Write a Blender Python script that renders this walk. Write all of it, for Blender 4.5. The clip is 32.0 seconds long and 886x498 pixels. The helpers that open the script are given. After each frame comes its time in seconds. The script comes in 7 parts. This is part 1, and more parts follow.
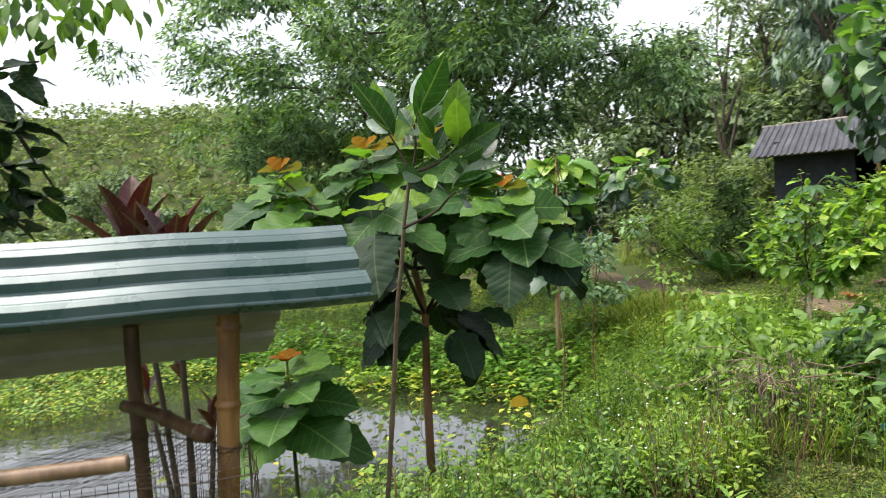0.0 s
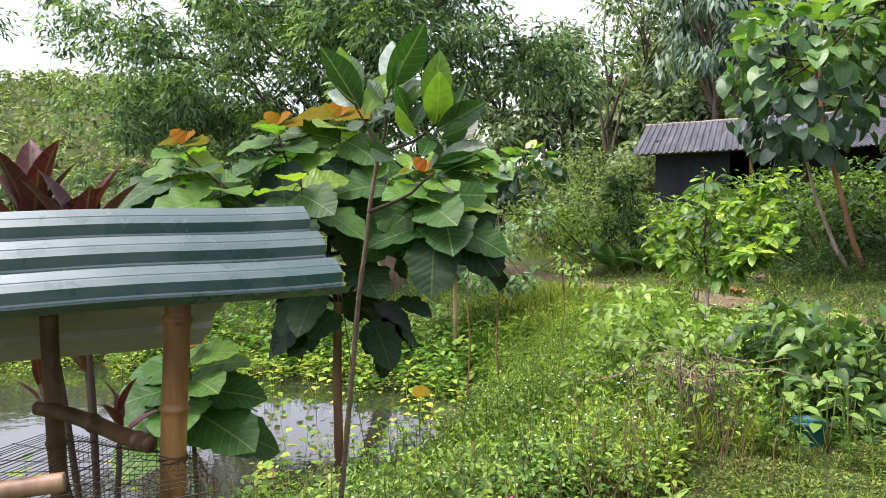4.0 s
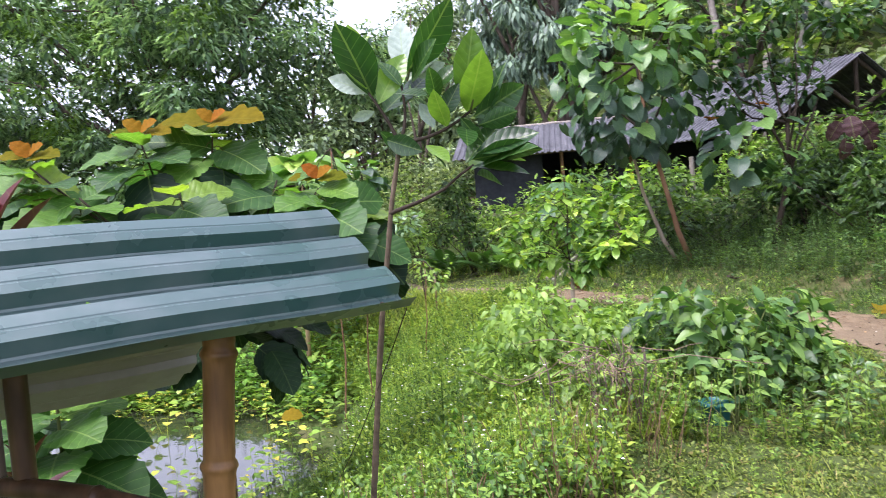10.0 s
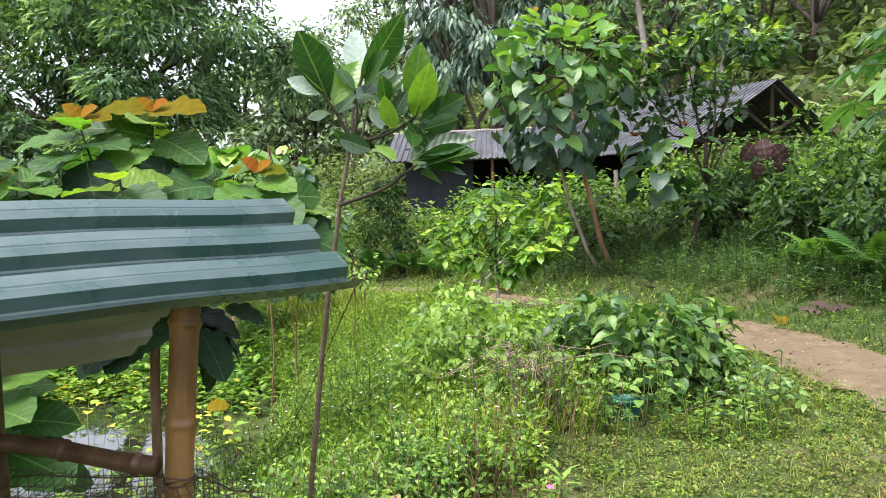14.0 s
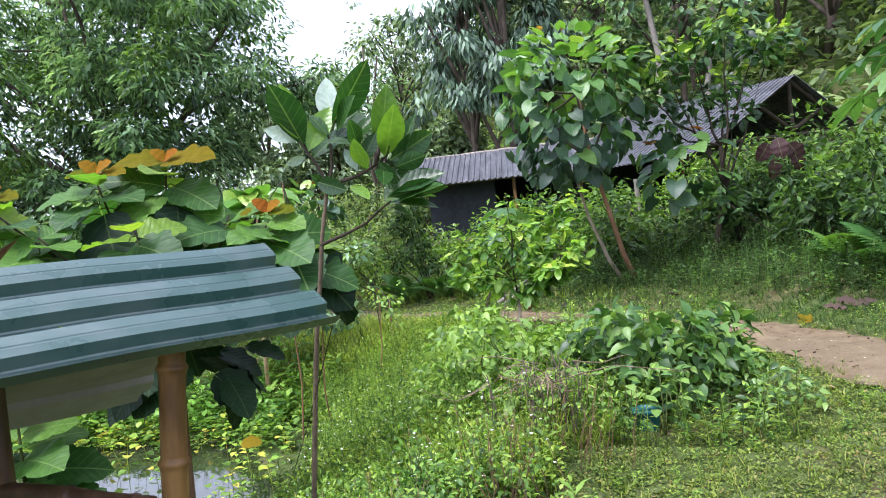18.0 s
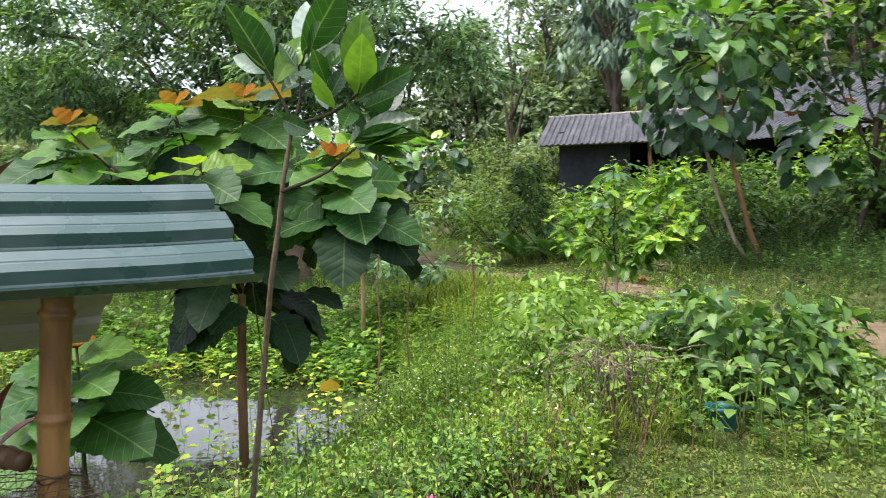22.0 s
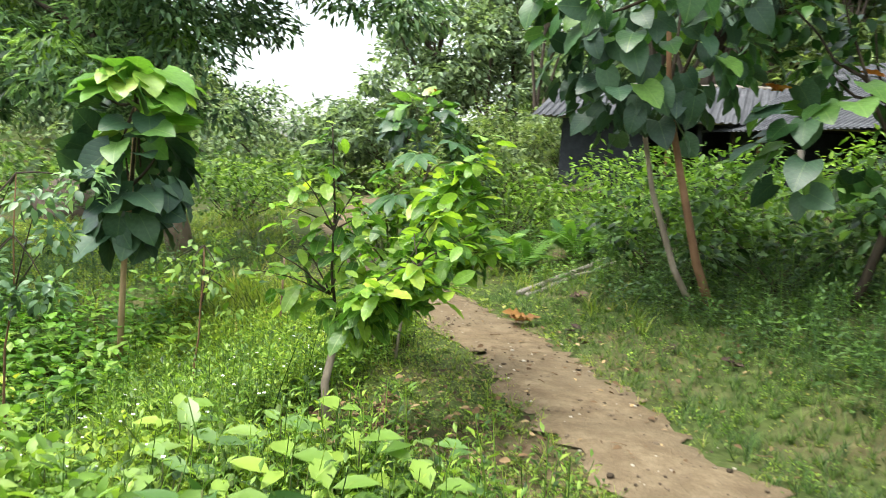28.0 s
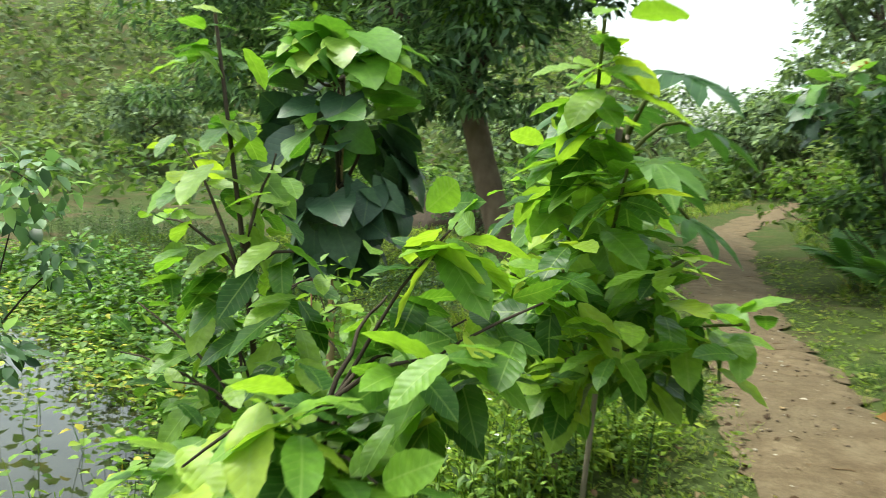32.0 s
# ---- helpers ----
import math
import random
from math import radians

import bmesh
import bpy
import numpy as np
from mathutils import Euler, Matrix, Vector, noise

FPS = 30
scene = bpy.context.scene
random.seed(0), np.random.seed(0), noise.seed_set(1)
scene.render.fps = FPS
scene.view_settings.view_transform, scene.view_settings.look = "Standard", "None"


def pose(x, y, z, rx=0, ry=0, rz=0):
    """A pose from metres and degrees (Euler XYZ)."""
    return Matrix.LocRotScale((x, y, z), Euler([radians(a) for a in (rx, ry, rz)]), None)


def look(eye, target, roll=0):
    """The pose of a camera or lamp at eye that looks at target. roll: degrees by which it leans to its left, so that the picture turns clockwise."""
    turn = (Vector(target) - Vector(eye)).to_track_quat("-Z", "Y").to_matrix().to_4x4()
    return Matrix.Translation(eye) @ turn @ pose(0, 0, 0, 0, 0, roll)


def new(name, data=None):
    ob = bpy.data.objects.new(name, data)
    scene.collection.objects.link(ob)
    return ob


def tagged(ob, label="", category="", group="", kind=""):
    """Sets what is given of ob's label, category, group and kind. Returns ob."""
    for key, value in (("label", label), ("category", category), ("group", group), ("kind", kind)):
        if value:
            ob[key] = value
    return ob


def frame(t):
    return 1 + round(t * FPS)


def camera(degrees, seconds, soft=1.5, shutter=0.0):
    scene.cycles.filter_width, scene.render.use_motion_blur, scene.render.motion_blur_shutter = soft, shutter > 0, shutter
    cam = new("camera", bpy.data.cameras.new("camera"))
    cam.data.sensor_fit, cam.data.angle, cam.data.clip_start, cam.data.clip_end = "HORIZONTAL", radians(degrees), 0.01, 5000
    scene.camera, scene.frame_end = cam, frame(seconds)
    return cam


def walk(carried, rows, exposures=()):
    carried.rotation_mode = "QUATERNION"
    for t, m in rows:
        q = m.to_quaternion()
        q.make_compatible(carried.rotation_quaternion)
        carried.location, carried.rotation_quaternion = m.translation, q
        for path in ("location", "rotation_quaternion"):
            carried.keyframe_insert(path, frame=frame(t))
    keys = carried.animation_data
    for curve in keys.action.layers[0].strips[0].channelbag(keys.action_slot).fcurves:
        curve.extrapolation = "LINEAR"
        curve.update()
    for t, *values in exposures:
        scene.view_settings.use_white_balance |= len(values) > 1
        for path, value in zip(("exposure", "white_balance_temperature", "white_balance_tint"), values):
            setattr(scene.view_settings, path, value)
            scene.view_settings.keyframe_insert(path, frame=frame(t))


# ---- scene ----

# camera and its walk
cam = camera(57.5, 32.0, soft=0.7, shutter=0.5)
PATH = [
    (0, (1.71, 0.272, 1.408), (0.68, 1.986, 1.368), -3.5),
    (0.5, (1.576, 0.299, 1.454), (0.645, 2.069, 1.439), -4.4),
    (1, (1.584, 0.335, 1.452), (0.687, 2.123, 1.465), -4.8),
    (1.5, (1.588, 0.316, 1.464), (0.689, 2.102, 1.517), -4.5),
    (2, (1.568, 0.32, 1.461), (0.694, 2.117, 1.535), -3.7),
    (2.5, (1.549, 0.331, 1.444), (0.768, 2.172, 1.469), -2.0),
    (3, (1.51, 0.325, 1.432), (0.752, 2.176, 1.407), -1.6),
    (3.5, (1.45, 0.329, 1.421), (0.677, 2.173, 1.362), -1.5),
    (5.5, (1.088, 0.363, 1.426), (0.5, 2.266, 1.248), -1.1),
    (6, (1.029, 0.309, 1.424), (0.547, 2.239, 1.222), -1.0),
    (6.5, (0.991, 0.271, 1.428), (0.561, 2.213, 1.216), 0.1),
    (7, (0.98, 0.243, 1.418), (0.551, 2.185, 1.212), 1.5),
    (7.5, (0.982, 0.243, 1.426), (0.509, 2.179, 1.261), 1.3),
    (8, (0.974, 0.277, 1.437), (0.5, 2.218, 1.33), -0.3),
    (8.5, (0.912, 0.328, 1.432), (0.449, 2.273, 1.361), -1.7),
    (9, (0.801, 0.409, 1.432), (0.357, 2.358, 1.38), -2.5),
    (9.5, (0.755, 0.445, 1.424), (0.357, 2.404, 1.365), -3.4),
    (10, (0.702, 0.416, 1.419), (0.4, 2.391, 1.333), -4.5),
    (10.5, (0.657, 0.393, 1.424), (0.45, 2.379, 1.315), -4.5),
    (11, (0.636, 0.39, 1.424), (0.497, 2.382, 1.312), -4.6),
    (11.5, (0.625, 0.385, 1.423), (0.517, 2.379, 1.322), -4.3),
    (12, (0.614, 0.371, 1.428), (0.484, 2.364, 1.327), -3.9),
    (12.5, (0.58, 0.363, 1.429), (0.448, 2.356, 1.325), -3.6),
    (13, (0.535, 0.31, 1.422), (0.454, 2.305, 1.314), -3.5),
    (13.5, (0.561, 0.255, 1.422), (0.487, 2.252, 1.333), -2.8),
    (14, (0.69, 0.189, 1.4), (0.567, 2.183, 1.311), -1.9),
    (14.5, (0.779, 0.154, 1.383), (0.608, 2.143, 1.277), -2.1),
    (15, (0.803, 0.161, 1.383), (0.624, 2.149, 1.271), -2.5),
    (15.5, (0.817, 0.169, 1.393), (0.655, 2.159, 1.277), -3.2),
    (17.5, (0.847, 0.109, 1.41), (0.681, 2.1, 1.319), -4.8),
    (18, (0.858, 0.101, 1.416), (0.657, 2.091, 1.386), -6.2),
    (18.5, (0.851, 0.083, 1.402), (0.622, 2.069, 1.385), -5.8),
    (19, (0.839, 0.081, 1.389), (0.597, 2.067, 1.359), -4.4),
    (19.5, (0.858, 0.101, 1.384), (0.584, 2.082, 1.379), -3.3),
    (20, (0.883, 0.15, 1.382), (0.566, 2.124, 1.407), -2.6),
    (20.5, (0.925, 0.27, 1.389), (0.541, 2.232, 1.362), -2.2),
    (21, (0.984, 0.393, 1.403), (0.547, 2.343, 1.329), -2.8),
    (21.5, (1.092, 0.432, 1.403), (0.614, 2.372, 1.311), -2.5),
    (22, (1.242, 0.511, 1.393), (0.701, 2.433, 1.277), -1.4),
    (22.5, (1.35, 0.769, 1.397), (0.608, 2.625, 1.316), -0.8),
    (23, (1.489, 1.05, 1.438), (0.605, 2.843, 1.363), -1.5),
    (23.5, (1.676, 1.354, 1.457), (0.797, 3.147, 1.346), -0.9),
    (24, (1.8, 1.701, 1.44), (1.085, 3.562, 1.28), -0.1),
    (24.5, (1.955, 2.135, 1.463), (1.349, 4.033, 1.293), 0.4),
    (25, (2.165, 2.609, 1.511), (1.577, 4.512, 1.328), 0.7),
    (25.5, (2.302, 3.063, 1.542), (1.743, 4.974, 1.361), 0.8),
    (27.5, (2.785, 4.397, 1.65), (2.165, 6.287, 1.446), 4.1),
    (28, (2.808, 4.785, 1.619), (2.084, 6.638, 1.409), 4.2),
    (28.5, (2.87, 5.125, 1.624), (2.008, 6.921, 1.449), 4.0),
    (29, (2.89, 5.48, 1.613), (1.916, 7.216, 1.421), 4.5),
    (29.5, (2.83, 5.881, 1.603), (1.785, 7.577, 1.421), 4.4),
    (30, (2.806, 6.227, 1.57), (1.677, 7.87, 1.407), 3.9),
    (30.5, (2.707, 6.639, 1.537), (1.526, 8.243, 1.361), 3.6),
    (31, (2.612, 7.051, 1.538), (1.353, 8.597, 1.373), 2.8),
    (31.5, (2.538, 7.411, 1.538), (1.112, 8.797, 1.327), 2.6),
    (32, (2.354, 7.779, 1.521), (0.794, 9.007, 1.274), 2.0),
]
EXPO = [(0, 1.48, 6550, 13), (2, 1.38, 6300, 17), (3, 1.55, 6400, 22), (3.5, 1.63, 6400, 22), (5.5, 2.03, 6600, 27), (6, 2.08, 6600, 26), (7, 2.20, 6500, 13), (8, 1.80, 6400, 12), (9, 1.68, 5800, 14), (10, 1.91, 5950, 28), (11, 2.16, 6250, 34), (12, 2.09, 5950, 22), (13, 2.08, 6150, 19), (14, 1.90, 6300, 16), (15.5, 2.10, 6350, 19),
        (18, 1.78, 5800, 19), (19, 1.63, 5950, 16), (21, 1.73, 6100, 19), (22, 1.71, 6300, 15), (23, 1.66, 6250, 18), (24, 1.88, 6550, 18), (25, 1.98, 6900, 21), (25.5, 2.03, 6800, 21), (27.5, 2.03, 6550, 9), (29, 1.68, 6550, 3), (30, 1.68, 6600, 3), (31, 1.64, 6600, 0), (32, 1.54, 6700, -5)]
walk(cam, [(t, look(eye, target, roll)) for t, eye, target, roll in PATH], EXPO)

# world: bright overcast sky and a weak, wide sun
world = bpy.data.worlds.new("world")
scene.world = world
world.use_nodes = True
wn, wl = world.node_tree.nodes, world.node_tree.links
sky = wn.new("ShaderNodeTexSky")
sky.sky_type = "NISHITA"
sky.sun_disc = False
sky.sun_elevation = radians(67)
sky.sun_rotation = radians(233)
sky.air_density, sky.dust_density, sky.ozone_density = 1.0, 3.0, 1.0
haze = wn.new("ShaderNodeHueSaturation")
haze.inputs["Saturation"].default_value = 0.38
haze.inputs["Value"].default_value = 1.0
wl.new(sky.outputs[0], haze.inputs["Color"])
wl.new(haze.outputs[0], wn["Background"].inputs["Color"])
wn["Background"].inputs["Strength"].default_value = 0.15
sun = new("sun", bpy.data.lights.new("sun", "SUN"))
sun.data.energy, sun.data.angle, sun.data.color = 1.6, radians(32), (1.0, 0.96, 0.9)
sun.matrix_world = look((-4, -3, 12), (0, 0, 0))

# ---------------------------------------------------------------- tools
RNG = np.random.default_rng(7)


def smooth(a, b, x):
    u = np.clip((np.asarray(x, float) - a) / (b - a), 0, 1)
    return u * u * (3 - 2 * u)


def mesh_of(name, V, F, mats, smooth_faces=True, slots=None):
    """A mesh from arrays: F is one array of faces or a list of arrays, triangles and quads."""
    Fs = F if isinstance(F, list) else [F]
    Fs = [np.asarray(f, np.int32) for f in Fs if len(f)]
    me = bpy.data.meshes.new(name)
    V = np.asarray(V, np.float32)
    loops = np.concatenate([f.ravel() for f in Fs])
    counts = np.concatenate([np.full(len(f), f.shape[1], np.int32) for f in Fs])
    starts = np.concatenate([[0], np.cumsum(counts)[:-1]]).astype(np.int32)
    me.vertices.add(len(V))
    me.vertices.foreach_set("co", V.ravel())
    me.loops.add(len(loops))
    me.loops.foreach_set("vertex_index", loops)
    me.polygons.add(len(counts))
    me.polygons.foreach_set("loop_start", starts)
    me.polygons.foreach_set("loop_total", counts)
    me.polygons.foreach_set("use_smooth", np.full(len(counts), bool(smooth_faces)))
    if slots is not None:
        me.polygons.foreach_set("material_index", np.asarray(slots, np.int32))
    for m in mats if isinstance(mats, (list, tuple)) else [mats]:
        me.materials.append(m)
    me.update(calc_edges=True)
    me.validate()
    return me


def thing(name, x, y, z, label, category, group="", kind=""):
    ob = new(name)
    ob.empty_display_size = 0.1
    ob.location = (x, y, z)
    return tagged(ob, label, category, group, kind)


def part(name, me, parent, label="", m=None):
    """A mesh as ONE part under a thing; its vertices are in the parent's space."""
    ob = new(name, me)
    ob.parent = parent
    if m is not None:
        ob.matrix_basis = m
    return tagged(ob, label)


def bm_mesh(name, bm, mat, shade=True):
    me = bpy.data.meshes.new(name)
    bm.normal_update()
    bm.to_mesh(me)
    bm.free()
    me.materials.append(mat)
    for p in me.polygons:
        p.use_smooth = shade
    return me


def tube(pts, radii, sides=8, cap=True):
    """A tapered tube along points: vertices and quads."""
    P = np.asarray(pts, float)
    n = len(P)
    R = np.broadcast_to(np.asarray(radii, float), (n,))
    T = np.gradient(P, axis=0)
    T /= np.linalg.norm(T, axis=1, keepdims=True) + 1e-9
    ref = np.where(np.abs(T[:, 2:3]) > 0.9, [[1.0, 0, 0]], [[0, 0, 1.0]])
    A = np.cross(T, ref)
    A /= np.linalg.norm(A, axis=1, keepdims=True) + 1e-9
    B = np.cross(T, A)
    a = np.arange(sides) * 2 * np.pi / sides
    V = P[:, None] + R[:, None, None] * (np.cos(a)[None, :, None] * A[:, None] + np.sin(a)[None, :, None] * B[:, None])
    i, j = np.meshgrid(np.arange(n - 1), np.arange(sides), indexing="ij")
    k = (j + 1) % sides
    F = np.stack([i * sides + j, i * sides + k, (i + 1) * sides + k, (i + 1) * sides + j], -1).reshape(-1, 4)
    V = V.reshape(-1, 3)
    if cap:
        V = np.concatenate([V, P[:1], P[-1:]])
        c0, c1 = n * sides, n * sides + 1
        j = np.arange(sides)
        k = (j + 1) % sides
        T0 = np.stack([k, j, np.full(sides, c0)], -1)
        T1 = np.stack([(n - 1) * sides + j, (n - 1) * sides + k, np.full(sides, c1)], -1)
        return V, [F, np.concatenate([T0, T1])]
    return V, [F, np.zeros((0, 3), int)]


def merge(parts):
    """Joins (V, [quads, tris]) pieces into one."""
    Vs, Qs, Ts, n = [], [], [], 0
    for V, (Q, T) in parts:
        Vs.append(V)
        Qs.append(np.asarray(Q, int).reshape(-1, 4) + n)
        Ts.append(np.asarray(T, int).reshape(-1, 3) + n)
        n += len(V)
    return np.concatenate(Vs), [np.concatenate(Qs), np.concatenate(Ts)]


def bend(a, b, n=8, sag=(0, 0, 0), wob=0.0):
    """Points from a to b with a bow and a little unevenness."""
    u = np.linspace(0, 1, n)[:, None]
    a, b, sag = (np.asarray(v, float) for v in (a, b, sag))
    P = a + (b - a) * u + sag * np.sin(np.pi * u)
    if wob:
        w = RNG.normal(0, wob, (n, 3))
        w[0] = w[-1] = 0
        P = P + w
    return P


# leaf blades of unit length along +y, face up
def blade(rows, width, fold=0.25, droop=0.25, lobe=0.0, cols=1, wave=0.0):
    s = np.linspace(0, 1, rows + 1)
    c = np.linspace(-1, 1, 2 * cols + 1)
    S, C = np.meshgrid(s, c, indexing="ij")
    W = width(S)
    X = C * W
    Y = S - lobe * np.abs(C) * (1 - S) ** 3
    Z = fold * np.abs(C) * W - droop * S**2 + wave * np.sin(S * 21) * np.abs(C) * W
    V = np.stack([X, Y, Z], -1).reshape(-1, 3)
    m = 2 * cols + 1
    i, j = np.meshgrid(np.arange(rows), np.arange(2 * cols), indexing="ij")
    F = np.stack([i * m + j, i * m + j + 1, (i + 1) * m + j + 1, (i + 1) * m + j], -1).reshape(-1, 4)
    return V, F


def shape(top, peak, power=0.75):
    """A half-width over the length with its widest place at peak."""
    k = math.log(0.5) / math.log(peak)
    return lambda s: top * np.sin(np.pi * np.clip(s, 0.0, 1.0) ** k) ** power + 0.004


def frames_of(D, N):
    """Rotations whose y axis is D and whose z axis is near N."""
    D = D / (np.linalg.norm(D, axis=1, keepdims=True) + 1e-9)
    X = np.cross(D, N)
    X /= np.linalg.norm(X, axis=1, keepdims=True) + 1e-9
    return np.stack([X, D, np.cross(X, D)], -1)


def scatter(tmpl, P, R, S):
    """Copies of a (V, F) template at places P with rotations R and sizes S, as one (V, F)."""
    V, F = tmpl
    n, m = len(P), len(V)
    S = np.asarray(S, float).reshape(n, -1)
    out = np.einsum("nij,nmj->nmi", R, V[None] * S[:, None, :]) + P[:, None]
    return out.reshape(-1, 3), (F[None] + (np.arange(n) * m)[:, None, None]).reshape(-1, F.shape[1])


def turn_z(a, tilt=None):
    n = len(a)
    R = np.zeros((n, 3, 3))
    R[:, 0, 0] = R[:, 1, 1] = np.cos(a)
    R[:, 0, 1], R[:, 1, 0] = -np.sin(a), np.sin(a)
    R[:, 2, 2] = 1
    if tilt is not None:
        t, b = tilt, RNG.uniform(0, 6.28, n)
        T = np.zeros((n, 3, 3))
        T[:, 0, 0] = 1
        T[:, 1, 1] = T[:, 2, 2] = np.cos(t)
        T[:, 1, 2], T[:, 2, 1] = -np.sin(t), np.sin(t)
        R = R @ T
    return R


# ---------------------------------------------------------------- materials
def material(name, rough=0.8, spec=0.3, metal=0.0):
    m = bpy.data.materials.new(name)
    m.use_nodes = True
    nt = m.node_tree
    b = nt.nodes["Principled BSDF"]
    b.inputs["Roughness"].default_value = rough
    b.inputs["Specular IOR Level"].default_value = spec
    b.inputs["Metallic"].default_value = metal
    return m, nt, b


def ramp(nt, fac, stops):
    r = nt.nodes.new("ShaderNodeValToRGB")
    while len(r.color_ramp.elements) < len(stops):
        r.color_ramp.elements.new(0.5)
    for e, (p, c) in zip(r.color_ramp.elements, stops):
        e.position, e.color = p, (*c, 1)
    nt.links.new(fac, r.inputs[0])
    return r.outputs[0]


def noise_tex(nt, scale, detail=4.0, rough=0.6, space="Object", stretch=(1, 1, 1)):
    tc = nt.nodes.new("ShaderNodeTexCoord")
    mp = nt.nodes.new("ShaderNodeMapping")
    mp.inputs["Scale"].default_value = stretch
    nt.links.new(tc.outputs[space], mp.inputs["Vector"])
    n = nt.nodes.new("ShaderNodeTexNoise")
    n.inputs["Scale"].default_value, n.inputs["Detail"].default_value = scale, detail
    n.inputs["Roughness"].default_value = rough
    nt.links.new(mp.outputs[0], n.inputs["Vector"])
    return n.outputs[0]


def mix(nt, fac, a, b, mode="MIX"):
    m = nt.nodes.new("ShaderNodeMix")
    m.data_type, m.blend_type = "RGBA", mode
    for slot, v in ((0, fac), (6, a), (7, b)):
        if hasattr(v, "is_linked"):
            nt.links.new(v, m.inputs[slot])
        else:
            m.inputs[slot].default_value = (*v, 1) if isinstance(v, tuple) else v
    return m.outputs[2]


def bump(nt, b, height, strength=0.3, dist=0.02):
    n = nt.nodes.new("ShaderNodeBump")
    n.inputs["Strength"].default_value, n.inputs["Distance"].default_value = strength, dist
    nt.links.new(height, n.inputs["Height"])
    nt.links.new(n.outputs[0], b.inputs["Normal"])


def math_node(nt, op, a, b=None, c=None):
    m = nt.nodes.new("ShaderNodeMath")
    m.operation = op
    for slot, v in ((0, a), (1, b), (2, c)):
        if v is None:
            continue
        if hasattr(v, "is_linked"):
            nt.links.new(v, m.inputs[slot])
        else:
            m.inputs[slot].default_value = v
    return m.outputs[0]


def leaf_mat(name, stops, rough=0.45, spec=0.35, trans=0.36, single=False, veins=0.0, vein_gap=9.0, relief=0.12):
    """Leaf blades: colour by the blade's own random number, blotches, some light through the blade."""
    m, nt, b = material(name, rough, spec)
    if single:
        rnd = nt.nodes.new("ShaderNodeObjectInfo").outputs["Random"]
    else:
        rnd = nt.nodes.new("ShaderNodeNewGeometry").outputs["Random Per Island"]
        stops = [(stops[0][0], tuple(0.5 * v for v in stops[0][1])), *stops[1:-1], (stops[-1][0], tuple(1.12 * v for v in stops[-1][1]))]
    col = ramp(nt, rnd, stops)
    blot = noise_tex(nt, 7.0 if single else 1.3, 3.0)
    hs = nt.nodes.new("ShaderNodeHueSaturation")
    hs.inputs["Hue"].default_value, hs.inputs["Saturation"].default_value = 0.501, 0.96
    nt.links.new(col, hs.inputs["Color"])
    col = hs.outputs[0]
    col = mix(nt, 0.55, col, ramp(nt, blot, [(0.3, (0.55, 0.6, 0.5)), (0.7, (1.25, 1.2, 1.1))]), "MULTIPLY")
    if veins:
        tc = nt.nodes.new("ShaderNodeTexCoord")
        sep = nt.nodes.new("ShaderNodeSeparateXYZ")
        nt.links.new(tc.outputs["Object"], sep.inputs[0])
        ax = math_node(nt, "ABSOLUTE", sep.outputs[0])
        slant = math_node(nt, "MULTIPLY_ADD", ax, -0.75, sep.outputs[1])
        wave = math_node(nt, "ABSOLUTE", math_node(nt, "SINE", math_node(nt, "MULTIPLY", slant, vein_gap * math.pi)))
        side = math_node(nt, "LESS_THAN", wave, 0.13)
        mid = math_node(nt, "LESS_THAN", ax, 0.012)
        vein = math_node(nt, "MAXIMUM", math_node(nt, "MULTIPLY", side, 0.5), mid)
        col = mix(nt, math_node(nt, "MULTIPLY", vein, veins), col, (0.3, 0.42, 0.12))
        bump(nt, b, wave, relief, 0.006)
    nt.links.new(col, b.inputs["Base Color"])
    if trans:
        tr = nt.nodes.new("ShaderNodeBsdfTranslucent")
        bright = mix(nt, 1.0, col, (1.5, 1.6, 0.7), "MULTIPLY")
        nt.links.new(bright, tr.inputs[0])
        ms = nt.nodes.new("ShaderNodeMixShader")
        ms.inputs[0].default_value = trans
        nt.links.new(b.outputs[0], ms.inputs[1])
        nt.links.new(tr.outputs[0], ms.inputs[2])
        nt.links.new(ms.outputs[0], nt.nodes["Material Output"].inputs["Surface"])
    return m


def bark_mat(name, dark, light, scale=9.0, stretch=(1, 1, 0.25), rough=0.85):
    m, nt, b = material(name, rough, 0.2)
    f = noise_tex(nt, scale, 6.0, 0.65, "Object", stretch)
    g = noise_tex(nt, scale * 0.3, 3.0)
    col = mix(nt, g, ramp(nt, f, [(0.3, dark), (0.7, light)]), tuple(0.7 * v for v in dark))
    nt.links.new(col, b.inputs["Base Color"])
    bump(nt, b, f, 0.5, 0.01)
    return m


def ground_mat():
    m, nt, b = material("ground_soil_and_moss", 0.95, 0.1)
    big, fine = noise_tex(nt, 0.9, 5.0), noise_tex(nt, 14.0, 6.0, 0.7)
    soil = ramp(nt, fine, [(0.3, (0.055, 0.038, 0.02)), (0.7, (0.15, 0.11, 0.065))])
    moss = ramp(nt, fine, [(0.3, (0.03, 0.045, 0.012)), (0.75, (0.08, 0.105, 0.03))])
    nt.links.new(mix(nt, ramp(nt, big, [(0.3, (0, 0, 0)), (0.5, (1, 1, 1))]), soil, moss), b.inputs["Base Color"])
    bump(nt, b, fine, 0.7, 0.03)
    return m


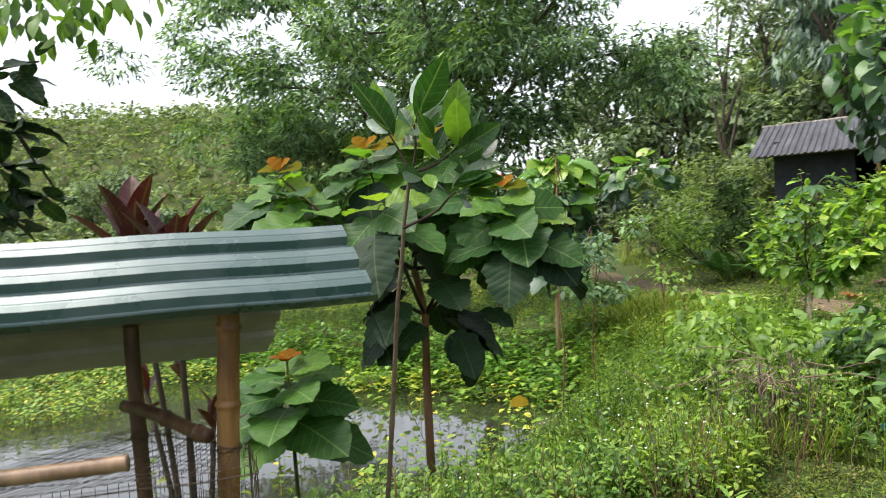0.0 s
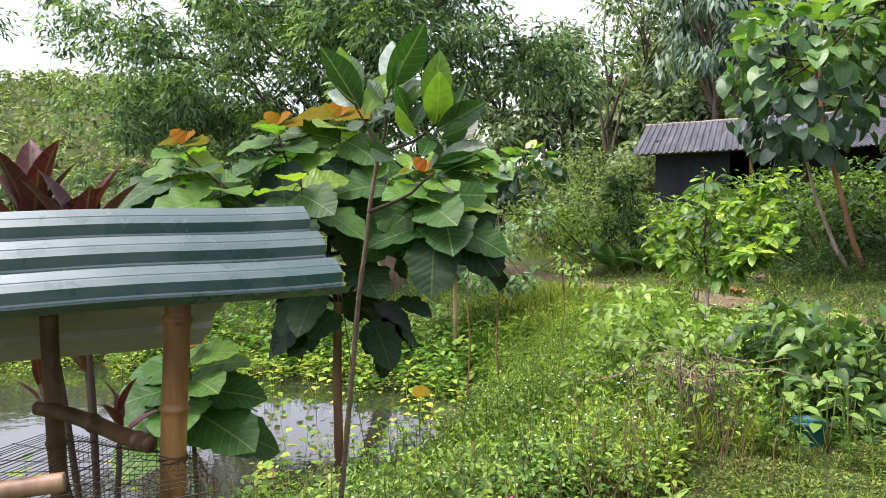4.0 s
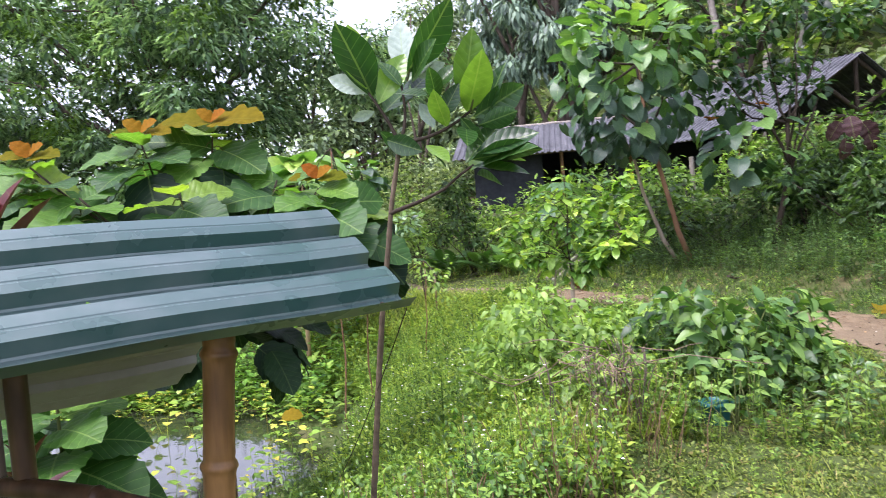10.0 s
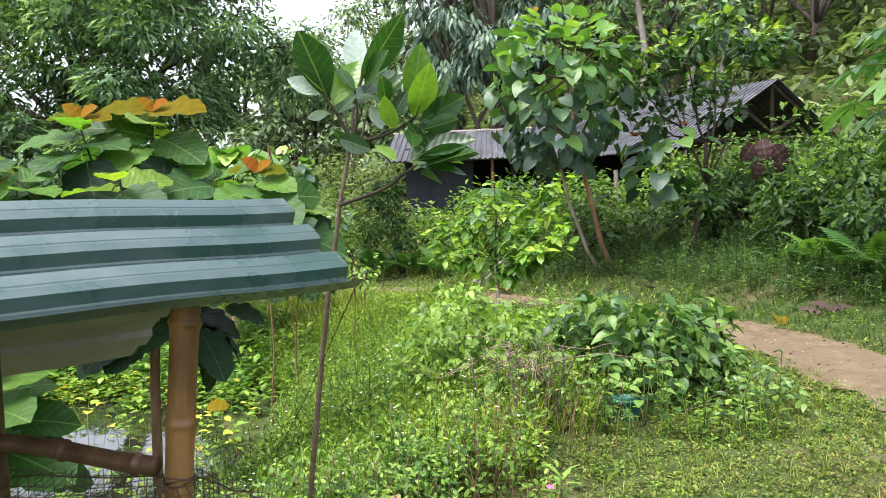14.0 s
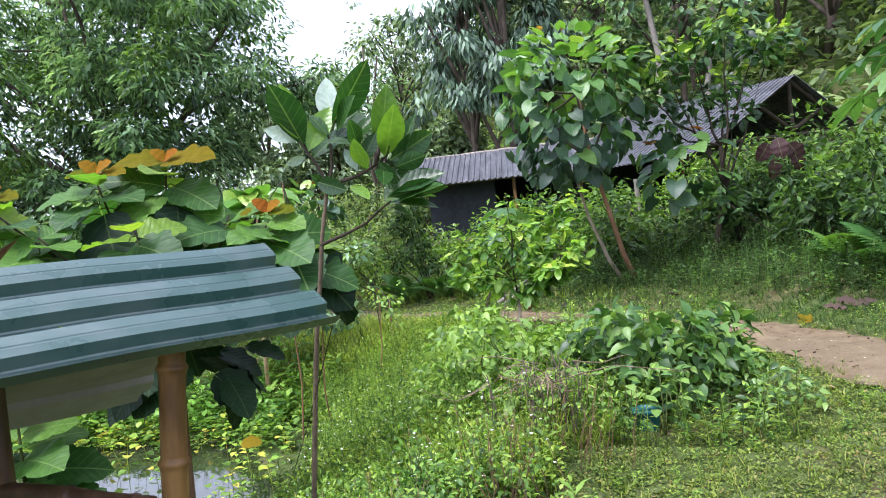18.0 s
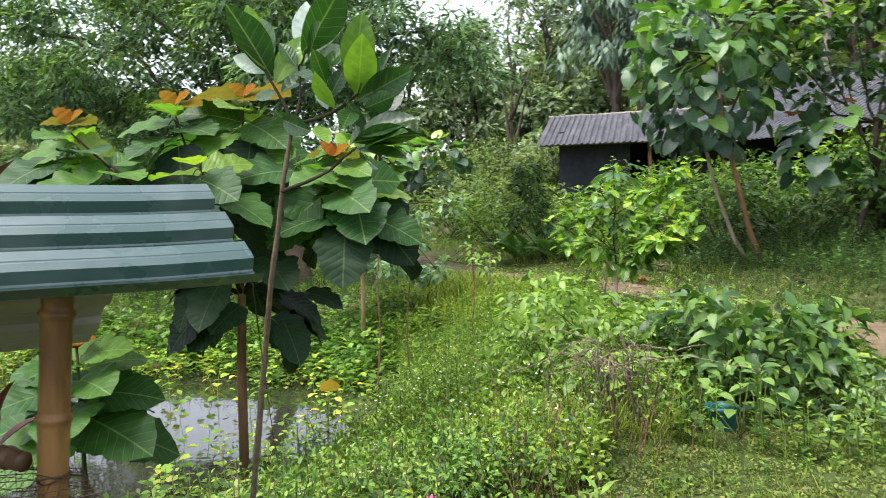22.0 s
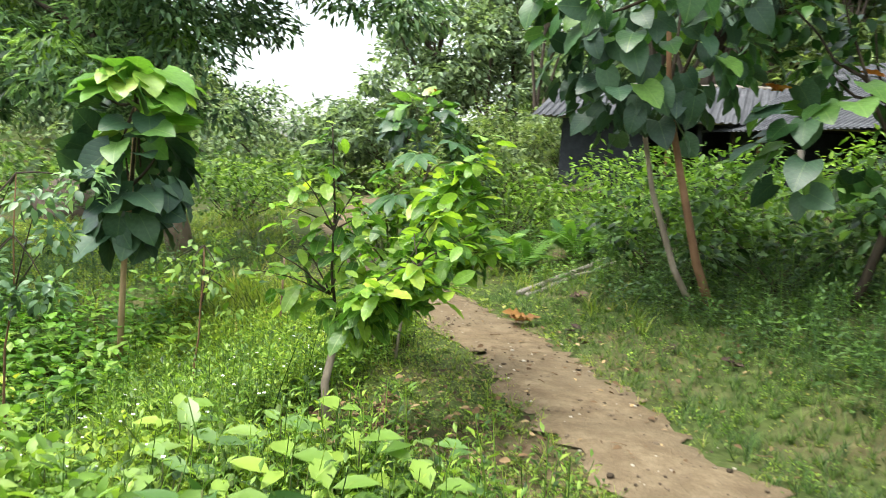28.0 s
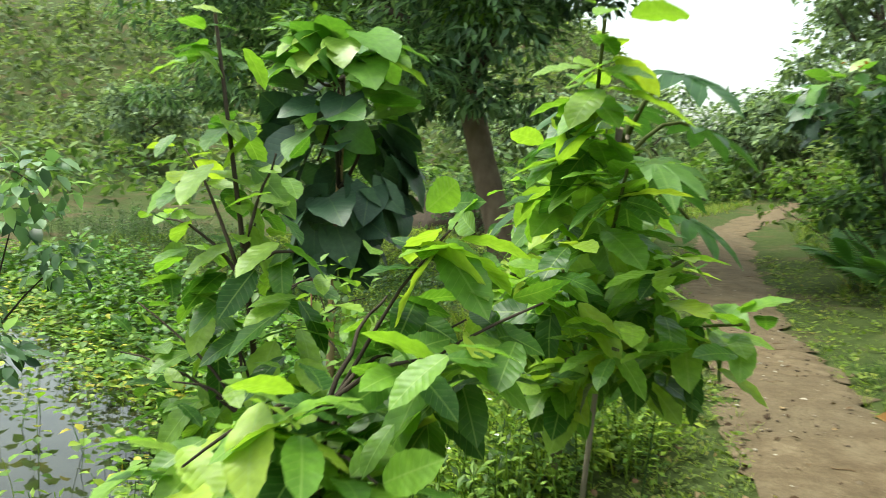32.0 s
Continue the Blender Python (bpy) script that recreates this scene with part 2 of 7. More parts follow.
def path_mat():
    m, nt, b = material("trodden_earth", 0.95, 0.12)
    big, mid, fine = noise_tex(nt, 1.1, 4.0), noise_tex(nt, 6.0, 6.0, 0.7), noise_tex(nt, 60.0, 4.0, 0.7)
    col = ramp(nt, mid, [(0.25, (0.075, 0.05, 0.028)), (0.5, (0.165, 0.122, 0.072)), (0.8, (0.31, 0.242, 0.155))])
    col = mix(nt, ramp(nt, big, [(0.35, (0, 0, 0)), (0.65, (0.8, 0.8, 0.8))]), col, (0.15, 0.117, 0.073))
    col = mix(nt, 0.5, col, ramp(nt, fine, [(0.3, (0.6, 0.6, 0.6)), (0.7, (1.2, 1.2, 1.2))]), "MULTIPLY")
    nt.links.new(col, b.inputs["Base Color"])
    bump(nt, b, mix(nt, 0.4, mid, fine), 0.9, 0.05)
    return m


def water_mat():
    m, nt, b = material("pond_water", 0.04, 0.6)
    b.inputs["Base Color"].default_value = (0.022, 0.024, 0.015, 1)
    b.inputs["IOR"].default_value = 1.33
    bump(nt, b, noise_tex(nt, 3.0, 3.0, 0.6), 0.12, 0.02)
    return m


def sheet_mat(name, paint, wear, rough=0.35, metal=0.25):
    m, nt, b = material(name, rough, 0.5, metal)
    f, g = noise_tex(nt, 3.0, 5.0), noise_tex(nt, 40.0, 3.0)
    col = mix(nt, ramp(nt, f, [(0.45, (0, 0, 0)), (0.75, (0.7, 0.7, 0.7))]), paint, wear)
    nt.links.new(col, b.inputs["Base Color"])
    nt.links.new(ramp(nt, f, [(0.2, (rough * 0.7,) * 3), (0.8, (min(1, rough * 1.5),) * 3)]), b.inputs["Roughness"])
    bump(nt, b, g, 0.04, 0.004)
    return m


def old_roof_mat():
    m, nt, b = material("weathered_corrugated_roof", 0.85, 0.2)
    f = noise_tex(nt, 2.2, 6.0, 0.7, "Object", (2.0, 0.4, 0.4))
    g = noise_tex(nt, 18.0, 4.0)
    col = ramp(nt, f, [(0.3, (0.034, 0.036, 0.041)), (0.6, (0.09, 0.094, 0.104)), (0.85, (0.22, 0.225, 0.235))])
    nt.links.new(mix(nt, 0.4, col, ramp(nt, g, [(0.3, (0.5, 0.5, 0.5)), (0.7, (1.2, 1.15, 1.1))]), "MULTIPLY"), b.inputs["Base Color"])
    bump(nt, b, g, 0.3, 0.01)
    return m


def bamboo_mat(name, dark, light):
    m, nt, b = material(name, 0.45, 0.35)
    f = noise_tex(nt, 26.0, 5.0, 0.6, "Object", (1, 1, 0.06))
    g = noise_tex(nt, 4.0, 4.0)
    col = mix(nt, ramp(nt, g, [(0.4, (0, 0, 0)), (0.65, (1, 1, 1))]), ramp(nt, f, [(0.3, dark), (0.7, light)]), tuple(0.45 * v for v in light))
    patch = noise_tex(nt, 11.0, 3.0, 0.5, "Object", (1, 1, 0.35))
    col = mix(nt, 0.85, col, ramp(nt, patch, [(0.42, (0.4, 0.36, 0.33)), (0.58, (1.1, 1.1, 1.1))]), "MULTIPLY")
    nt.links.new(col, b.inputs["Base Color"])
    bump(nt, b, f, 0.35, 0.004)
    return m


G_MID = [(0.0, (0.05, 0.125, 0.02)), (0.5, (0.095, 0.195, 0.03)), (1.0, (0.17, 0.28, 0.045))]
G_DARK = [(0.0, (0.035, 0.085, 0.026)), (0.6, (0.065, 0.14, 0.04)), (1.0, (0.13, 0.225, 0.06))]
G_LIGHT = [(0.0, (0.09, 0.20, 0.022)), (0.5, (0.15, 0.28, 0.035)), (1.0, (0.25, 0.37, 0.06))]
M_GROUND, M_PATH, M_WATER = ground_mat(), path_mat(), water_mat()
M_GREEN_SHEET = sheet_mat("green_painted_sheet", (0.018, 0.062, 0.05), (0.14, 0.165, 0.16), 0.26, 0.2)
gloss = M_GREEN_SHEET.node_tree.nodes["Principled BSDF"].inputs
gloss["Coat Weight"].default_value, gloss["Coat Roughness"].default_value, gloss["Coat IOR"].default_value = 0.75, 0.34, 1.62
gloss["IOR"].default_value, gloss["Specular IOR Level"].default_value = 1.6, 0.5
M_CREAM_SHEET = sheet_mat("cream_sheet_underside", (0.25, 0.245, 0.22), (0.12, 0.105, 0.085), 0.6, 0.0)
M_OLD_ROOF = old_roof_mat()
M_BAMBOO = bamboo_mat("aged_bamboo", (0.11, 0.048, 0.013), (0.42, 0.23, 0.078))
M_BAMBOO_DARK = bamboo_mat("dark_aged_bamboo", (0.045, 0.024, 0.013), (0.17, 0.095, 0.05))
M_BAMBOO_CUT = bamboo_mat("split_bamboo", (0.17, 0.10, 0.055), (0.34, 0.23, 0.135))
M_WIRE = material("dull_wire", 0.5, 0.4, 0.7)[0]
M_WIRE.node_tree.nodes["Principled BSDF"].inputs["Base Color"].default_value = (0.085, 0.06, 0.045, 1)
M_BARK = bark_mat("brown_bark", (0.06, 0.045, 0.035), (0.19, 0.15, 0.115))
M_BARK_PALE = bark_mat("pale_bark", (0.2, 0.16, 0.115), (0.42, 0.36, 0.27), 14.0)
M_BARK_RED = bark_mat("reddish_young_bark", (0.16, 0.085, 0.045), (0.34, 0.2, 0.11), 14.0)
M_POLE = bark_mat("peeled_orange_bark", (0.38, 0.25, 0.13), (0.6, 0.43, 0.26), 16.0)
M_BARK_TAN = bark_mat("tan_bark", (0.15, 0.105, 0.07), (0.34, 0.26, 0.185))
M_STEM = bark_mat("green_stem", (0.06, 0.08, 0.02), (0.14, 0.16, 0.05), 20.0)
M_STEM_DARK = bark_mat("dark_stem", (0.03, 0.022, 0.016), (0.09, 0.07, 0.045), 20.0)
M_JACK = leaf_mat("broad_dark_leaf", [(0, (0.012, 0.048, 0.01)), (0.75, (0.03, 0.095, 0.014)), (0.92, (0.13, 0.26, 0.018))], 0.3, 0.4, 0.34, True, 0.22, 8.0)
M_JACK_PALE = leaf_mat("pale_leaf_underside", [(0, (0.2, 0.28, 0.24)), (1, (0.34, 0.42, 0.38))], 0.5, 0.3, 0.2, True, 0.2, 8.0)
M_SAPLING = bark_mat("ringed_sapling_bark", (0.075, 0.056, 0.036), (0.2, 0.155, 0.1), 30.0, (1, 1, 1.5))
M_BIG = leaf_mat("big_veined_leaf", [(0, (0.016, 0.06, 0.012)), (0.6, (0.035, 0.105, 0.016)), (0.95, (0.1, 0.21, 0.024))], 0.5, 0.22, 0.34, True, 0.3, 8.0, 0.3)
# young leaf, brightened for the light on the shoot tops
M_BIG_LIGHT = leaf_mat("big_young_lit_leaf", [(0, (0.045, 0.135, 0.012)), (0.6, (0.09, 0.21, 0.016)), (1, (0.19, 0.28, 0.016))], 0.42, 0.3, 0.45, True, 0.32, 8.0, 0.3)
M_OLIVE = leaf_mat("olive_young_leaf", [(0, (0.1, 0.115, 0.001)), (1, (0.17, 0.12, 0.001))], 0.7, 0.04, 0.45, True, 0.06, 8.0)
# distance haze is put into this colour: paler and greyer than near leaves
M_FAR = leaf_mat("far_leaf_with_haze", [(0, (0.1, 0.17, 0.105)), (0.5, (0.2, 0.285, 0.165)), (1, (0.33, 0.42, 0.24))], 0.6, 0.25, 0.25)
M_BAMBOO_LEAF = leaf_mat("bluish_bamboo_leaf", [(0, (0.045, 0.09, 0.07)), (0.5, (0.105, 0.175, 0.125)), (1, (0.21, 0.3, 0.2))], 0.5, 0.3, 0.2)
# near-black copy of the big leaf, canopy shade put into its colour
M_BIG_DARK = leaf_mat("big_shade_toned_leaf", [(0, (0.008, 0.024, 0.01)), (1, (0.018, 0.045, 0.016))], 0.5, 0.12, 0.15, True, 0.1, 8.0, 0.3)
M_ORANGE = leaf_mat("young_orange_leaf", [(0, (0.24, 0.065, 0.002)), (0.5, (0.23, 0.09, 0.002)), (1, (0.22, 0.12, 0.002))], 0.7, 0.04, 0.35, True, 0.05, 8.0)
M_YELLOW = leaf_mat("yellowing_leaf", [(0, (0.15, 0.115, 0.001)), (1, (0.19, 0.125, 0.001))], 0.7, 0.04, 0.35, True, 0.05, 8.0)
# one leaf in three tones: top light and lower shade are painted in
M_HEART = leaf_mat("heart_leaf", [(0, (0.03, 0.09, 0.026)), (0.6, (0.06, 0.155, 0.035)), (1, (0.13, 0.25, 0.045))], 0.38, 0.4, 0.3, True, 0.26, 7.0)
M_HEART_LIGHT = leaf_mat("lit_heart_leaf", [(0, (0.09, 0.22, 0.03)), (0.7, (0.16, 0.32, 0.045)), (1, (0.26, 0.38, 0.05))], 0.34, 0.45, 0.32, True, 0.14, 7.0)
M_HEART_DARK = leaf_mat("shade_toned_heart_leaf", [(0, (0.022, 0.055, 0.032)), (0.6, (0.038, 0.088, 0.045)), (1, (0.06, 0.125, 0.055))], 0.42, 0.35, 0.12, True, 0.12, 7.0)
M_COFFEE_LIGHT = leaf_mat("bright_young_leaf", [(0, (0.13, 0.28, 0.026)), (0.6, (0.23, 0.4, 0.04)), (1, (0.38, 0.48, 0.05))], 0.36, 0.34, 0.4, True, 0.4, 9.0)
M_COFFEE = leaf_mat("glossy_young_leaf", [(0, (0.03, 0.095, 0.014)), (0.5, (0.085, 0.2, 0.022)), (1, (0.27, 0.41, 0.05))], 0.36, 0.36, 0.4, True, 0.4, 9.0)
M_RED = leaf_mat("dark_red_leaf", [(0, (0.035, 0.01, 0.012)), (0.6, (0.075, 0.012, 0.012)), (1, (0.022, 0.017, 0.024))], 0.4, 0.25, 0.15, True, 0.1, 5.0)
M_PURPLE = leaf_mat("purple_leaf", [(0, (0.03, 0.009, 0.012)), (1, (0.07, 0.03, 0.036))], 0.45, 0.3, 0.1, True, 0.3, 8.0)
M_DEAD = leaf_mat("dry_brown_leaf", [(0, (0.12, 0.05, 0.02)), (1, (0.27, 0.13, 0.03))], 0.7, 0.2, 0.15, True, 0.2, 8.0)
M_LEAF = leaf_mat("tree_leaf", G_MID)
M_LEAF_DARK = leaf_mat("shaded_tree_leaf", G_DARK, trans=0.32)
M_LEAF_LIGHT = leaf_mat("fresh_leaf", G_LIGHT)
M_GREY_LEAF = leaf_mat("greyish_tree_leaf", [(0, (0.06, 0.135, 0.075)), (0.5, (0.13, 0.24, 0.125)), (1, (0.27, 0.4, 0.23))], 0.4, 0.45, 0.38)
M_GRASS = leaf_mat("grass_blade", [(0, (0.075, 0.13, 0.016)), (0.55, (0.155, 0.235, 0.028)), (0.9, (0.25, 0.31, 0.045)), (1, (0.34, 0.28, 0.11))], 0.55, 0.3, 0.4)
M_HERB = leaf_mat("herb_leaf", [(0, (0.04, 0.11, 0.014)), (0.5, (0.11, 0.22, 0.025)), (1, (0.26, 0.37, 0.045))], 0.5, 0.35, 0.38)
M_LAWN = leaf_mat("lawn_leaf", [(0, (0.045, 0.085, 0.012)), (0.55, (0.13, 0.19, 0.024)), (0.86, (0.21, 0.265, 0.036)), (1, (0.21, 0.14, 0.065))], 0.55, 0.3, 0.34)
M_BUSH = leaf_mat("bush_leaf", [(0, (0.045, 0.115, 0.03)), (0.5, (0.09, 0.185, 0.04)), (1, (0.18, 0.28, 0.055))], 0.35, 0.4, 0.3)
# pale scrub green, greyed to hold the haze on far slopes
M_SCRUB = leaf_mat("pale_hazed_scrub", [(0, (0.085, 0.14, 0.06)), (0.5, (0.15, 0.22, 0.09)), (1, (0.25, 0.31, 0.14))], 0.6, 0.25)
M_MOUND = leaf_mat("mound_leaf", [(0, (0.026, 0.085, 0.018)), (0.5, (0.062, 0.15, 0.028)), (1, (0.16, 0.27, 0.045))], 0.4, 0.35, 0.3)
M_FRESH = leaf_mat("fresh_weed_leaf", [(0, (0.035, 0.11, 0.014)), (0.6, (0.085, 0.2, 0.022)), (1, (0.22, 0.36, 0.045))], 0.45, 0.35, 0.4)
M_THICKET = leaf_mat("thicket_leaf", [(0, (0.05, 0.11, 0.03)), (0.5, (0.1, 0.185, 0.05)), (1, (0.2, 0.29, 0.085))], 0.55, 0.25)
M_POT = material("teal_plastic", 0.45, 0.4)[0]
M_POT.node_tree.nodes["Principled BSDF"].inputs["Base Color"].default_value = (0.01, 0.1, 0.1, 1)
M_WALL = bark_mat("dark_sheeted_wall", (0.03, 0.033, 0.04), (0.07, 0.076, 0.088), 7.0, (1, 1, 1))
M_PETAL = material("white_petal", 0.7, 0.2)[0]
M_PETAL.node_tree.nodes["Principled BSDF"].inputs["Base Color"].default_value = (0.75, 0.75, 0.7, 1)
M_PINK = material("pink_petal", 0.6, 0.2)[0]
M_PINK.node_tree.nodes["Principled BSDF"].inputs["Base Color"].default_value = (0.55, 0.12, 0.25, 1)
M_PEBBLE = leaf_mat("pebble_and_clod", [(0, (0.06, 0.042, 0.028)), (0.7, (0.18, 0.135, 0.095)), (1, (0.42, 0.38, 0.33))], 0.9, 0.15, 0.0)
M_STONE = bark_mat("pale_stone", (0.2, 0.175, 0.145), (0.38, 0.345, 0.3), 12.0, (1, 1, 1))

# ---------------------------------------------------------------- the lie of the land
TRACK = np.array([(8.2, -12.0), (6.4, -4.0), (5.2, 0.5), (4.5, 3.5), (3.65, 6.0), (3.05, 8.0), (2.25, 9.15), (1.32, 10.55), (0.36, 11.85), (-0.5, 12.8), (-2.2, 15.1), (-4.5, 18.6), (-6.9, 22.2), (-9.4, 28.8), (-12.5, 36.0)])
WATER = -0.85


def beside(x, y):
    """Distance to the right of the track's line (negative to its left)."""
    x, y = np.asarray(x, float), np.asarray(y, float)
    best, side = np.full(x.shape, 1e9), np.zeros(x.shape)
    for (x0, y0), (x1, y1) in zip(TRACK[:-1], TRACK[1:]):
        dx, dy = x1 - x0, y1 - y0
        n = math.hypot(dx, dy)
        u = np.clip(((x - x0) * dx + (y - y0) * dy) / n**2, 0, 1)
        d = np.hypot(x - x0 - u * dx, y - y0 - u * dy)
        s = np.sign((x - x0) * dy - (y - y0) * dx)
        side = np.where(d < best, s, side)
        best = np.minimum(d, best)
    return best * side


def pond_r(x, y):
    return (np.abs((np.asarray(x, float) + 7.2) / 5.2) ** 4 + np.abs((np.asarray(y, float) - 6.6) / 3.6) ** 4) ** 0.25


def ground_z(x, y):
    x, y = np.asarray(x, float), np.asarray(y, float)
    s = beside(x, y)
    east = 0.18 * smooth(4.5, 8.5, y) * (1 - 0.7 * smooth(12.5, 15, y))
    west = -0.5 * smooth(1.2, 4.5, -s) * smooth(8.5, 11, y)
    flat = east + west
    flat = flat + 0.22 * np.clip(s - 0.9, 0, 6) + 0.62 * np.clip(s - 13.0, 0, 26) * smooth(9, 15, y + 0.2 * s) * smooth(-4, 7, x)
    flat = flat + 0.12 * np.clip(y - 40 + 0.2 * x, 0, 40) * smooth(-30, -12, x)
    flat = flat + 0.34 * np.clip(y - 30, 0, 26) * smooth(-11, -6, x) * smooth(9, 4, x)
    flat = flat + 17 * smooth(30, 95, np.hypot(x + 4, y - 4)) * smooth(-20, -36, x) * smooth(-0.45, -0.8, (x + 4) / (np.abs(y) + 1))
    r = pond_r(x, y)
    z = WATER + (flat - WATER) * smooth(1.0, 1.55, r) - 0.5 * smooth(1.02, 0.75, r)
    z = z + 0.035 * np.sin(2.3 * x + 1.1 * y) * np.sin(1.7 * y - 0.8 * x) * (1 - smooth(0.9, 0.3, np.abs(s)))
    return z


def axis_steps(a, b, lo, hi, near, far):
    out, v = [], lo
    while v < hi:
        out.append(v)
        d = max(0, a - v, v - b)
        v += near + (far - near) * min(1, d / (0.5 * (hi - lo)) * 2.2)
    return np.array(out + [hi])


gx, gy = axis_steps(-4, 6, -260, 160, 0.12, 9.0), axis_steps(0, 16, -60, 280, 0.12, 9.0)
GX, GY = np.meshgrid(gx, gy, indexing="ij")
GZ = ground_z(GX, GY) + 0.012 * RNG.normal(0, 1, GX.shape)
i, j = np.meshgrid(np.arange(len(gx) - 1), np.arange(len(gy) - 1), indexing="ij")
q = np.stack([i * len(gy) + j, (i + 1) * len(gy) + j, (i + 1) * len(gy) + j + 1, i * len(gy) + j + 1], -1).reshape(-1, 4)
tagged(new("ground", mesh_of("ground", np.stack([GX, GY, GZ], -1).reshape(-1, 3), q, M_GROUND)), "mossy brown soil with low green growth", "ground", kind="structure")

# bare soil at the lawn's near edge
M_SOIL = bark_mat("bare_dark_soil", (0.07, 0.045, 0.03), (0.2, 0.14, 0.1), 30.0, (1, 1, 1), 0.95)
a = np.linspace(0, 2 * np.pi, 49)[:-1]
rr = 1 + 0.22 * np.sin(3 * a + 1) + 0.12 * np.sin(7 * a) + 0.06 * np.sin(13 * a + 2)
V = [np.stack([1.05 + 0.5 * f * rr * np.cos(a), 3.52 + 0.32 * f * rr * np.sin(a)], -1) for f in (1.0, 0.7, 0.35)]
V = np.concatenate(V + [[(1.05, 3.52)]])
V = np.concatenate([V, (ground_z(V[:, 0], V[:, 1]) + 0.012 + 0.01 * RNG.random(len(V)))[:, None]], 1)
V[:48, 2] -= 0.02
k = np.arange(48)
k1 = (k + 1) % 48
q = np.concatenate([np.stack([r * 48 + k, r * 48 + k1, (r + 1) * 48 + k1, (r + 1) * 48 + k], -1) for r in (0, 1)])
tagged(new("ground_soil", mesh_of("ground_soil", V, [q, np.stack([96 + k, 96 + k1, np.full(48, 144)], -1)], M_SOIL)), "patch of bare dark brown soil in the lawn", "soil", kind="structure")

# the trodden path, laid over the ground
u = np.linspace(0, len(TRACK) - 1, 260)
cx, cy = np.interp(u, np.arange(len(TRACK)), TRACK[:, 0]), np.interp(u, np.arange(len(TRACK)), TRACK[:, 1])
ker = np.ones(13) / 13
cx = np.convolve(np.pad(cx, 6, "edge"), ker, "valid")
cy = np.convolve(np.pad(cy, 6, "edge"), ker, "valid")
tx, ty = np.gradient(cx), np.gradient(cy)
tl = np.hypot(tx, ty)
nx, ny = ty / tl, -tx / tl
half = 0.42 + 0.13 * smooth(8.5, 6.0, cy) + 0.05 * np.sin(u * 5.1) + 0.04 * np.sin(u * 13.7)
cc = np.linspace(-1, 1, 9)
wob = 0.05 * RNG.normal(0, 1, (len(u), 2))
PX = cx[:, None] + nx[:, None] * cc * half[:, None] + np.where(np.abs(cc) > 0.9, wob[:, :1], 0)
PY = cy[:, None] + ny[:, None] * cc * half[:, None] + np.where(np.abs(cc) > 0.9, wob[:, 1:], 0)
PZ = ground_z(PX, PY) + 0.038 - 0.024 * cc**4 + 0.006 * np.sin(3.1 * PX + 2.2 * PY) * np.sin(4.3 * PY - 2.7 * PX)
i, j = np.meshgrid(np.arange(len(u) - 1), np.arange(8), indexing="ij")
q = np.stack([i * 9 + j, i * 9 + j + 1, (i + 1) * 9 + j + 1, (i + 1) * 9 + j], -1).reshape(-1, 4)
tagged(new("path", mesh_of("path", np.stack([PX, PY, PZ], -1).reshape(-1, 3), q, M_PATH)), "narrow trodden earth path, light brown and bare", "path", kind="structure")

# pond
a = np.linspace(0, 2 * np.pi, 97)[:-1]
ring = np.sign(np.cos(a)) * np.abs(np.cos(a)) ** 0.5, np.sign(np.sin(a)) * np.abs(np.sin(a)) ** 0.5
V = np.concatenate([[(-7.2, 6.6, WATER)], np.stack([-7.2 + 5.6 * ring[0], 6.6 + 3.9 * ring[1], np.full(96, WATER)], -1)])
k = np.arange(96)
tagged(new("water", mesh_of("water", V, np.stack([np.zeros(96, int), 1 + k, 1 + (k + 1) % 96], -1), M_WATER, False)), "still dark pond water mirroring the sky", "pond", kind="structure")

# ---------------------------------------------------------------- leaf shapes
T_JACK = blade(11, shape(0.232, 0.52, 0.82), 0.28, 0.09, 0, 2, 0.03)
big_w = shape(0.435, 0.4, 0.62)
T_BIG = blade(14, lambda s: big_w(s) * (1 + 0.05 * np.cos(14 * np.pi * s) + 0.07 * np.cos(5.2 * np.pi * s)), 0.16, 0.22, 0.13, 2, 0.07)
T_HEART = blade(7, lambda s: 0.46 * np.sin(np.pi * np.clip(0.16 + 0.84 * s, 0, 1) ** 0.8) ** 0.85 + 0.003, 0.14, 0.26, 0.2, 2, 0.10)
oval = shape(0.235, 0.5, 0.6)
T_COFFEE = blade(16, lambda s: oval(s) * (1 - 0.55 * np.clip(s - 0.86, 0, 1) / 0.14) * np.where(np.arange(17)[:, None] % 2, 1.05, 0.97), 0.16, 0.24, 0, 2, 0.07)
T_SPEAR = blade(8, shape(0.15, 0.5, 0.7), 0.5, 0.22, 0, 1)
T_OVAL = blade(3, shape(0.27, 0.45, 0.7), 0.25, 0.25)
T_NARROW = blade(2, shape(0.14, 0.45, 0.7), 0.2, 0.2)
T_LEAFLET = (np.array([(-0.03, 0, 0), (0.03, 0, 0), (0.17, 0.45, 0.05), (0, 1.0, -0.15), (-0.17, 0.45, 0.05)]), np.array([(0, 1, 2, 3), (0, 2, 3, 4)]))
T_CLUMP = blade(2, shape(0.30, 0.5, 0.6), 0.3, 0.25)
T_GRASS = (np.array([(-0.024, 0, 0), (0.024, 0, 0), (-0.018, 0.55, -0.08), (0.018, 0.55, -0.08), (0, 1.0, -0.36), (0.002, 1.0, -0.36)]), np.array([(0, 1, 3, 2), (2, 3, 5, 4)]))
T_FLAT = (np.array([(-0.12, 0, 0), (0.12, 0, 0), (0.34, 0.7, 0.08), (-0.34, 0.7, 0.08)]), np.array([(0, 1, 2, 3)]))
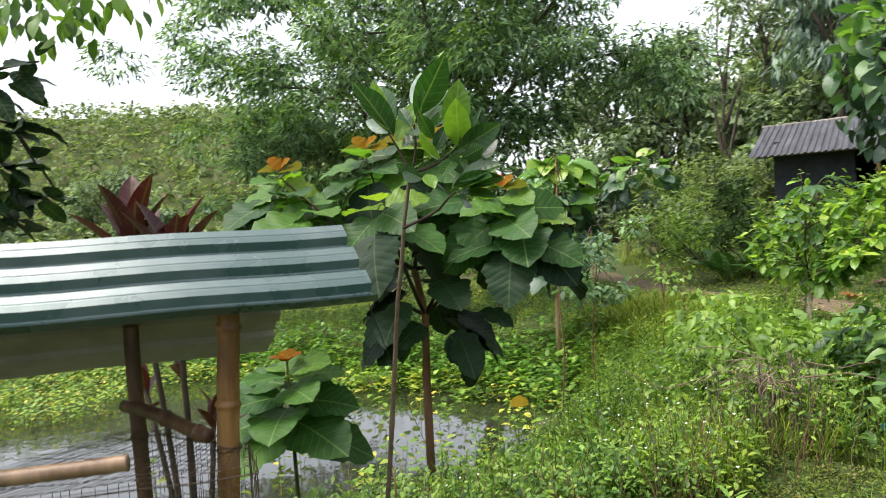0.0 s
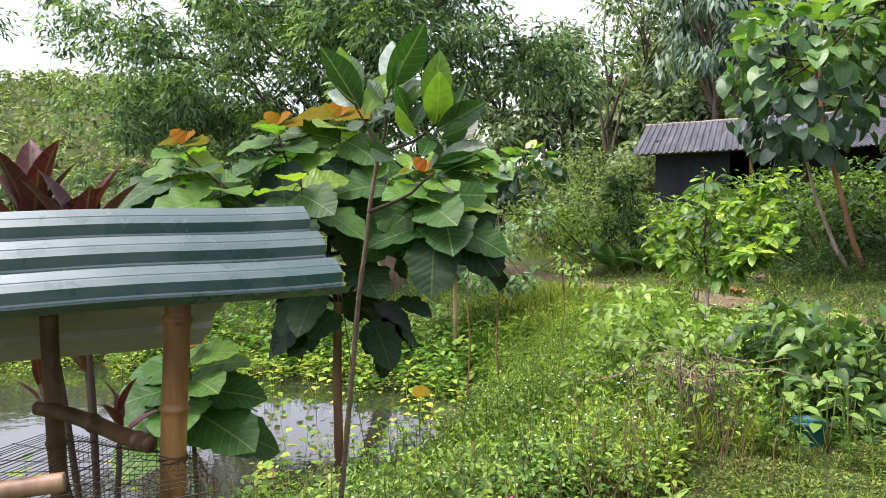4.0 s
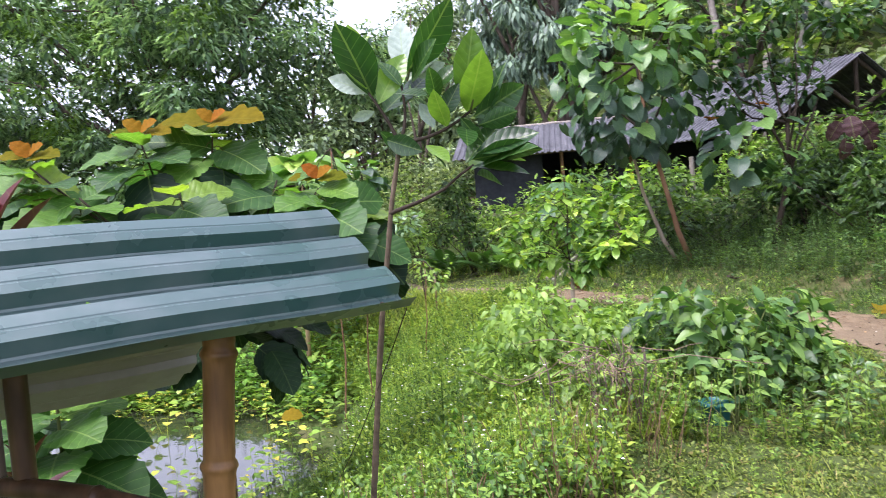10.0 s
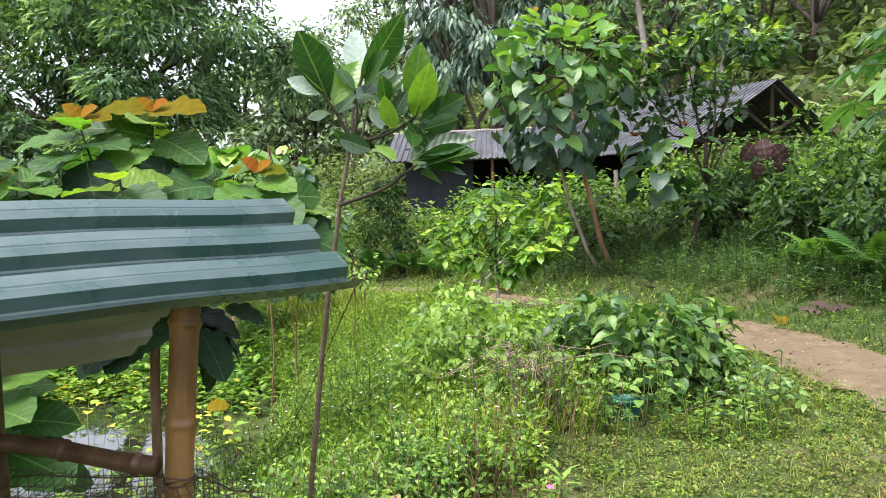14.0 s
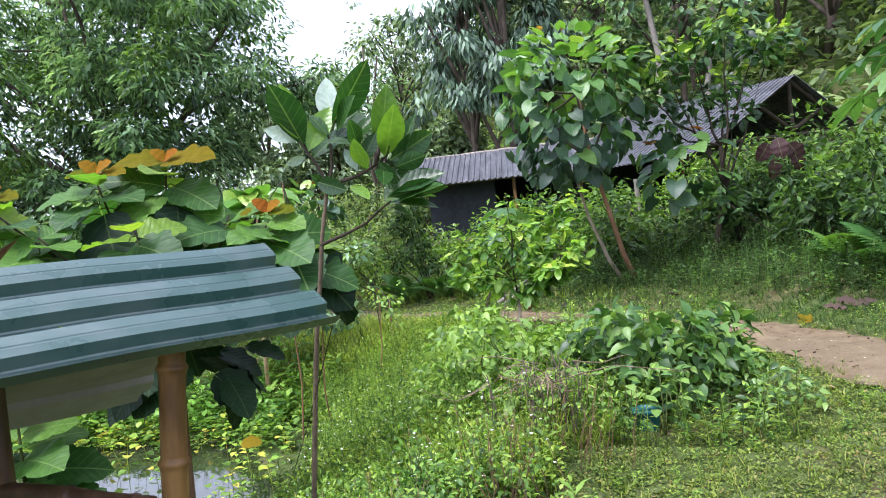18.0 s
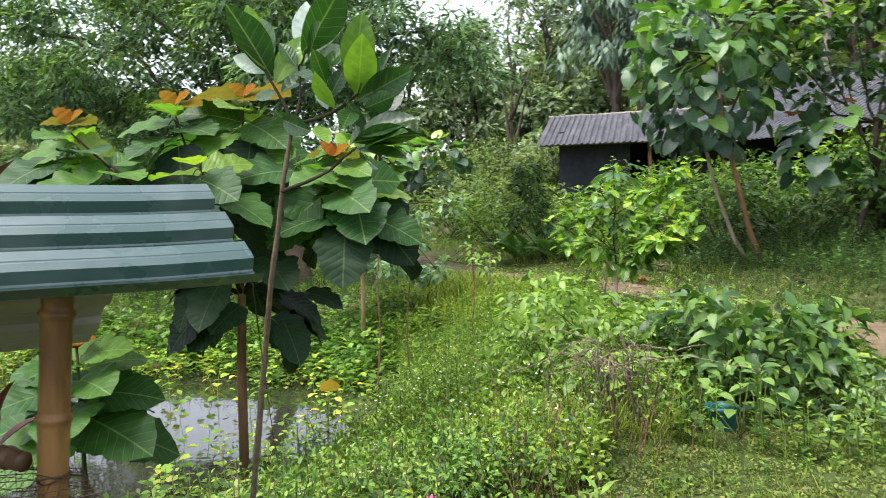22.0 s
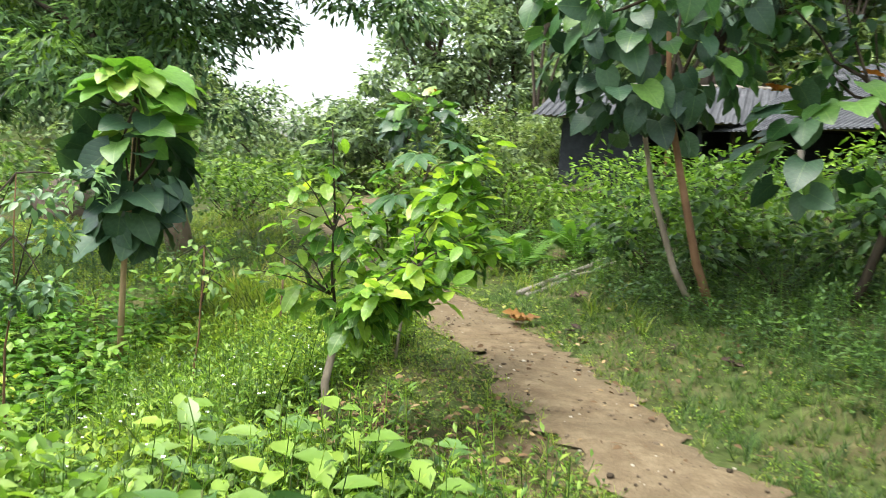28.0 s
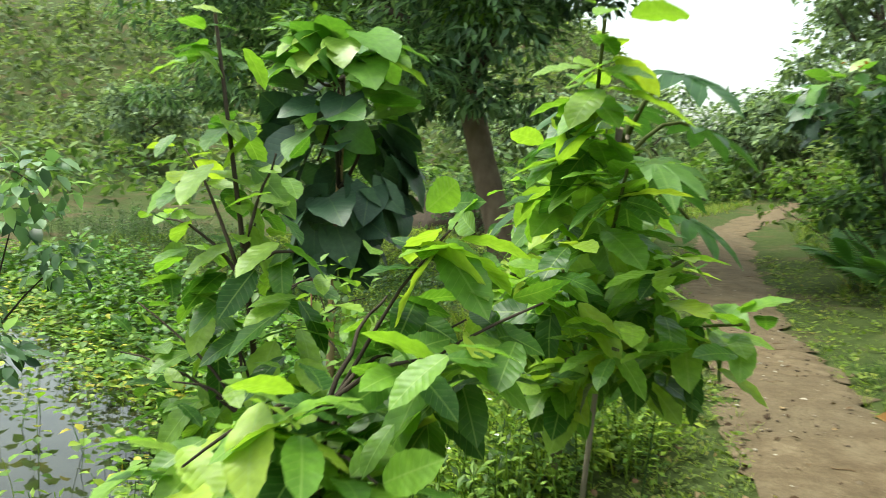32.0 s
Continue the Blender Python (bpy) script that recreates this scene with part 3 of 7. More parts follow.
T_BIT = (np.array([(-0.06, 0, 0), (0.06, 0, 0), (0.26, 0.55, 0.06), (0, 1.0, -0.12), (-0.26, 0.5, 0.06)]), np.array([(0, 1, 2, 3), (0, 2, 3, 4)]))


def unit(v):
    v = np.asarray(v, float)
    return v / (np.linalg.norm(v, axis=-1, keepdims=True) + 1e-9)


def leaf_mesh(name, tmpl, mat):
    return mesh_of(name, tmpl[0], tmpl[1], mat)


ME_JACK_PALE = leaf_mesh("leaf", T_JACK, M_JACK_PALE)
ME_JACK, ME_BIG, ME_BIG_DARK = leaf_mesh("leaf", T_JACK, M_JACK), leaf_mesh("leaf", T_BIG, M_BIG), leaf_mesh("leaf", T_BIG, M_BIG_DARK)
ME_BIG_LIGHT, ME_OLIVE = leaf_mesh("leaf", T_BIG, M_BIG_LIGHT), leaf_mesh("leaf", T_BIG, M_OLIVE)
ME_ORANGE, ME_YELLOW, ME_HEART = leaf_mesh("leaf", T_BIG, M_ORANGE), leaf_mesh("leaf", T_BIG, M_YELLOW), leaf_mesh("leaf", T_HEART, M_HEART)
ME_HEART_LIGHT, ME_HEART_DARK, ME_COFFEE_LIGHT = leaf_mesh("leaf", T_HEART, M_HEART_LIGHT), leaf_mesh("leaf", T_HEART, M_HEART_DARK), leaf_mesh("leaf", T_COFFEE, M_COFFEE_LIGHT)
ME_COFFEE, ME_RED, ME_PURPLE, ME_DEAD = leaf_mesh("leaf", T_COFFEE, M_COFFEE), leaf_mesh("leaf", T_SPEAR, M_RED), leaf_mesh("leaf", T_BIG, M_PURPLE), leaf_mesh("leaf", T_BIG, M_DEAD)


def leaf_parts(parent, me, P, D, N, S, label="", name="leaf"):
    """Each leaf an object of its own on a shared mesh; places in the world."""
    R = frames_of(np.asarray(D, float), np.asarray(N, float))
    base = np.array(parent.location)
    for p, r, s in zip(np.asarray(P, float) - base, R, np.broadcast_to(S, (len(P),))):
        m = Matrix.Translation(p) @ Matrix(r.tolist()).to_4x4() @ Matrix.Diagonal((s, s, s, 1))
        part(name, me, parent, label, m)


def wood(parent, name, lines, mat, sides=8, label=""):
    """Tapered stems (points, radii) in world places, each a part."""
    base = np.array(parent.location)
    for p, r in lines:
        V, F = tube(p, r, sides)
        part(name, mesh_of(name, V - base, F, mat), parent, label)


def crown(parent, name, tmpl, P, D, N, S, mat, label=""):
    V, F = scatter(tmpl, np.asarray(P) - np.array(parent.location), frames_of(D, N), S)
    return part(name, mesh_of(name, V, F, mat), parent, label)


def taper(a, b, n):
    return np.linspace(a, b, n)


def clumps(centres, radii, per, size, droop=0.5, flat=0.75):
    """Leaf places, ways and sizes in clumps: outward and drooping."""
    C = np.repeat(np.asarray(centres, float), per, axis=0)
    r = np.repeat(np.broadcast_to(radii, (len(centres),)), per)[:, None]
    U = unit(RNG.normal(0, 1, (len(C), 3)))
    P = C + U * (r * RNG.uniform(0.25, 1.0, (len(C), 1)) ** 0.6) * [1, 1, flat]
    D = unit(U * [1, 1, 0.4] + RNG.normal(0, 0.45, U.shape) + [0, 0, -droop])
    N = unit(U * 0.5 + [0, 0, 1.0] + RNG.normal(0, 0.35, U.shape))
    return P, D, N, RNG.uniform(size[0], size[1], len(C))


def in_ball(n, centre, radii, shell=0.35):
    U = unit(RNG.normal(0, 1, (n, 3)))
    return np.asarray(centre) + U * np.asarray(radii) * RNG.uniform(shell, 1, (n, 1)) ** 0.5, U


# ---------------------------------------------------------------- the cage with its little metal roof
def corrugated(a, along, across, length, ribs, pitch, rise, mat, name, gauge=0.0012):
    """A ribbed sheet: ribs run along, repeated across, from corner a."""
    along, across = unit(along), unit(across)
    up = np.cross(along, across)
    prof = []
    for k in range(ribs):
        o = k * pitch
        prof += [(o, 0), (o + 0.07 * pitch, 0.9 * rise), (o + 0.1 * pitch, rise), (o + 0.4 * pitch, rise), (o + 0.43 * pitch, 0.9 * rise), (o + 0.5 * pitch, 0.1 * rise), (o + 0.68 * pitch, 0.0), (o + 0.7 * pitch, 0.045 * rise), (o + 0.73 * pitch, 0.045 * rise), (o + 0.75 * pitch, 0.0), (o + 0.95 * pitch, 0.0)]
    prof.append((ribs * pitch, 0))
    prof = np.array(prof)
    ns = 24 if length < 2.5 else 5
    ls = np.linspace(0, length, ns)
    V = a + ls[:, None, None] * along + prof[None, :, :1] * across + prof[None, :, 1:] * up
    V = V + up * (0.003 * np.sin(ls * 9)[:, None, None])
    m = len(prof)
    i, j = np.meshgrid(np.arange(ns - 1), np.arange(m - 1), indexing="ij")
    Q = np.stack([i * m + j, i * m + j + 1, (i + 1) * m + j + 1, (i + 1) * m + j], -1).reshape(-1, 4)
    V = V.reshape(-1, 3)
    n = len(V)
    V2 = np.concatenate([V, V - up * gauge])
    e = np.concatenate([np.stack([np.arange(m - 1), np.arange(1, m)], -1), (ns - 1) * m + np.stack([np.arange(m - 1), np.arange(1, m)], -1),
                        np.stack([np.arange(ns - 1) * m, np.arange(1, ns) * m], -1), np.stack([np.arange(ns - 1) * m + m - 1, np.arange(1, ns) * m + m - 1], -1)])
    side = np.stack([e[:, 0], e[:, 1], e[:, 1] + n, e[:, 0] + n], -1)
    return mesh_of(name, V2, np.concatenate([Q, Q[:, ::-1] + n, side]), mat, False)


def culm(name, a, b, r, parent, mat, nodes=(0.3, 0.6), label="", sides=14):
    """A bamboo pole with swollen nodes."""
    a, b = np.asarray(a, float), np.asarray(b, float)
    n = 200
    u = np.linspace(0, 1, n)
    rad = np.full(n, r)
    L = np.linalg.norm(b - a)
    for k in nodes:
        d = (u - k) * L
        rad = rad * (1 + 0.16 * np.exp(-((d / 0.007) ** 2)) - 0.07 * np.exp(-(((d - 0.014) / 0.006) ** 2)) + 0.07 * np.exp(-((d / 0.03) ** 2)))
    P = a + (b - a) * u[:, None] + 0.004 * np.sin(u * 5)[:, None]
    base = np.array(parent.location)
    V, F = tube(P - base, rad, sides)
    return part(name, mesh_of(name, V, F, mat), parent, label)


AL = unit(np.array([-0.62, -0.78, 0.0]))
AC = unit(np.array([-0.22, 0.14, 0.20]))
AB = unit(np.array([-0.43, 0.26, -0.42]))
cage = thing("cage_shelter", 0, 1.9, float(ground_z(0, 1.9)), "small bamboo animal cage under a green metal roof", "cage")
EAVE = np.array([0.375, 2.125, 1.245])
g0 = np.array(cage.location)
roof = part("roof_sheet", corrugated(EAVE - g0, AL, AC, 2.3, 3, 0.113, 0.034, M_GREEN_SHEET, "roof_sheet"), cage, "green painted ribbed metal sheet")
RIDGE = EAVE + AC * 0.335
part("back_sheet", corrugated(RIDGE - g0 + [0, 0, -0.008] + AL * 0.12, AL, AB, 2.1, 5, 0.131, 0.018, M_CREAM_SHEET, "back_sheet"), cage, "cream ribbed sheet, stained")
post_r = culm("post", (-0.085, 1.875, 0.0), (0.03, 1.9, 1.262), 0.031, cage, M_BAMBOO, (0.36, 0.765, 0.94))
post_l = culm("post", (-0.46, 1.95, 0.0), (-0.45, 1.94, 1.18), 0.024, cage, M_BAMBOO_DARK, (0.3, 0.7))
culm("post", (-0.55, 1.20, 0.0), (-0.54, 1.21, 1.27), 0.026, cage, M_BAMBOO, (0.3, 0.7))
culm("post", (-1.0, 1.35, 0.0), (-0.99, 1.35, 1.2), 0.024, cage, M_BAMBOO, (0.3, 0.7))
culm("rail", (-0.50, 1.93, 0.92), (-0.035, 1.85, 0.885), 0.021, cage, M_BAMBOO_DARK, (0.5, 0.9))
culm("rail", (-0.62, 0.98, 0.87), (0.04, 1.53, 0.905), 0.02, cage, M_BAMBOO_CUT, (0.4,), "cut bamboo rail, pale")


def coil(name, x, y, z, r, turns, parent, label):
    u = np.linspace(0, 2 * np.pi * turns, 18 * turns)
    P = np.stack([x + r * np.cos(u), y + r * np.sin(u), z + 0.006 * u / 6.28 + 0.004 * np.sin(2.3 * u)], -1) - g0
    V, F = tube(P, 0.0016, 5)
    return part(name, mesh_of(name, V, F, M_WIRE), parent, label)


coil("wire_tie", -0.009, 1.892, 0.83, 0.034, 3, post_r, "rusty wire tied round the post")
coil("wire_tie", -0.03, 1.887, 0.60, 0.034, 2, post_r, "rusty wire tied round the post")
coil("wire_tie", -0.455, 1.945, 0.88, 0.027, 3, post_l, "rusty wire tied round the post")
for k in range(6):
    for row in (0.26, 1.26, 2.26):
        p = EAVE + AL * (0.06 + 0.4 * k) + AC * (row * 0.113) + np.cross(AL, AC) * 0.031
        bm = bmesh.new()
        bmesh.ops.create_cone(bm, cap_ends=True, segments=8, radius1=0.006, radius2=0.004, depth=0.006)
        part("screw", bm_mesh("screw", bm, M_WIRE, False), roof, "", Matrix.Translation(p - g0))
cv, cf = tube(bend(EAVE + AL * 0.03 + [0, 0, -0.02], (-0.28, 3.4, 0.35), 9, (0, 0, -0.03)) - g0, 0.0014, 4)
part("cord", mesh_of("cord", cv, cf, M_STEM_DARK), cage, "thin dark cord")


def wire_panel(a, b, z0, z1, gap, parent):
    a, b = np.array([*a, 0.0]), np.array([*b, 0.0])
    L = np.linalg.norm(b - a)
    base, parts = np.array(parent.location), []
    for k in range(int(L / gap) + 1):
        p = a + (b - a) * min(1, k * gap / L)
        q1, q2 = p + [0, 0, z0], p + [0.004 * RNG.normal(), 0.004 * RNG.normal(), z1]
        parts.append(tube(bend(q1, q2, 3, wob=0.002) - base, 0.001, 4, False))
    for k in range(int((z1 - z0) / gap) + 1):
        h = z0 + k * gap
        parts.append(tube(bend(a + [0, 0, h], b + [0, 0, h], 9, wob=0.003) - base, 0.001 if 0 < h - z0 < z1 - z0 - gap else 0.0022, 4, False))
    V, F = merge(parts)
    return part("wire_mesh", mesh_of("wire_mesh", V, F, M_WIRE), parent, "rusty welded wire mesh")


wire_panel((0.03, 1.93), (-0.5, 1.97), 0.06, 0.845, 0.024, cage)
wire_panel((0.23, 1.76), (-0.5, 0.95), 0.06, 0.85, 0.024, cage)
wire_panel((0.03, 1.93), (0.23, 1.76), 0.06, 0.85, 0.024, cage)

# wire lid over the cage
corner = [np.array(c) for c in ((0.23, 1.76, 0.85), (0.03, 1.93, 0.845), (-0.5, 1.97, 0.845), (-0.5, 0.95, 0.85))]
lid = []
for k in range(34):
    u_ = k / 33
    lid.append(tube(bend(corner[0] + (corner[3] - corner[0]) * u_, corner[1] + (corner[2] - corner[1]) * u_, 5, (0, 0, -0.012), 0.002) - g0, 0.001, 4, False))
for k in range(9):
    u_ = k / 8
    lid.append(tube(bend(corner[0] + (corner[1] - corner[0]) * u_, corner[3] + (corner[2] - corner[3]) * u_, 7, (0, 0, -0.012), 0.002) - g0, 0.001, 4, False))
V, F = merge(lid)
part("wire_lid", mesh_of("wire_lid", V, F, M_WIRE), cage, "sagging wire mesh lid")["kind"] = "stuff"

# ---------------------------------------------------------------- sheds
def box(a, b):
    x0, y0, z0 = a
    x1, y1, z1 = b
    V = np.array([(x, y, z) for x in (x0, x1) for y in (y0, y1) for z in (z0, z1)], float)
    Q = np.array([(0, 1, 3, 2), (4, 6, 7, 5), (0, 4, 5, 1), (2, 3, 7, 6), (0, 2, 6, 4), (1, 5, 7, 3)])
    return V, [Q, np.zeros((0, 3), int)]


shed = thing("long_shed", 1, 24.5, 1.0, "long low shed with dark walls and a weathered grey corrugated roof", "shed")
s0 = np.array(shed.location)
part("front_roof", corrugated(np.array([6.0, 22.6, 2.86]) - s0, (0, 2.9, 1.05), (-1, 0, 0), 3.09, 52, 0.1587, 0.03, M_OLD_ROOF, "front_roof"), shed, "weathered corrugated sheets")
part("back_roof", corrugated(np.array([6.0, 25.5, 3.87]) - s0, (0, 2.9, -1.05), (-1, 0, 0), 3.09, 52, 0.1587, 0.03, M_OLD_ROOF, "back_roof"), shed)
part("ridge_cap", mesh_of("ridge_cap", *tube(bend((6.0, 25.5, 3.93), (-2.3, 25.5, 3.9), 30, wob=0.01) - s0, 0.055, 10), M_STONE), shed, "pale ridge capping")
for nm, a, b in (("front_wall", (-1.75, 23.5, 0.7), (0.1, 23.62, 2.95)), ("front_wall", (1.4, 23.5, 0.7), (5.6, 23.62, 2.2)), ("back_wall", (-1.75, 27.4, 0.7), (5.6, 27.52, 3.1)),
                 ("side_wall", (-1.75, 23.62, 0.7), (-1.63, 27.4, 3.3)), ("side_wall", (5.48, 23.62, 0.7), (5.6, 27.4, 3.3)), ("doorpost", (0.1, 23.5, 0.7), (0.2, 23.6, 3.0)),
                 ("doorpost", (1.3, 23.5, 0.7), (1.4, 23.6, 3.0)), ("beam", (-2.1, 23.0, 2.86), (5.8, 23.08, 2.94)), ("sill", (-1.9, 23.2, 1.2), (5.6, 23.46, 1.34))):
    V, F = box(a, b)
    part(nm, mesh_of(nm, V - s0, F, M_BARK_PALE if nm in ("sill", "beam") else M_WALL, False), shed)
for x in (0.75, 2.6, 5.4):
    culm("post", (x, 23.0, 0.9), (x, 23.0, 2.86), 0.05, shed, M_BAMBOO, (0.3, 0.7), "bamboo post")

BARN_TURN = Matrix.Rotation(radians(38), 4, "Z")
barn = thing("open_barn", 8, 23, 1.2, "open barn with a gabled corrugated roof on posts", "barn")
b0 = np.array(barn.location)
PK = np.array([7.9, 20.9, 4.45])


def barn_part(name, me):
    """A piece drawn with its gable square to the south, turned about the front peak."""
    part(name, me, barn, "", Matrix.Translation(PK - b0) @ BARN_TURN @ Matrix.Translation(b0 - PK))


barn_part("left_roof", corrugated(PK - b0 + [0, 6.0, 0], (-3.6, 0, -1.75), (0, -1, 0), 4.0, 40, 0.15, 0.03, M_OLD_ROOF, "left_roof"))
barn_part("right_roof", corrugated(PK - b0, (2.6, 0, -1.3), (0, 1, 0), 2.9, 40, 0.15, 0.03, M_OLD_ROOF, "right_roof"))
for nm, a, b in (("post", (4.7, 21.1, 0.4), (4.7, 21.1, 2.85)), ("post", (9.9, 21.1, 0.6), (9.9, 21.1, 3.35)), ("post", (7.9, 21.1, 2.9), (7.9, 21.1, 4.35)), ("post", (4.7, 26.3, 0.6), (4.7, 26.3, 2.85)),
                 ("post", (9.9, 26.3, 0.6), (9.9, 26.3, 3.35)), ("beam", (4.5, 21.1, 2.85), (10.2, 21.1, 3.1)), ("rafter", (4.6, 21.1, 2.78), (7.9, 21.1, 4.36)), ("rafter", (10.2, 21.1, 3.2), (7.9, 21.1, 4.36)),
                 ("beam", (4.7, 26.3, 2.8), (9.9, 26.3, 3.15)), ("brace", (7.9, 21.1, 3.1), (6.7, 21.1, 3.7)), ("brace", (7.9, 21.1, 3.1), (9.1, 21.1, 3.65))):
    V, F = tube(bend(np.array(a) - b0, np.array(b) - b0, 5), 0.055, 8)
    barn_part(nm, mesh_of(nm, V, F, M_STEM_DARK))
V, F = box((4.75, 26.4, 0.8), (9.9, 26.5, 2.9))
barn_part("back_wall", mesh_of("back_wall", V - b0, F, M_WALL, False))

# ---------------------------------------------------------------- young trees near the path
def gz(x, y):
    return float(ground_z(x, y))


# sapling with broad glossy leaves beside the cage
jz = gz(0.03, 2.44)
jack = thing("sapling", 0.03, 2.44, jz, "slender sapling with broad dark glossy leaves", "sapling")
F1 = np.array([0.302, 2.44, 1.604])
stem = np.array([(0.07, 2.44, jz - 0.05), (0.112, 2.442, 0.4), (0.15, 2.436, 0.62), (0.196, 2.444, 1.0), (0.224, 2.438, 1.19), (0.25, 2.443, 1.34), (0.268, 2.44, 1.45), F1])
u = np.linspace(0, len(stem) - 1, 44)
line = np.stack([np.interp(u, np.arange(len(stem)), stem[:, k]) for k in range(3)], -1)
girth = taper(0.0092, 0.0058, 44) * (1 + 0.16 * (np.arange(44) % 6 == 3))
wood(jack, "trunk", [(line, girth)], M_SAPLING, 9)
TIPS = [(0.235, 2.43, 1.74), (0.315, 2.46, 1.76), (0.49, 2.43, 1.67)]
wood(jack, "branch", [(bend(F1, t, 7, (0.012, 0, -0.012)), taper(0.0056, 0.003, 7)) for t in TIPS] + [(bend((0.262, 2.44, 1.43), (0.49, 2.41, 1.535), 7, (0, 0, -0.012), 0.003), taper(0.006, 0.003, 7))], M_STEM_DARK, 7)
# (foot x, foot z, tip x, tip z) of the large leaves, by whorl; the last number is how far the whorl leans to or from the path
WHORL_LEFT = [(0.23, 1.75, 0.2, 1.905), (0.255, 1.71, 0.325, 1.84), (0.318, 1.75, 0.27, 1.82), (0.3, 1.732, 0.39, 1.718), (0.256, 1.64, 0.3, 1.59), (0.24, 1.76, 0.165, 1.91), (0.33, 1.76, 0.42, 1.865), (0.335, 1.78, 0.47, 1.94)]
WHORL_RIGHT = [(0.47, 1.69, 0.518, 1.863), (0.42, 1.655, 0.469, 1.735), (0.51, 1.62, 0.575, 1.778), (0.466, 1.653, 0.52, 1.58), (0.4, 1.72, 0.466, 1.79), (0.5, 1.65, 0.63, 1.72)]
WHORL_LOW = [(0.49, 1.545, 0.656, 1.568), (0.486, 1.53, 0.625, 1.512), (0.5, 1.56, 0.65, 1.604), (0.374, 1.594, 0.436, 1.552), (0.47, 1.54, 0.56, 1.64)]
UNDERSIDE = [(0.233, 1.70, 0.175, 1.682), (0.222, 1.75, 0.128, 1.794), (0.318, 1.79, 0.312, 1.935), (0.354, 1.71, 0.39, 1.645), (0.36, 1.77, 0.43, 1.8)]
for k, (rows, me, back) in enumerate(((WHORL_LEFT, ME_JACK, 0.0), (WHORL_RIGHT, ME_JACK, -0.02), (WHORL_LOW, ME_JACK, -0.03), (UNDERSIDE, ME_JACK_PALE, 0.035))):
    R_ = np.array(rows)
    n = len(R_)
    y0 = 2.435 + back + RNG.uniform(-0.025, 0.025, n)
    D = np.stack([R_[:, 2] - R_[:, 0], RNG.uniform(-0.06, 0.05, n), R_[:, 3] - R_[:, 1]], -1)
    flat = np.array([0.15, -0.45, 1.0]) if k == 2 else np.array([0.1, -1.0, 0.3])
    leaf_parts(jack, me, np.stack([R_[:, 0], y0, R_[:, 1]], -1), D, flat + RNG.normal(0, 0.38, (n, 3)), 1.02 * np.linalg.norm(D, axis=1))
    if me is ME_JACK:
        D2 = D * [0.75, 1, 0.85] + np.stack([RNG.normal(0, 0.03, n), RNG.choice([-0.09, 0.09], n), RNG.normal(0, 0.03, n)], -1)
        leaf_parts(jack, me, np.stack([R_[:, 0] + 0.01, y0 + 0.015, R_[:, 1] - 0.02], -1), D2, flat * [1, 0.6, 1.6] + RNG.normal(0, 0.4, (n, 3)), 0.95 * np.linalg.norm(D2, axis=1))
wood(jack, "shoot", [(bend((0.335, 2.44, 1.76), (0.36, 2.44, 1.85), 4), taper(0.003, 0.0015, 4)), (bend((0.49, 2.43, 1.67), (0.515, 2.43, 1.74), 4), taper(0.003, 0.0015, 4))], M_STEM, 5)

# the big-leaved tree at the pond's edge
bz = gz(-1.6, 5.4)
big = thing("big_leaved_tree", -1.6, 5.4, bz, "young tree with very large veined leaves, orange shoots, by the pond", "tree")
trunk = np.array([(-1.6, 5.4, bz - 0.05), (-1.58, 5.39, 0.3), (-1.55, 5.38, 0.8), (-1.6, 5.35, 1.15)])
wood(big, "trunk", [(trunk, taper(0.036, 0.024, 4))], M_BARK_RED, 10)
SHOOTS = [(-2.5, 4.95, 1.9), (-1.95, 5.3, 2.02), (-1.55, 5.5, 2.08), (-0.8, 5.3, 1.64), (-0.68, 5.3, 1.5), (-2.75, 5.0, 1.7), (-2.1, 4.8, 1.68), (-1.5, 4.85, 1.66), (-1.75, 5.7, 1.8), (-1.1, 5.4, 1.72)]
wood(big, "branch", [(bend(trunk[-1 - (k % 2)], t, 7, (0, 0, -0.08)), taper(0.016, 0.006, 7)) for k, t in enumerate(SHOOTS)], M_STEM_DARK, 7)
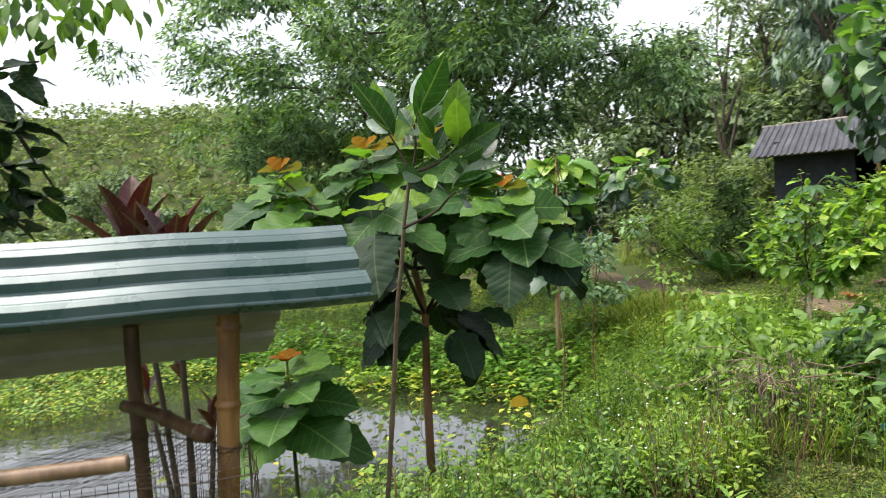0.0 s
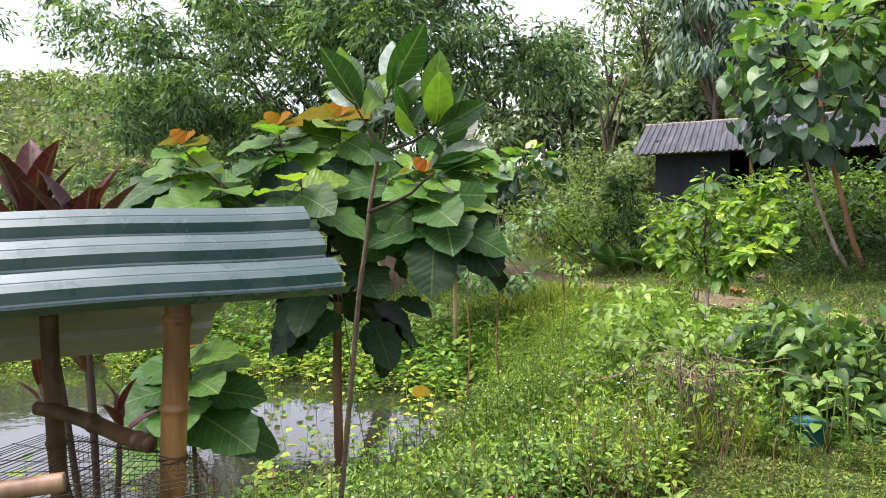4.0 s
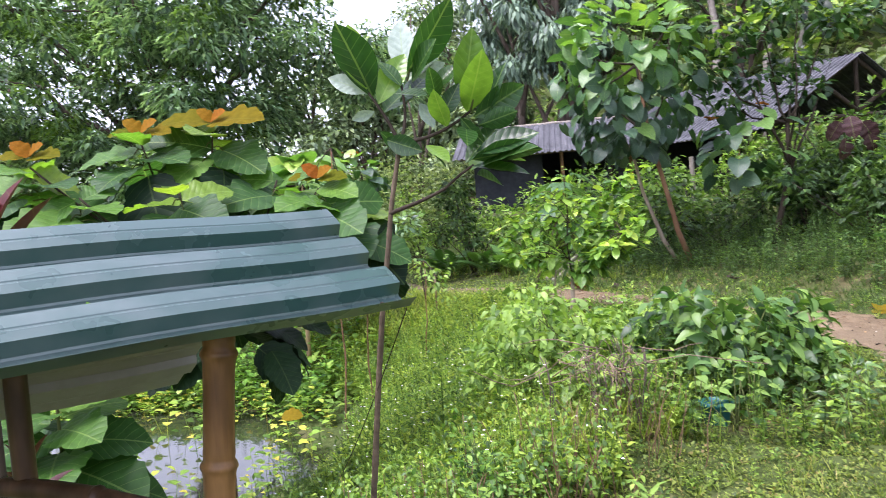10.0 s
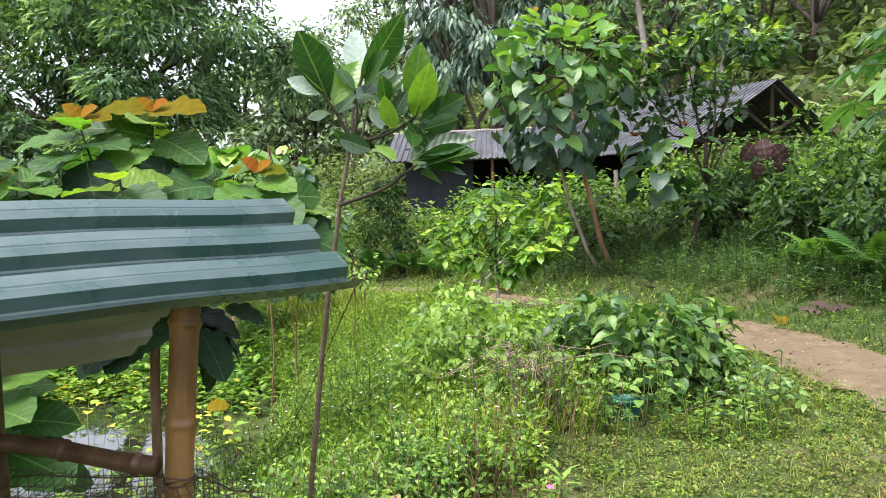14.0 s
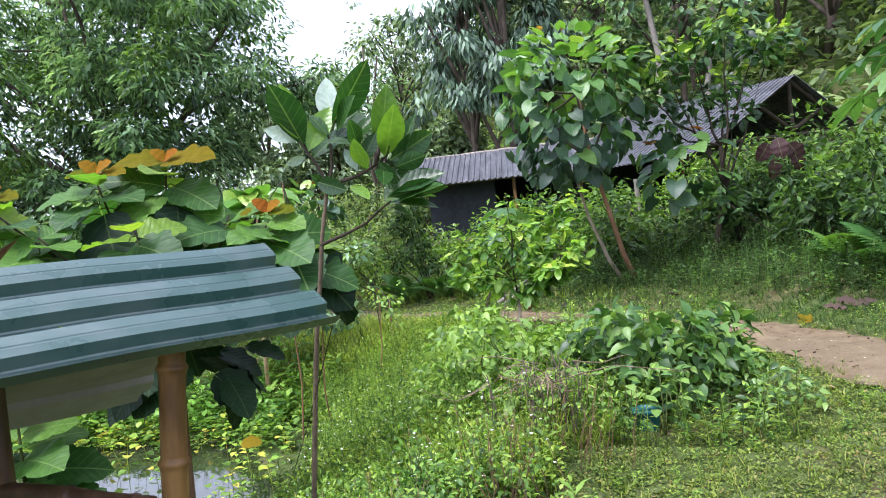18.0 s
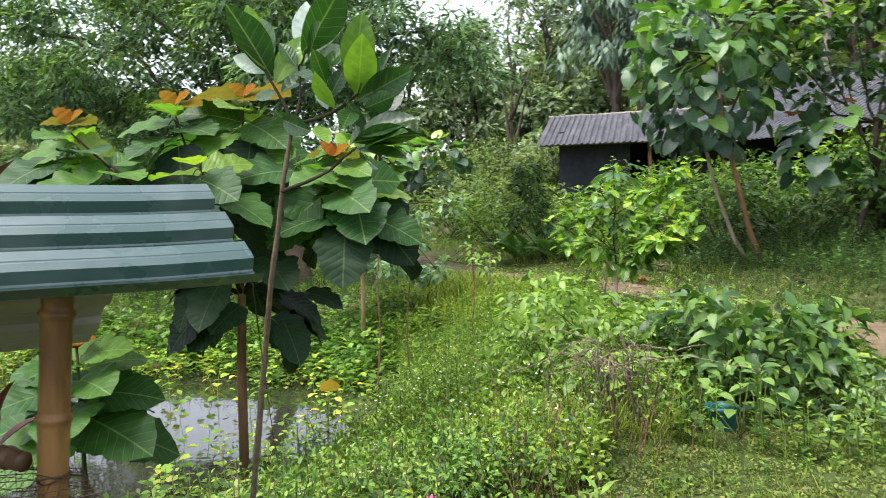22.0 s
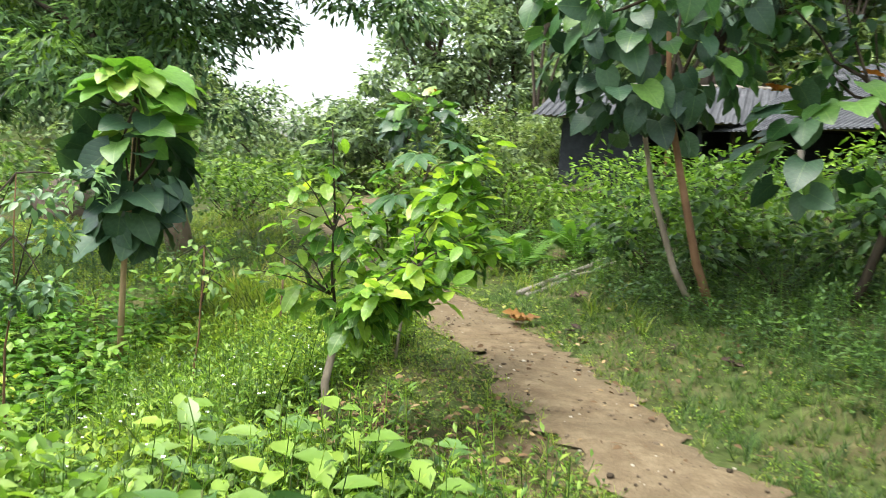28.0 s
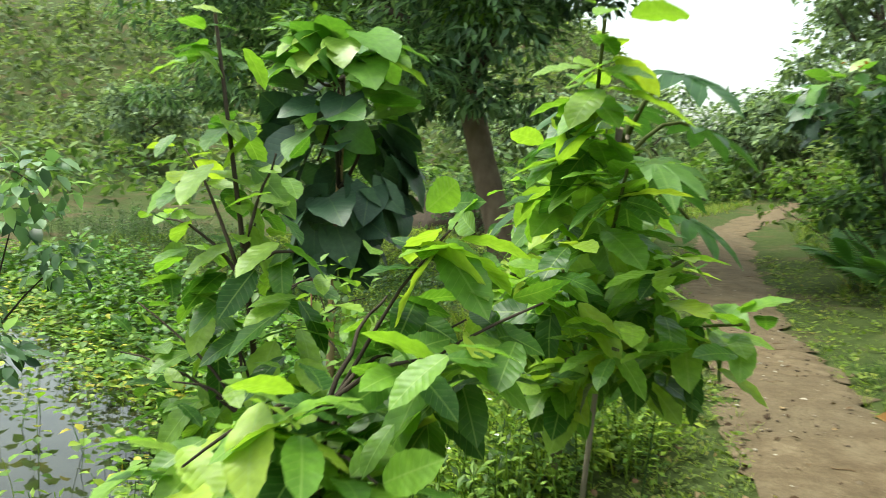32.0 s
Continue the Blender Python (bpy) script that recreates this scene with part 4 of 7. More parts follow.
for t in SHOOTS:
    n = 10
    a = RNG.uniform(0, 6.28) + np.arange(n) * 2.4
    drop = np.concatenate([np.linspace(0.3, -0.1, 4), np.linspace(-0.25, -1.2, n - 4)])
    D = np.stack([np.cos(a), np.sin(a), drop], -1) + RNG.normal(0, 0.22, (n, 3))
    out = np.concatenate([np.full(4, 0.05), np.linspace(0.08, 0.2, n - 4)])
    P = np.array(t) + np.stack([out * np.cos(a), out * np.sin(a), -np.linspace(0.0, 0.3, n)], -1)
    N = np.stack([0.35 * np.cos(a), 0.35 * np.sin(a) - 0.55, 0.85 + 0 * a], -1) + RNG.normal(0, 0.25, D.shape)
    S = np.concatenate([np.linspace(0.27, 0.4, 4), np.linspace(0.4, 0.45, n - 4)]) * RNG.uniform(0.8, 1.1, n)
    # shoot tops take the lit copy, lowest leaves the shade-dark one
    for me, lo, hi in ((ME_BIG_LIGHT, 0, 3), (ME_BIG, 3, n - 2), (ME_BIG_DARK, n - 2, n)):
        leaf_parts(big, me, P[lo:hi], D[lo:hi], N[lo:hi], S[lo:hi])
        wood(big, "leafstalk", [(bend(np.array(t) * [1, 1, 0] + [0, 0, p[2] + 0.03], p, 4, (0, 0, 0.02)), taper(0.005, 0.004, 4)) for p in P[max(lo, 2):hi]], M_STEM, 5)
    if t in SHOOTS[:4]:
        leaf_parts(big, ME_ORANGE, np.array([t] * 2) + [0, 0, 0.08], [(0.8, -0.3, 0.5), (-0.6, -0.4, 0.7)], [(-0.2, -0.9, 0.8), (0.2, -0.8, 0.8)], RNG.uniform(0.1, 0.15, 2), "young orange leaf")
for t, big_s in ((SHOOTS[0], 0.2), (SHOOTS[1], 0.2), (SHOOTS[2], 0.36), (SHOOTS[3], 0.17)):
    leaf_parts(big, ME_OLIVE, np.array([t] * 2) + [(0.03, 0, 0.06), (-0.03, 0, 0.07)], [(1, -0.3, 0.12), (-0.95, -0.3, 0.15)], [(0.1, -0.6, 1.0), (-0.1, -0.6, 1.0)], [big_s, 0.9 * big_s], "olive-yellow young leaf")
# inner leaves low in the crown, colour darkened for the shade there
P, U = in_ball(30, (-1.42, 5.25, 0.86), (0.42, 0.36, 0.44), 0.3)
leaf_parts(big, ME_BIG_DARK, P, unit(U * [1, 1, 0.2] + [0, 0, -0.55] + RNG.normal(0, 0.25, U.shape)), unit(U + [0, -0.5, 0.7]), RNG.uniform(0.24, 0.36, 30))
ya = thing("water_arum", -2.12, 7.95, WATER - 0.1, "single yellowing leaf on a stalk at the pond's edge", "plant")
wood(ya, "stalk", [(bend((-2.12, 7.95, WATER - 0.1), (-2.14, 7.93, -0.43), 6, (0.03, 0, 0)), taper(0.007, 0.004, 6))], M_STEM, 6)
leaf_parts(ya, ME_YELLOW, [(-2.15, 7.93, -0.43)], [(1, -0.1, 0.1)], [(0.1, -0.6, 0.9)], [0.19], "yellowing leaf")

lz = gz(-2.3, 4.7)
low = thing("big_leaved_sapling", -2.3, 4.7, lz, "low sapling with huge leaves at the water's edge", "sapling")
wood(low, "stem", [(bend((-2.3, 4.7, lz - 0.05), (-2.2, 4.55, 0.58), 6), taper(0.02, 0.008, 6))], M_STEM, 8)
n = 17
a = np.arange(n) * 2.4
leaf_parts(low, ME_BIG, np.stack([-2.25 + 0.08 * np.cos(a), 4.6 + 0.08 * np.sin(a), np.linspace(0.52, 0.05, n)], -1), np.stack([np.cos(a), np.sin(a), np.linspace(0.3, -0.3, n)], -1),
           [(0.1, -0.5, 0.9)] * n, np.linspace(0.3, 0.56, n))
leaf_parts(low, ME_ORANGE, [(-2.2, 4.55, 0.58)] * 3, [(0.8, 0, 0.5), (-0.5, 0.6, 0.5), (-0.3, -0.8, 0.4)], [(0, -0.3, 1)] * 3, [0.14, 0.16, 0.13], "young orange leaf")

# red-leaved plant behind the cage
cz = gz(-1.25, 2.8)
red = thing("red_leaved_plant", -1.25, 2.8, cz, "tall plant with dark red strap leaves behind the cage", "plant")
HEADS = [(-1.34, 2.66, 1.40), (-1.09, 2.66, 1.30), (-1.35, 2.9, 0.9), (-1.5, 2.8, 0.75), (-1.22, 2.95, 0.62)]
wood(red, "stem", [(bend((-1.25, 2.8, cz - 0.05), h, 6, (0.03, 0, 0)), taper(0.016, 0.011, 6)) for h in HEADS], M_STEM_DARK, 8)
for k, h in enumerate(HEADS):
    n = 10 if k < 2 else 5
    a = np.arange(n) * 2.4 + k
    up = np.linspace(4.5, 0.9, n)
    D = np.stack([np.cos(a), np.sin(a), up], -1)
    leaf_parts(red, ME_RED, np.array(h) - np.stack([0 * a, 0 * a, np.linspace(0, 0.12, n)], -1), D, np.stack([-np.cos(a), -np.sin(a), 0.6 + 0 * a], -1), (RNG.uniform(0.3, 0.42, n) if k < 2 else RNG.uniform(0.14, 0.22, n)))


def heart_tree(name, x, y, trunk, centre, radii, n, size, label, mats=(), pole=False, seed_shoots=3, split=-0.25):
    z = gz(x, y)
    ob = thing(name, x, y, z, label, "tree", "heart-leaved trees")
    T = np.array(trunk, float)
    T[0, 2] = z - 0.05
    wood(ob, "trunk", [(T, taper(0.045 if not pole else 0.032, 0.02, len(T)))], M_POLE if pole else M_BARK_RED, 10)
    C, Rr = np.array(centre), np.array(radii)
    ends = [C + Rr * unit(RNG.normal(0, 1, 3)) * [0.75, 0.75, 0.5] + [0, 0, 0.3 * Rr[2]] for _ in range(7)]
    wood(ob, "branch", [(bend(T[-1 - k % 2], e, 6, (0, 0, -0.05)), taper(0.02, 0.008, 6)) for k, e in enumerate(ends)], M_STEM_DARK, 7)
    P, U = in_ball(n, C, Rr, 0.45)
    D = unit(U * [0.7, 0.7, 0.25] + [0, 0, -0.6] + RNG.normal(0, 0.42, U.shape))
    top = U[:, 2] > 0.55
    D[top] = unit(U[top] * [1, 1, 0.2] + [0, 0, 0.1])
    N = unit(U * [1, 1, 0.7] + [0, -0.1, 0.75] + RNG.normal(0, 0.45, U.shape))
    S = RNG.uniform(size[0], size[1], n)
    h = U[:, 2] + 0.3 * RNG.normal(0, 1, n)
    # height picks the tone: lit colour on top, shaded colour below
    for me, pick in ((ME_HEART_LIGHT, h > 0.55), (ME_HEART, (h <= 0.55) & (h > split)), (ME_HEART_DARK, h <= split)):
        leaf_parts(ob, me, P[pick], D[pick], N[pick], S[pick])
    tops = P[np.argsort(P[:, 2])[-seed_shoots:]]
    leaf_parts(ob, ME_ORANGE, tops + [0, 0, 0.06], unit(RNG.normal(0, 1, (len(tops), 3)) + [0, 0, 0.6]), [(0, -0.4, 1)] * len(tops), [0.1] * len(tops), "young orange leaf")
    return ob


treeA = heart_tree("heart_leaved_tree", 2.49, 12.49, [(2.49, 12.49, 0), (2.3, 12.35, 0.9), (2.1, 12.15, 1.7), (1.95, 12.1, 2.3), (1.85, 12.15, 3.3)],
                   (1.75, 12.2, 3.1), (1.15, 0.95, 1.2), 430, (0.16, 0.27), "tall young tree with hanging heart-shaped leaves and a thin leaning trunk")
wood(treeA, "second_trunk", [(np.array([(2.33, 12.6, gz(2.33, 12.6) - 0.05), (2.1, 12.5, 0.8), (1.85, 12.4, 1.5), (1.7, 12.3, 2.2)]), taper(0.035, 0.02, 4))], M_BARK_PALE, 9)
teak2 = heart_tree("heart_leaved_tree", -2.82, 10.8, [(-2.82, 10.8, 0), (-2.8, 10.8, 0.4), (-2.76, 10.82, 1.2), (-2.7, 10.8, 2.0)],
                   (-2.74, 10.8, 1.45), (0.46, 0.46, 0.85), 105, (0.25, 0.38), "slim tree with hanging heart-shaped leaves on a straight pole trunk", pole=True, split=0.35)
a = np.arange(16) * 2.4
leaf_parts(teak2, ME_HEART_LIGHT, np.stack([-2.7 + 0.3 * np.cos(a), 10.8 + 0.3 * np.sin(a), 2.28 - 0.012 * np.arange(16)], -1), np.stack([np.cos(a), np.sin(a), -0.35 + 0.2 * np.sin(2 * a)], -1), np.stack([0.3 * np.cos(a), 0.3 * np.sin(a) - 0.2, 1 + 0 * a], -1), RNG.uniform(0.28, 0.42, 16))
farteak = heart_tree("heart_leaved_tree", -6.2, 24.4, [(-6.2, 24.4, 0), (-6.2, 24.4, 1.0), (-6.1, 24.4, 2.0)], (-5.7, 24.4, 2.6), (1.2, 1.0, 0.9), 110, (0.28, 0.42), "small tree with heart-shaped leaves beside the path", pole=True)

# second tree on the bank: narrow leaves above, heart leaves and purple leaves lower down
cz = gz(3.57, 12.36)
treeC = thing("mixed_tree", 3.57, 12.36, cz, "dark-branched tree with yellow-green tips and some purple leaves", "tree")
TC = np.array([(3.57, 12.36, cz - 0.05), (3.66, 12.32, 0.9), (3.83, 12.22, 1.65), (3.85, 12.3, 2.3)])
wood(treeC, "trunk", [(TC, taper(0.05, 0.03, 4))], M_STEM_DARK, 10)
CE = [np.array([x, 12.3 + 0.35 * RNG.normal(), z]) for x, z in ((2.85, 3.1), (3.15, 3.45), (3.55, 3.65), (4.0, 3.8), (4.5, 3.65), (4.85, 3.75), (4.1, 3.2), (3.5, 3.0), (3.15, 2.7), (4.2, 2.8))]
wood(treeC, "branch", [(bend(TC[-1 - k % 2], e, 6, (0, 0, -0.1), 0.02), taper(0.022, 0.007, 6)) for k, e in enumerate(CE)], M_STEM_DARK, 7)
M_TIPS = leaf_mat("yellow_green_tip_leaf", [(0, (0.07, 0.17, 0.02)), (0.6, (0.16, 0.28, 0.03)), (1, (0.3, 0.38, 0.04))], 0.35, 0.4)
# dark crown green, deepened in colour for the shade inside the crown
M_CROWN_DARK = leaf_mat("dark_crown_leaf", [(0, (0.014, 0.05, 0.016)), (0.7, (0.035, 0.1, 0.024)), (1, (0.1, 0.2, 0.04))], 0.35, 0.4, 0.25)
crown(treeC, "crown", T_OVAL, *clumps(CE, 0.42, 74, (0.12, 0.2), 0.2, 0.45), M_CROWN_DARK)
crown(treeC, "new_growth", T_OVAL, *clumps(np.array(CE)[:7] + [0, -0.1, 0.2], 0.34, 30, (0.12, 0.2), -0.25, 0.3), M_TIPS, "yellow-green new leaves")["kind"] = "stuff"
P, U = in_ball(46, (3.3, 12.2, 1.98), (0.8, 0.5, 0.62), 0.3)
for me, lo, hi in ((ME_HEART, 0, 28), (ME_HEART_DARK, 28, 46)):
    leaf_parts(treeC, me, P[lo:hi], unit(U[lo:hi] * [0.8, 0.8, 0.2] + [0, 0, -0.4] + RNG.normal(0, 0.3, (hi - lo, 3))), unit(U[lo:hi] + [0, -0.3, 0.9] + RNG.normal(0, 0.3, (hi - lo, 3))), RNG.uniform(0.2, 0.32, hi - lo))
leaf_parts(treeC, ME_ORANGE, [(2.78, 12.18, 2.43), (3.58, 12.18, 2.57), (2.84, 12.18, 2.43)], [(1, 0, 0.4), (-1, 0, 0.4), (-0.8, 0, 0.5)], [(0, -0.4, 1)] * 3, [0.15, 0.17, 0.14], "young orange leaf")
leaf_parts(treeC, ME_PURPLE, [(4.36, 11.8, 2.2), (4.48, 11.72, 2.25), (4.64, 11.72, 2.16), (4.42, 11.75, 1.97), (4.7, 11.72, 2.0)], [(-0.5, 0, -0.8), (0.1, -0.2, -1), (0.6, 0, -0.9), (-0.1, 0, -1), (0.3, 0, -1)],
           [(0.4, -1, 0.6), (-0.3, -1, 0.3), (-0.5, -0.8, 0.6), (0.5, -1, 0.1), (-0.2, -1, -0.2)], [0.25, 0.27, 0.28, 0.26, 0.22], "purplish hanging leaf")

# young glossy-leaved tree at the path
yz = gz(0.76, 8.52)
young = thing("young_tree", 0.76, 8.52, yz, "young tree with glossy toothed leaves and bright new growth", "tree")
YF = np.array([0.74, 8.6, 0.67])
wood(young, "trunk", [(np.array([(0.76, 8.52, yz - 0.05), (0.72, 8.53, 0.4), YF]), taper(0.026, 0.02, 3))], M_BARK_PALE, 9)
YT = [(0.72, 8.45, 1.76), (0.72, 8.5, 1.58), (0.55, 8.45, 1.5), (0.9, 8.5, 1.5), (0.42, 8.45, 1.33), (0.75, 8.55, 1.38), (0.95, 8.55, 1.3), (0.36, 8.4, 1.12), (0.5, 8.55, 1.14), (0.28, 8.38, 0.98), (0.6, 8.4, 0.98), (0.85, 8.45, 1.1)]
YB = [(1.34, 8.3, 1.14), (1.2, 8.2, 1.03), (1.43, 8.4, 1.04), (1.05, 8.35, 1.0), (1.25, 8.42, 0.92), (1.1, 8.5, 0.88), (1.31, 8.63, 1.40), (1.15, 8.6, 1.25), (1.45, 8.7, 1.28), (1.42, 8.52, 1.2), (1.2, 8.75, 1.2), (1.05, 8.7, 1.1)]
YS = np.array([YF, (0.71, 8.55, 1.0), (0.735, 8.5, 1.35), (0.72, 8.45, 1.78)])
YR = np.array([YF, (0.9, 8.5, 0.78), (1.1, 8.45, 0.95), (1.25, 8.42, 1.1)])
wood(young, "stem", [(YS, taper(0.01, 0.004, 4)), (YR, taper(0.01, 0.005, 4))], M_STEM_DARK, 8)
wood(young, "branch", [(bend(YS[1 if t[2] < 1.3 else 2] - [0, 0, 0.12], t, 7, (0, 0, 0.03), 0.002), taper(0.005, 0.002, 7)) for t in YT[2:]] + [(bend(YR[2 + k % 2], t, 7, (0, 0, 0.03), 0.002), taper(0.005, 0.002, 7)) for k, t in enumerate(YB)], M_STEM_DARK, 7)


def whorls(tree, me, tips, root, per, size, step=0.09, droop=0.45, low=-9.0):
    for t in tips:
        t, back = np.array(t), unit(np.array(root) - np.array(t))
        a = RNG.uniform(0, 6.28) + np.arange(per) * 2.4
        lift = np.linspace(0.3, -droop, per)
        D = np.stack([np.cos(a), np.sin(a), lift], -1) + RNG.normal(0, 0.3, (per, 3))
        P = t + back * (np.arange(per)[:, None] * step / 2) + RNG.normal(0, 0.025, (per, 3))
        N = np.stack([0.6 * np.cos(a), 0.6 * np.sin(a), 1 + 0 * a], -1) + RNG.normal(0, 0.3, (per, 3))
        S = np.linspace(size[0], size[1], per) * RNG.uniform(0.85, 1.15, per)
        ok = P[:, 2] + unit(D)[:, 2] * S > low
        leaf_parts(tree, me, P[ok], D[ok], N[ok], S[ok])


whorls(young, ME_COFFEE, YT, YF, 14, (0.07, 0.145), 0.05, 0.75, 0.62)
whorls(young, ME_COFFEE, YB[:6], YF, 26, (0.1, 0.165), 0.03, 0.7, 0.5)
whorls(young, ME_COFFEE, YB[6:], YF, 20, (0.09, 0.155), 0.04, 0.7, 0.5)
whorls(young, ME_COFFEE, [YR[1], YR[2], YR[3]], YF, 8, (0.12, 0.17), 0.05, 0.9, 0.5)
whorls(young, ME_COFFEE_LIGHT, [YT[0], YT[2], YT[4]], YF, 5, (0.06, 0.13), 0.04, 0.2)
whorls(young, ME_COFFEE_LIGHT, [YB[0], YB[1], YB[2], YB[3], YB[6], YB[9]], YF, 9, (0.11, 0.165), 0.02, 0.6)

# light-leaved tree with a pale stem
pz = gz(0.4, 9.95)
light = thing("light_leaved_tree", 0.4, 9.95, pz, "small pale-stemmed tree with light green drooping leaves", "tree")
LS = np.array([(0.19, 10.04, pz - 0.05), (0.28, 10.01, 0.4), (0.4, 9.97, 0.76), (0.6, 9.8, 1.2), (0.75, 9.7, 1.6)])
wood(light, "trunk", [(LS, taper(0.027, 0.013, 5))], M_BARK_PALE, 10)
LT = [(1.44, 8.82, 1.74), (1.28, 8.97, 1.63), (1.12, 9.05, 1.5), (1.4, 8.95, 1.5), (1.22, 9.2, 1.3), (1.46, 9.05, 1.33), (1.36, 9.15, 1.13), (1.1, 9.3, 1.2), (0.9, 9.5, 1.35), (0.8, 9.6, 1.1), (0.55, 9.75, 1.3), (0.4, 9.8, 1.5), (0.2, 9.95, 1.3), (1.0, 9.3, 1.55), (0.7, 9.7, 1.6), (0.3, 9.7, 1.05), (-0.12, 9.95, 1.15), (0.02, 9.95, 1.4), (-0.05, 9.85, 0.92), (0.3, 9.85, 0.84), (0.6, 9.55, 0.88), (1.05, 9.0, 1.25), (0.95, 9.1, 1.08), (1.2, 9.0, 1.03), (1.3, 8.9, 1.3), (1.5, 9.2, 1.2), (1.38, 8.98, 1.15)]
wood(light, "branch", [(bend(LS[2], t, 6, (0, 0, 0.05), 0.01), taper(0.010, 0.003, 6)) for t in LT], M_STEM, 7)
whorls(light, ME_COFFEE, LT, LS[2], 13, (0.09, 0.165), 0.055, 0.9)
whorls(light, ME_COFFEE_LIGHT, LT, LS[2], 12, (0.09, 0.16), 0.045, 0.5)

# the wide spreading tree beyond the pond
wz = gz(-5.85, 15.4)
wide = thing("spreading_tree", -5.85, 15.4, wz, "large spreading tree with fine drooping grey-green leaves", "tree")
TW = np.array([(-5.85, 15.4, wz - 0.1), (-6.1, 15.4, 0.5), (-6.5, 15.4, 1.4), (-6.8, 15.4, 2.2), (-7.0, 15.5, 3.2)])
wood(wide, "trunk", [(TW, [0.24, 0.2, 0.19, 0.18, 0.16])], M_BARK_TAN, 14)
BOUGHS = [(-12.5, 15.0, 4.0), (-10.5, 13.5, 6.6), (-8.5, 15.6, 8.6), (-6.0, 16.6, 8.9), (-3.8, 15.2, 6.8), (-2.6, 14.8, 4.6), (-6.2, 12.8, 6.6), (-8.6, 17.8, 7.0), (-12.0, 17.0, 6.8), (-4.4, 17.6, 7.4), (-9.6, 13.0, 4.6), (-4.6, 13.2, 4.5), (-13.5, 15.6, 6.0)]
wl_ = [(bend(TW[3 + k % 2], e, 9, (0, 0, 0.5), 0.09), taper(0.075, 0.02, 9)) for k, e in enumerate(BOUGHS)]
C = []
for P, _ in wl_:
    for k in (4, 5, 6, 7, 8, 8):
        C.append(P[k] + RNG.normal(0, 0.75, 3) * [1, 1, 0.7])
C = np.array(C)
wl_ += [(bend(P[5], c, 5, (0, 0, 0.15), 0.04), taper(0.03, 0.008, 5)) for (P, _), c in zip(wl_ * 4, C[RNG.permutation(len(C))[:52]]) if np.linalg.norm(P[5] - c) < 3]
wood(wide, "limb", wl_, M_BARK, 7)
C2 = np.concatenate([C, C + RNG.normal(0, 0.9, C.shape) * [1, 1, 0.6], C + RNG.normal(0, 1.1, C.shape) * [1, 1, 0.6]])
lowc = np.stack([RNG.uniform(-11.5, -3.2, 75), RNG.uniform(12.2, 15.5, 75), RNG.uniform(2.1, 3.9, 75)], -1)
C2 = np.concatenate([C2, lowc])
C2 = C2[(C2[:, 0] > -13.2) | (C2[:, 2] > 5.2)]
C2[:, 2] = np.maximum(C2[:, 2], 2.0)
C2 = C2[(C2[:, 0] < -2.45 - 0.7 * np.maximum(0, C2[:, 2] - 5.0)) & ~((C2[:, 0] > -4.6) & (C2[:, 2] < 3.9))]
C2 = np.concatenate([C2, [(-2.9, 15.2, 3.9), (-2.4, 15.4, 4.2), (-2.1, 15.3, 3.7), (-3.2, 15.3, 4.4), (-2.6, 15.0, 4.7), (-1.9, 15.4, 4.3)]])
C3 = C2[RNG.random(len(C2)) < 0.3] + [0, -0.3, 0.25]
crown(wide, "crown", T_LEAFLET, *clumps(C2, RNG.uniform(0.45, 0.95, len(C2)), 200, (0.12, 0.22), 0.45, 0.5), M_GREY_LEAF)
crown(wide, "new_growth", T_LEAFLET, *clumps(C3, 0.45, 110, (0.11, 0.18), 0.5, 0.5), M_LEAF, "lighter new leaves")

# ---------------------------------------------------------------- woods behind
def forest_tree(name, x, y, h, r, mat, label, n_cl=30, per=72, size=(0.23, 0.42), tmpl=T_BIT, lean=0.0, droop=0.5, bark=M_BARK, girth=0.018):
    z = gz(x, y)
    ob = thing(name, x, y, z, label, "tree", "background trees")
    top = np.array([x + lean, y, z + h * 0.8])
    T = bend((x, y, z - 0.2), top, 6, wob=0.06 * r)
    lines = [(T, taper(girth * h, 0.4 * girth * h, 6))]
    C = []
    for k in range(n_cl):
        u = RNG.uniform(0.3, 1.0)
        a = RNG.uniform(0, 6.28)
        rr = r * math.sin(math.pi * min(1, 0.18 + 0.72 * u)) * RNG.uniform(0.35, 1)
        c = np.array([x + lean * u + rr * math.cos(a), y + rr * math.sin(a), z + h * (0.18 + 0.82 * u)])
        C.append(c)
        if k % 3 == 0:
            lines.append((bend(T[min(5, int(u * 5))], c, 5, (0, 0, 0.1)), taper(0.01 * h, 0.003 * h, 5)))
    wood(ob, "trunk", lines[:1], bark, 6)
    wood(ob, "limb", lines[1:], bark, 5)
    crown(ob, "crown", tmpl, *clumps(C, RNG.uniform(0.22, 0.4, n_cl) * r, per, size, droop, 0.7), mat)
    return ob


